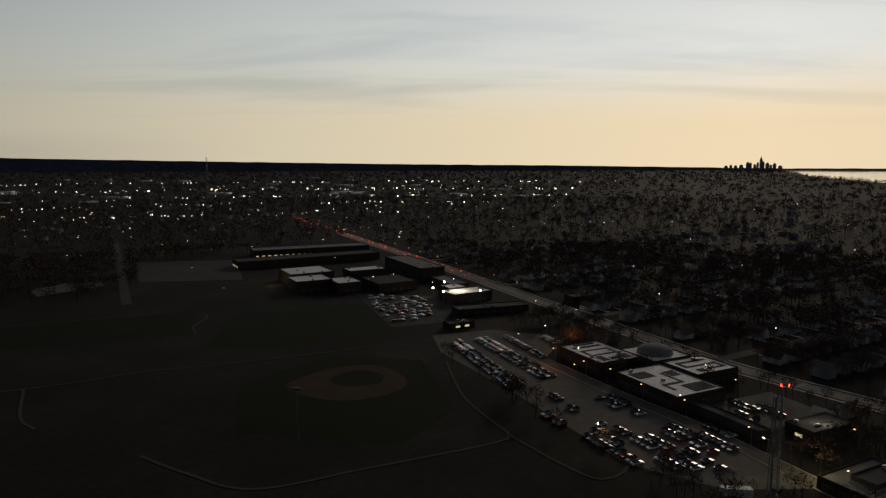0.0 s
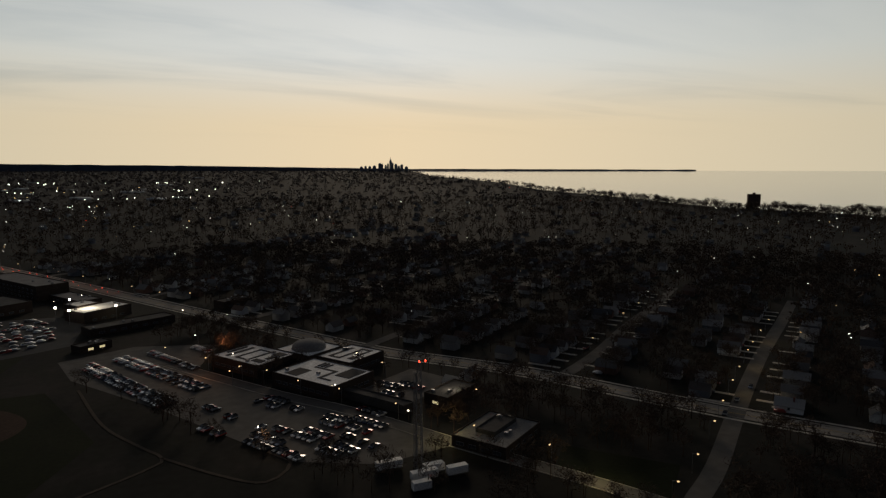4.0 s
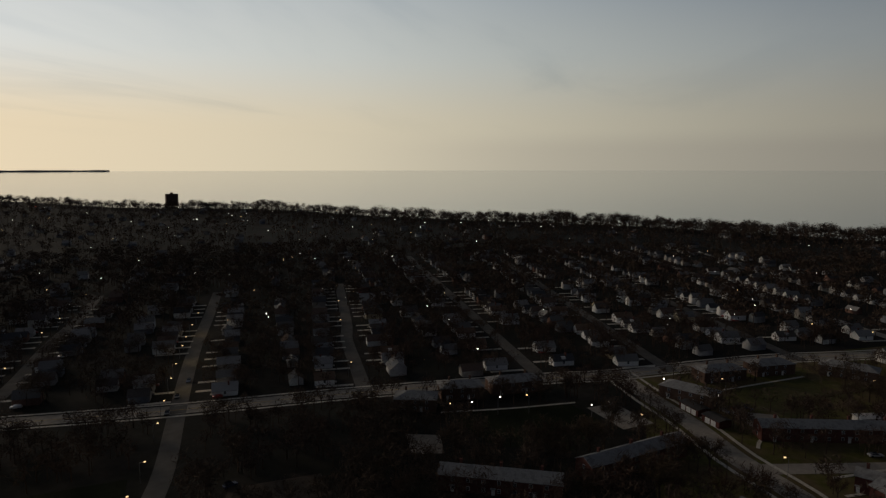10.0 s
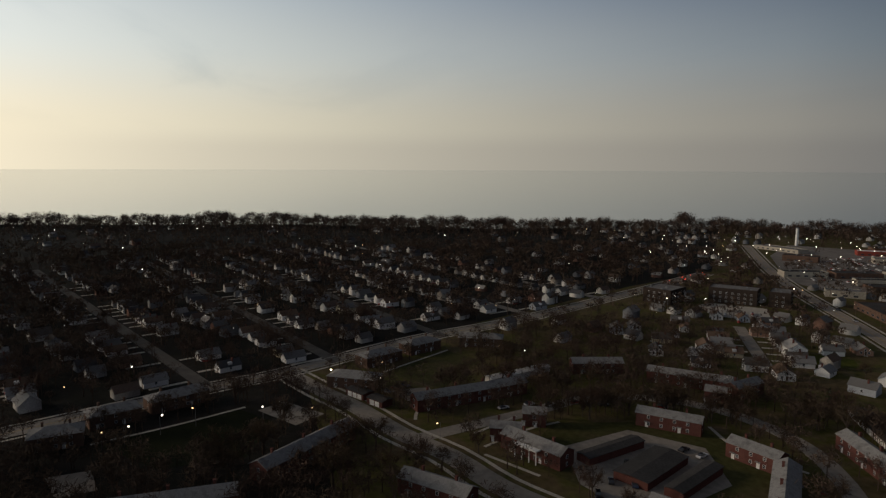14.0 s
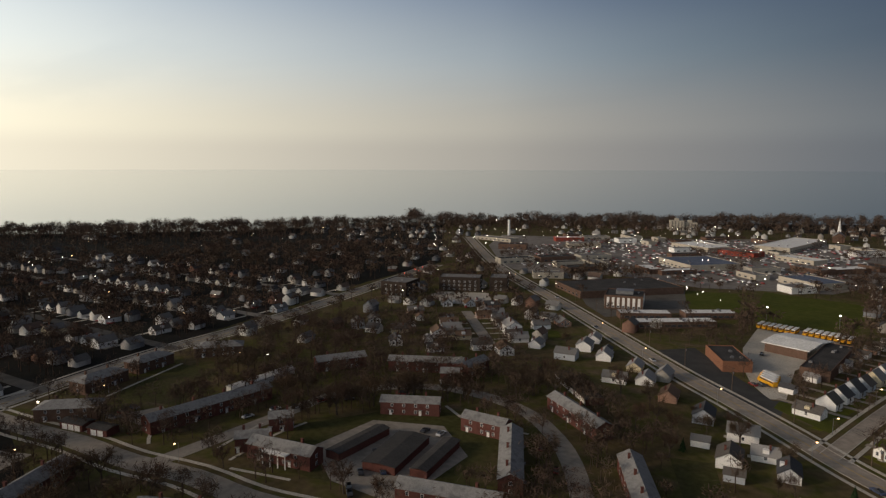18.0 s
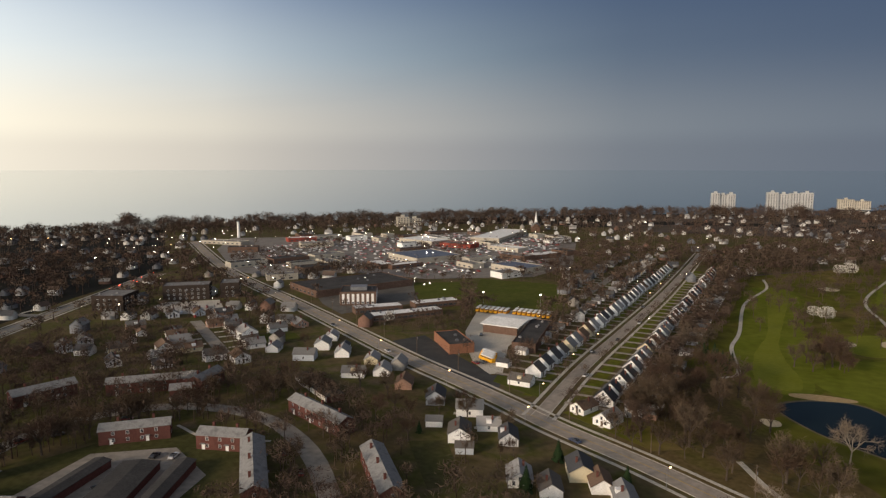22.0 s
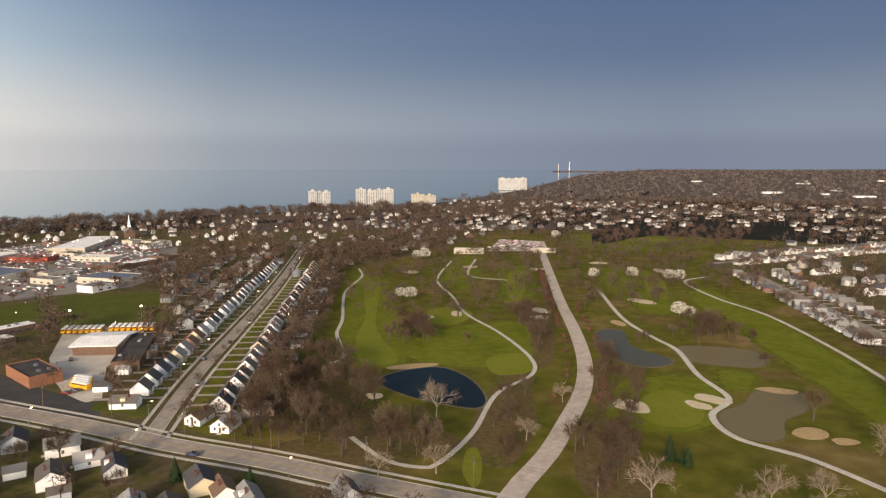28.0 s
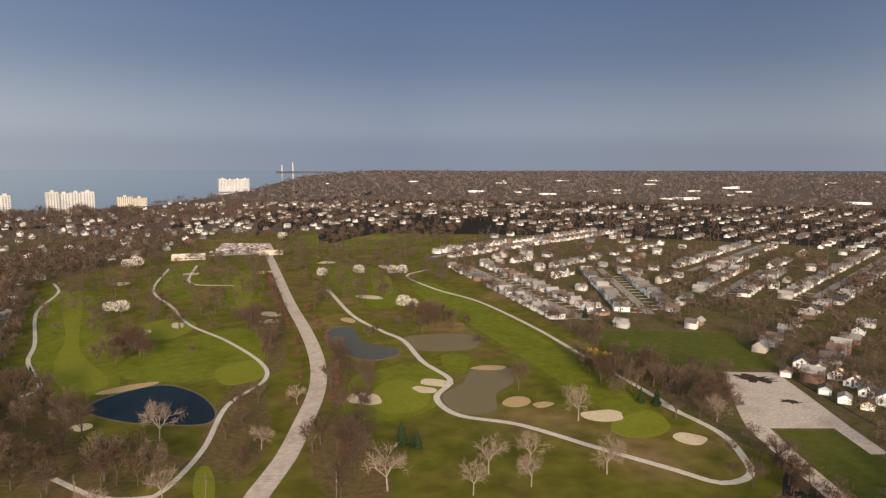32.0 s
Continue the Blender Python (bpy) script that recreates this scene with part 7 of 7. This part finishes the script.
pl = [(x + o, y + o, float(lie(math.hypot(x, y))) + 1.2, 0, 0.20 + 0.08 * (i % 3), 1, 0) for i, (x, y) in enumerate(pick) for o in (-2.2, 2.2) if (i * 7 + int(o)) % 5 < 2]
scatter("tail_lamps", [bulb(0)], pl, [LAMP_RED], "tail lamps of cars along the avenue", "lamps")
lights("shop_lamps", 150, 120, 160, 480, 980, LAMP_WHITE, "lamps of a shopping centre", 0.32)
lights("lake_suburb_lamps", 230, 60, 175, 380, 1150, LAMP_WHITE, "lamps among houses by the lake", 0.22)
lights("east_lamps", 60, 160, 250, 900, 4000, LAMP_WHITE, "few early lamps in the east", 0.20)
for x, y, z, e, c in [(52, 222, 9, 300, (1, 0.6, 0.3)), (44, 318, 9, 900, (1, 0.45, 0.2)), (62, 352, 9, 900, (1, 0.45, 0.2)), (136, 236, 8, 900, (1, 0.85, 0.6)), (112, 200, 8, 1200, (1, 0.8, 0.35)), (138, 148, 8, 1200, (1, 0.8, 0.35)), (2, 486, 12, 4000, (1, 0.85, 0.6)), (-156, 545, 7, 1500, (1, 0.75, 0.35)), (250, 178, 8, 350, (1, 0.7, 0.3)), (290, 200, 8, 350, (1, 0.7, 0.3)), (340, 228, 8, 350, (1, 0.7, 0.3))]:
    la = bpy.data.lights.new("lamp_light", "POINT")
    la.energy, la.color, la.shadow_soft_size = e, c, 0.4
    new("lamp_light", la).location = (x, y, z)

# far south-western commercial sheds, white in place of lit fronts; pale roofs east
rs = random.Random(9)
far_roofs = []
for az0, az1, n in ((-40, 12, 60), (206, 250, 34)):
    for i in range(n):
        a, rr = radians(rs.uniform(az0, az1)), rs.uniform(1900, 3600)
        if on_land(rr * math.sin(a), rr * math.cos(a), 200):
            far_roofs.append((rr * math.sin(a), rr * math.cos(a), float(lie(rr)), rs.uniform(0, 6.28), rs.uniform(0.35, 1.1), 0.6, 0))
shed = Geo().box(-30, -14, -2, 30, 14, 9)
V, T = arrays(shed)
scatter("far_sheds", [(V, T)], far_roofs, [FLAT_WHITE], "pale flat-roofed sheds far off", "buildings")


# ---- single trees and groves ----
def grove(poly, n, seed, kinds, label, smin=0.8, smax=1.3, name="bare_tree", group="", gap=3.0):
    r = random.Random(seed)
    P = np.array(poly)
    done = []
    while n > 0:
        x, y = r.uniform(P[:, 0].min(), P[:, 0].max()), r.uniform(P[:, 1].min(), P[:, 1].max())
        n -= 0.2
        if not inside(poly, x, y) or any(math.hypot(x - a, y - b) < gap for a, b in done) or not clear_of_roads(x, y, 1.5):
            continue
        if any(inside(k, x, y) for k in KEEP if k is not GOLF):
            continue
        n -= 0.8
        done.append((x, y))
        tree(r.choice(kinds), x, y, r.uniform(smin, smax), r.uniform(0, 360), label, name, group)


BROWN = "leafless brown tree with fine twigs"
grove([(54, -305), (34, -346), (8, -312), (4, -296), (2, -256), (-20, -240), (-28, -226), (-8, -212), (12, -206), (34, -216), (56, -232)], 80, 1, TREE_KINDS, BROWN, 0.75, 1.2)
grove([(-104, -318), (-124, -304), (-112, -262), (-94, -226), (-80, -172), (-62, -176), (-66, -214), (-88, -256)], 44, 2, TREE_KINDS, BROWN, 0.7, 1.1)
grove([(-72, -300), (-90, -330), (-118, -440), (-98, -445), (-82, -380), (-66, -330), (-40, -262), (-30, -220), (-40, -205), (-58, -236)], 34, 3, TREE_KINDS, BROWN, 0.5, 0.85)
grove([(-6, -366), (-30, -356), (-30, -400), (-14, -410)], 9, 31, TREE_KINDS, BROWN, 0.85, 1.2)
grove([(-62, -357), (-88, -346), (-98, -425), (-84, -430)], 9, 32, TREE_KINDS, BROWN, 0.85, 1.2)
grove([(-172, -352), (-208, -340), (-218, -386), (-190, -392)], 12, 33, TREE_KINDS, BROWN, 0.85, 1.2)
for x, y, s in ((-48, -357, 0.7), (-67, -406, 0.7), (-68, -458, 0.8), (-192, -301, 0.8), (-144, -349, 0.7), (-169, -234, 1.05), (-200, -204, 0.9), (-150, -352, 0.6), (-205, -176, 0.8), (-209, -180, 0.7), (-214, -172, 0.7)):
    tree(TREE_KINDS[int(x) % 9], x, y, s, x * 7, BROWN)
for x, y, s in ((-21, -251, 1.1), (-52, -226, 0.75), (-17, -203, 0.9), (2, -202, 0.8), (-76, -263, 0.7), (-79, -177, 1.15), (-113, -172, 1.05), (-129, -171, 0.85), (-169, -193, 1.2), (-147, -153, 1.0), (-217, -166, 0.9), (-101, -162, 0.9), (-120, -158, 0.8)):
    tree(PALE_KINDS[int(x) % 3], x, y, s, x * 7, "pale-barked sycamore without leaves", "sycamore")
for x, y in ((-206, -196), (-209, -190), (-97, -205), (-100, -202), (-101, -200), (42, -201), (68, -180), (42, -369), (37, -364), (33, -358), (38, -356), (28, -345), (24, -352), (31, -352), (66, -205), (330, 60), (26, -338), (-292, -330), (120, -204), (214, -232)):
    tree(PINE_KIND, x, y, 0.6 + (int(x * 3) % 5) * 0.12, x * 5, "dark green conifer with dense needles", "conifer")
for x, y, s in ((-21, -482, 1.2), (-14, -490, 1.0), (-196, -410, 1.25), (-201, -406, 1.0), (-187, -560, 1.2), (-221, -556, 1.3), (-256, -539, 1.3), (-249, -545, 1.2), (-46, -693, 1.5), (-38, -690, 1.3), (-233, -858, 1.6), (225, -345, 0.9), (238, -200, 0.9)):
    tree(BLOOM_KINDS[int(x) % 2], x, y, s * 1.2, x * 3, "round white-blossoming pear tree", "blossom_tree", "blossoming trees")
line, w = ROADS["road_10"]
s = np.concatenate([[0], np.cumsum(np.linalg.norm(np.diff(line, axis=0), axis=1))])
for q in np.arange(150, 500, 4.5):
    x, y = np.interp(q, s, line[:, 0]), np.interp(q, s, line[:, 1])
    x2, y2 = np.interp(q + 1, s, line[:, 0]), np.interp(q + 1, s, line[:, 1])
    for side in ((1, 1) if q < 300 else (-1, 1)):
        if rng.random() < (0.9 if q < 330 else 0.5):
            k = side * rng.uniform(8, 10)
            tree(RED_KIND, x + (y2 - y) * k, y - (x2 - x) * k, rng.uniform(0.45, 0.75), q * 9, "small red-budding roadside tree", "red_tree", "red trees along the drive")
tree(YELLOW_KIND, -229, -252, 1.0, 0, "bright yellow budding willow", "willow")
tree(YELLOW_KIND, -234, -247, 0.8, 60, "bright yellow budding willow", "willow")
grove([(-204, -219), (-237, -250), (-248, -224), (-218, -200)], 20, 6, TREE_KINDS, BROWN, 0.8, 1.1)
grove([(-234, -202), (-254, -192), (-224, -163), (-222, -183)], 20, 61, TREE_KINDS, BROWN, 0.75, 1.0)
grove([(-200, -150), (-206, -127), (-189, -105), (-172, -112), (-176, -128)], 16, 7, TREE_KINDS, BROWN, 0.5, 0.9)
grove([(-210, -210), (-240, -260), (-225, -262), (-200, -215)], 6, 8, TREE_KINDS, BROWN, 0.8, 1.2)
grove([(215, -160), (190, -186), (150, -176), (132, -150), (146, -160), (176, -196), (212, -182), (232, -150)], 16, 9, TREE_KINDS, BROWN, 0.7, 1.1)
grove([(230, -60), (160, -80), (110, -100), (120, -130), (180, -100), (226, -90)], 16, 10, TREE_KINDS, BROWN, 0.6, 1.0)
grove([(250, -30), (200, -50), (180, -30), (200, 60), (250, 60)], 16, 11, TREE_KINDS, BROWN, 0.7, 1.2)
grove([(216, -160), (192, -190), (150, -200), (120, -200), (130, -225), (200, -225), (240, -170), (262, -150), (250, -110)], 34, 41, TREE_KINDS, BROWN, 0.7, 1.1)
grove([(232, -104), (238, -128), (234, -150), (216, -140), (212, -118)], 14, 45, TREE_KINDS, "reddish-brown leafless tree in an apartment garden", 0.8, 1.1)
grove([(286, -60), (320, -130), (290, -150), (262, -110)], 14, 43, TREE_KINDS, BROWN, 0.7, 1.1)
grove([(96, -180), (60, -210), (120, -235), (150, -215)], 11, 42, TREE_KINDS, BROWN, 0.55, 0.9)
grove([(240, -282), (190, -264), (120, -236), (70, -214), (60, -196), (150, -226), (240, -262)], 16, 44, TREE_KINDS, BROWN, 0.45, 0.8)
grove([(-10, -380), (-36, -420), (-20, -340), (4, -350)], 12, 12, TREE_KINDS, BROWN, 0.7, 1.0)
grove([(-150, -300), (-170, -300), (-200, -370), (-170, -380)], 8, 13, TREE_KINDS, BROWN, 0.6, 1.0)
KEEP.append([(62, -258), (110, -262), (112, -668), (62, -668)])
KEEP.append([(-420, 170), (-340, 470), (-60, 480), (0, 400), (-10, 340), (30, 250), (70, 180), (40, 120), (-100, 120)])
KEEP.append([(-270, 480), (-262, 740), (-120, 860), (-70, 800), (10, 640), (62, 500), (70, 440), (20, 385), (-20, 385), (-60, 480)])
KEEP.append([(30, -172), (110, -196), (250, -254), (268, -312), (200, -302), (90, -248), (20, -206)])


# ---- wide woods and street trees ----
def fill(n, rmin, rmax, seed, protos, name, label, smin=0.8, smax=1.25, keep=True, extra=2.0, thin=0.0, mat=TWIGS_FAR):
    g = np.random.default_rng(seed)
    az = g.uniform(-58, 262, n)
    r = np.sqrt(g.uniform(rmin ** 2, rmax ** 2, n))
    x, y = r * np.sin(np.radians(az)), r * np.cos(np.radians(az))
    ok = on_land(x, y, 6)
    if keep:
        for k in KEEP:
            ok &= ~inside(k, x, y)
        ok &= clear_of_roads(x, y, extra)
    if thin:
        d = np.array([noise.noise((a * 0.006, b * 0.006, 1.7)) for a, b in zip(x, y)])
        ok &= d > g.uniform(-thin, thin * 0.6, n)
    if keep:
        for nm, d in (("road_1", 13), ("road_8", 15), ("road_6", 9), ("road_2", 8)):
            ok &= ~near_line(ROADS[nm][0], x, y, d)
        ok &= ~((x < -260) & (y < 0) & (r < 950) & (g.random(n) < 0.5))
        ok &= ~((x > 200) & (y < -190) & (r < 520) & (g.random(n) < 0.4))
    x, y, r = x[ok], y[ok], r[ok]
    m = len(x)
    places = np.stack([x, y, lie(r), g.uniform(0, 6.28, m), g.uniform(smin, smax, m), g.uniform(0.85, 1.15, m), g.integers(0, len(protos), m)], 1)
    scatter(name, protos, places, [mat], label, "trees")


fill(13500, 130, 430, 1, FUZZ_MID, "street_trees", "leafless street and garden trees among houses", 0.65, 1.15, True, 1.2, 1.9)
fill(18500, 430, 820, 2, FUZZ, "garden_trees", "leafless garden trees among houses", 0.95, 1.5, True, 1.0, 2.4)
fill(23000, 820, 1800, 3, FUZZ_LOW, "suburban_trees", "leafless trees of a wide suburb", 1.1, 1.8, True, 0.5, 3.2)
fill(26000, 1700, 4700, 4, FAR_TREES, "far_woods", "brown leafless woods in the distance, haze in their colour", 1.0, 1.8, False, mat=HAZE_TWIGS)
# the belt of trees along the shore
g = np.random.default_rng(8)
az = g.uniform(34, 184, 1500)
r = shore(az) - 6 - g.exponential(30, 1500)
grown = g.uniform(1.1, 1.95, 1500) + 1.1 * np.clip([noise.noise((a * 0.8, 3.3, 0.5)) for a in az], 0, 1)
places = np.stack([r * np.sin(np.radians(az)), r * np.cos(np.radians(az)), lie(r), g.uniform(0, 6.28, 1500), grown, np.ones(1500), g.integers(0, 6, 1500)], 1)
scatter("shore_trees", FUZZ_MID, places, [TWIGS_FAR], "leafless trees along the lake shore against the water", "trees")
az = g.uniform(28, 195, 5000)
r = shore(az) - 3 - g.exponential(45, 5000)
places = np.stack([r * np.sin(np.radians(az)), r * np.cos(np.radians(az)), lie(r), g.uniform(0, 6.28, 5000), g.uniform(0.4, 1.45, 5000), np.ones(5000), g.integers(0, 5, 5000)], 1)
scrub = g.uniform(28, 195, 3200)
near = shore(scrub) - g.uniform(0, 24, 3200)
low = np.stack([near * np.sin(np.radians(scrub)), near * np.cos(np.radians(scrub)), lie(near) - 0.8, g.uniform(0, 6.28, 3200), g.uniform(0.5, 0.8, 3200), 0.8 * np.ones(3200), g.integers(0, 5, 3200)], 1)
scatter("shore_scrub", FUZZ_LOW, low, [TWIGS_FAR], "low scrub on the edge of the lake bluff", "bushes")
scatter("shore_thicket", FUZZ_LOW, places, [TWIGS_FAR], "thicket of leafless trees on the lake bluff", "trees")
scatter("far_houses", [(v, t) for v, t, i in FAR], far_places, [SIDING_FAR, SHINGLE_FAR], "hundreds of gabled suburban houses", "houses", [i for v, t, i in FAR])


def wood(name, poly, n, seed, protos, label, smin, smax):
    g = np.random.default_rng(seed)
    P = np.array(poly)
    x, y = g.uniform(P[:, 0].min(), P[:, 0].max(), n), g.uniform(P[:, 1].min(), P[:, 1].max(), n)
    ok = inside(poly, x, y) & clear_of_roads(x, y, 1.5)
    for k in KEEP:
        if k is not GOLF:
            ok &= ~inside(k, x, y)
    x, y = x[ok], y[ok]
    m = len(x)
    scatter(name, protos, np.stack([x, y, 0 * x, g.uniform(0, 6.28, m), g.uniform(smin, smax, m), np.ones(m), g.integers(0, len(protos), m)], 1), [TWIGS_FAR], label, "trees")


line, w = ROADS["road_9"]
g = np.random.default_rng(31)
pl = [(x + s * g.uniform(5.0, 7.0), y + g.uniform(-3, 3), 0, g.uniform(0, 6.28), g.uniform(0.4, 0.72), 1, int(g.integers(0, 5))) for x, y in line[3:] for s in (-1, 1) if g.random() < 0.6]
scatter("street_row_trees", FUZZ_MID, pl, [TWIGS_FAR], "bare street trees along a row of houses", "trees")
wood("hedge_wood", [(56, -262), (54, -650), (32, -650), (36, -400), (42, -330), (30, -300)], 420, 21, FUZZ_MID, "belt of bare trees between houses and golf course", 0.5, 0.9)
wood("belt_wood", [(-213, -190), (-242, -250), (-260, -330), (-288, -440), (-310, -570), (-322, -570), (-298, -440), (-272, -320), (-252, -240), (-230, -185)], 900, 22, FUZZ_MID, "belt of bare trees behind the fairways", 0.5, 0.95)
wood("golf_wood", [(40, -420), (40, -640), (-60, -750), (-180, -990), (-600, -1000), (-420, -740), (-320, -640), (-300, -500), (-150, -420)], 1750, 23, FUZZ_MID, "scattered bare trees of a golf course", 0.75, 1.15)
g = np.random.default_rng(52)
x, y = g.uniform(200, 700, 1500), g.uniform(-920, -430, 1500)
ok = inside(LOT_OUTLINE, x, y) & clear_of_roads(x, y, 2.0)
for k in KEEP:
    if k is not KEEP_LOT:
        ok &= ~inside(k, x, y)
d = np.array([noise.noise((a * 0.016, b * 0.016, 4.2)) for a, b in zip(x, y)])
ok &= d > 0.12
x, y = x[ok], y[ok]
m = len(x)
scatter("lot_trees", FUZZ, np.stack([x, y, 0 * x, g.uniform(0, 6.28, m), g.uniform(0.6, 1.1, m), np.ones(m), g.integers(0, 6, m)], 1), [TWIGS_FAR], "bare trees between shops and parking lots", "trees")
wood("court_trees", [(330, -20), (345, -110), (300, -215), (205, -245), (120, -215), (88, -160), (100, -90), (170, -50), (165, 70), (250, 95), (290, 60)], 640, 71, FUZZ_MID, "bare trees between brick apartments", 0.7, 1.15)
wood("club_wood", [(40, -600), (-60, -770), (-150, -1000), (-60, -1050), (60, -800), (90, -650)], 900, 24, FUZZ, "bare wood behind the golf clubhouse", 0.8, 1.3)
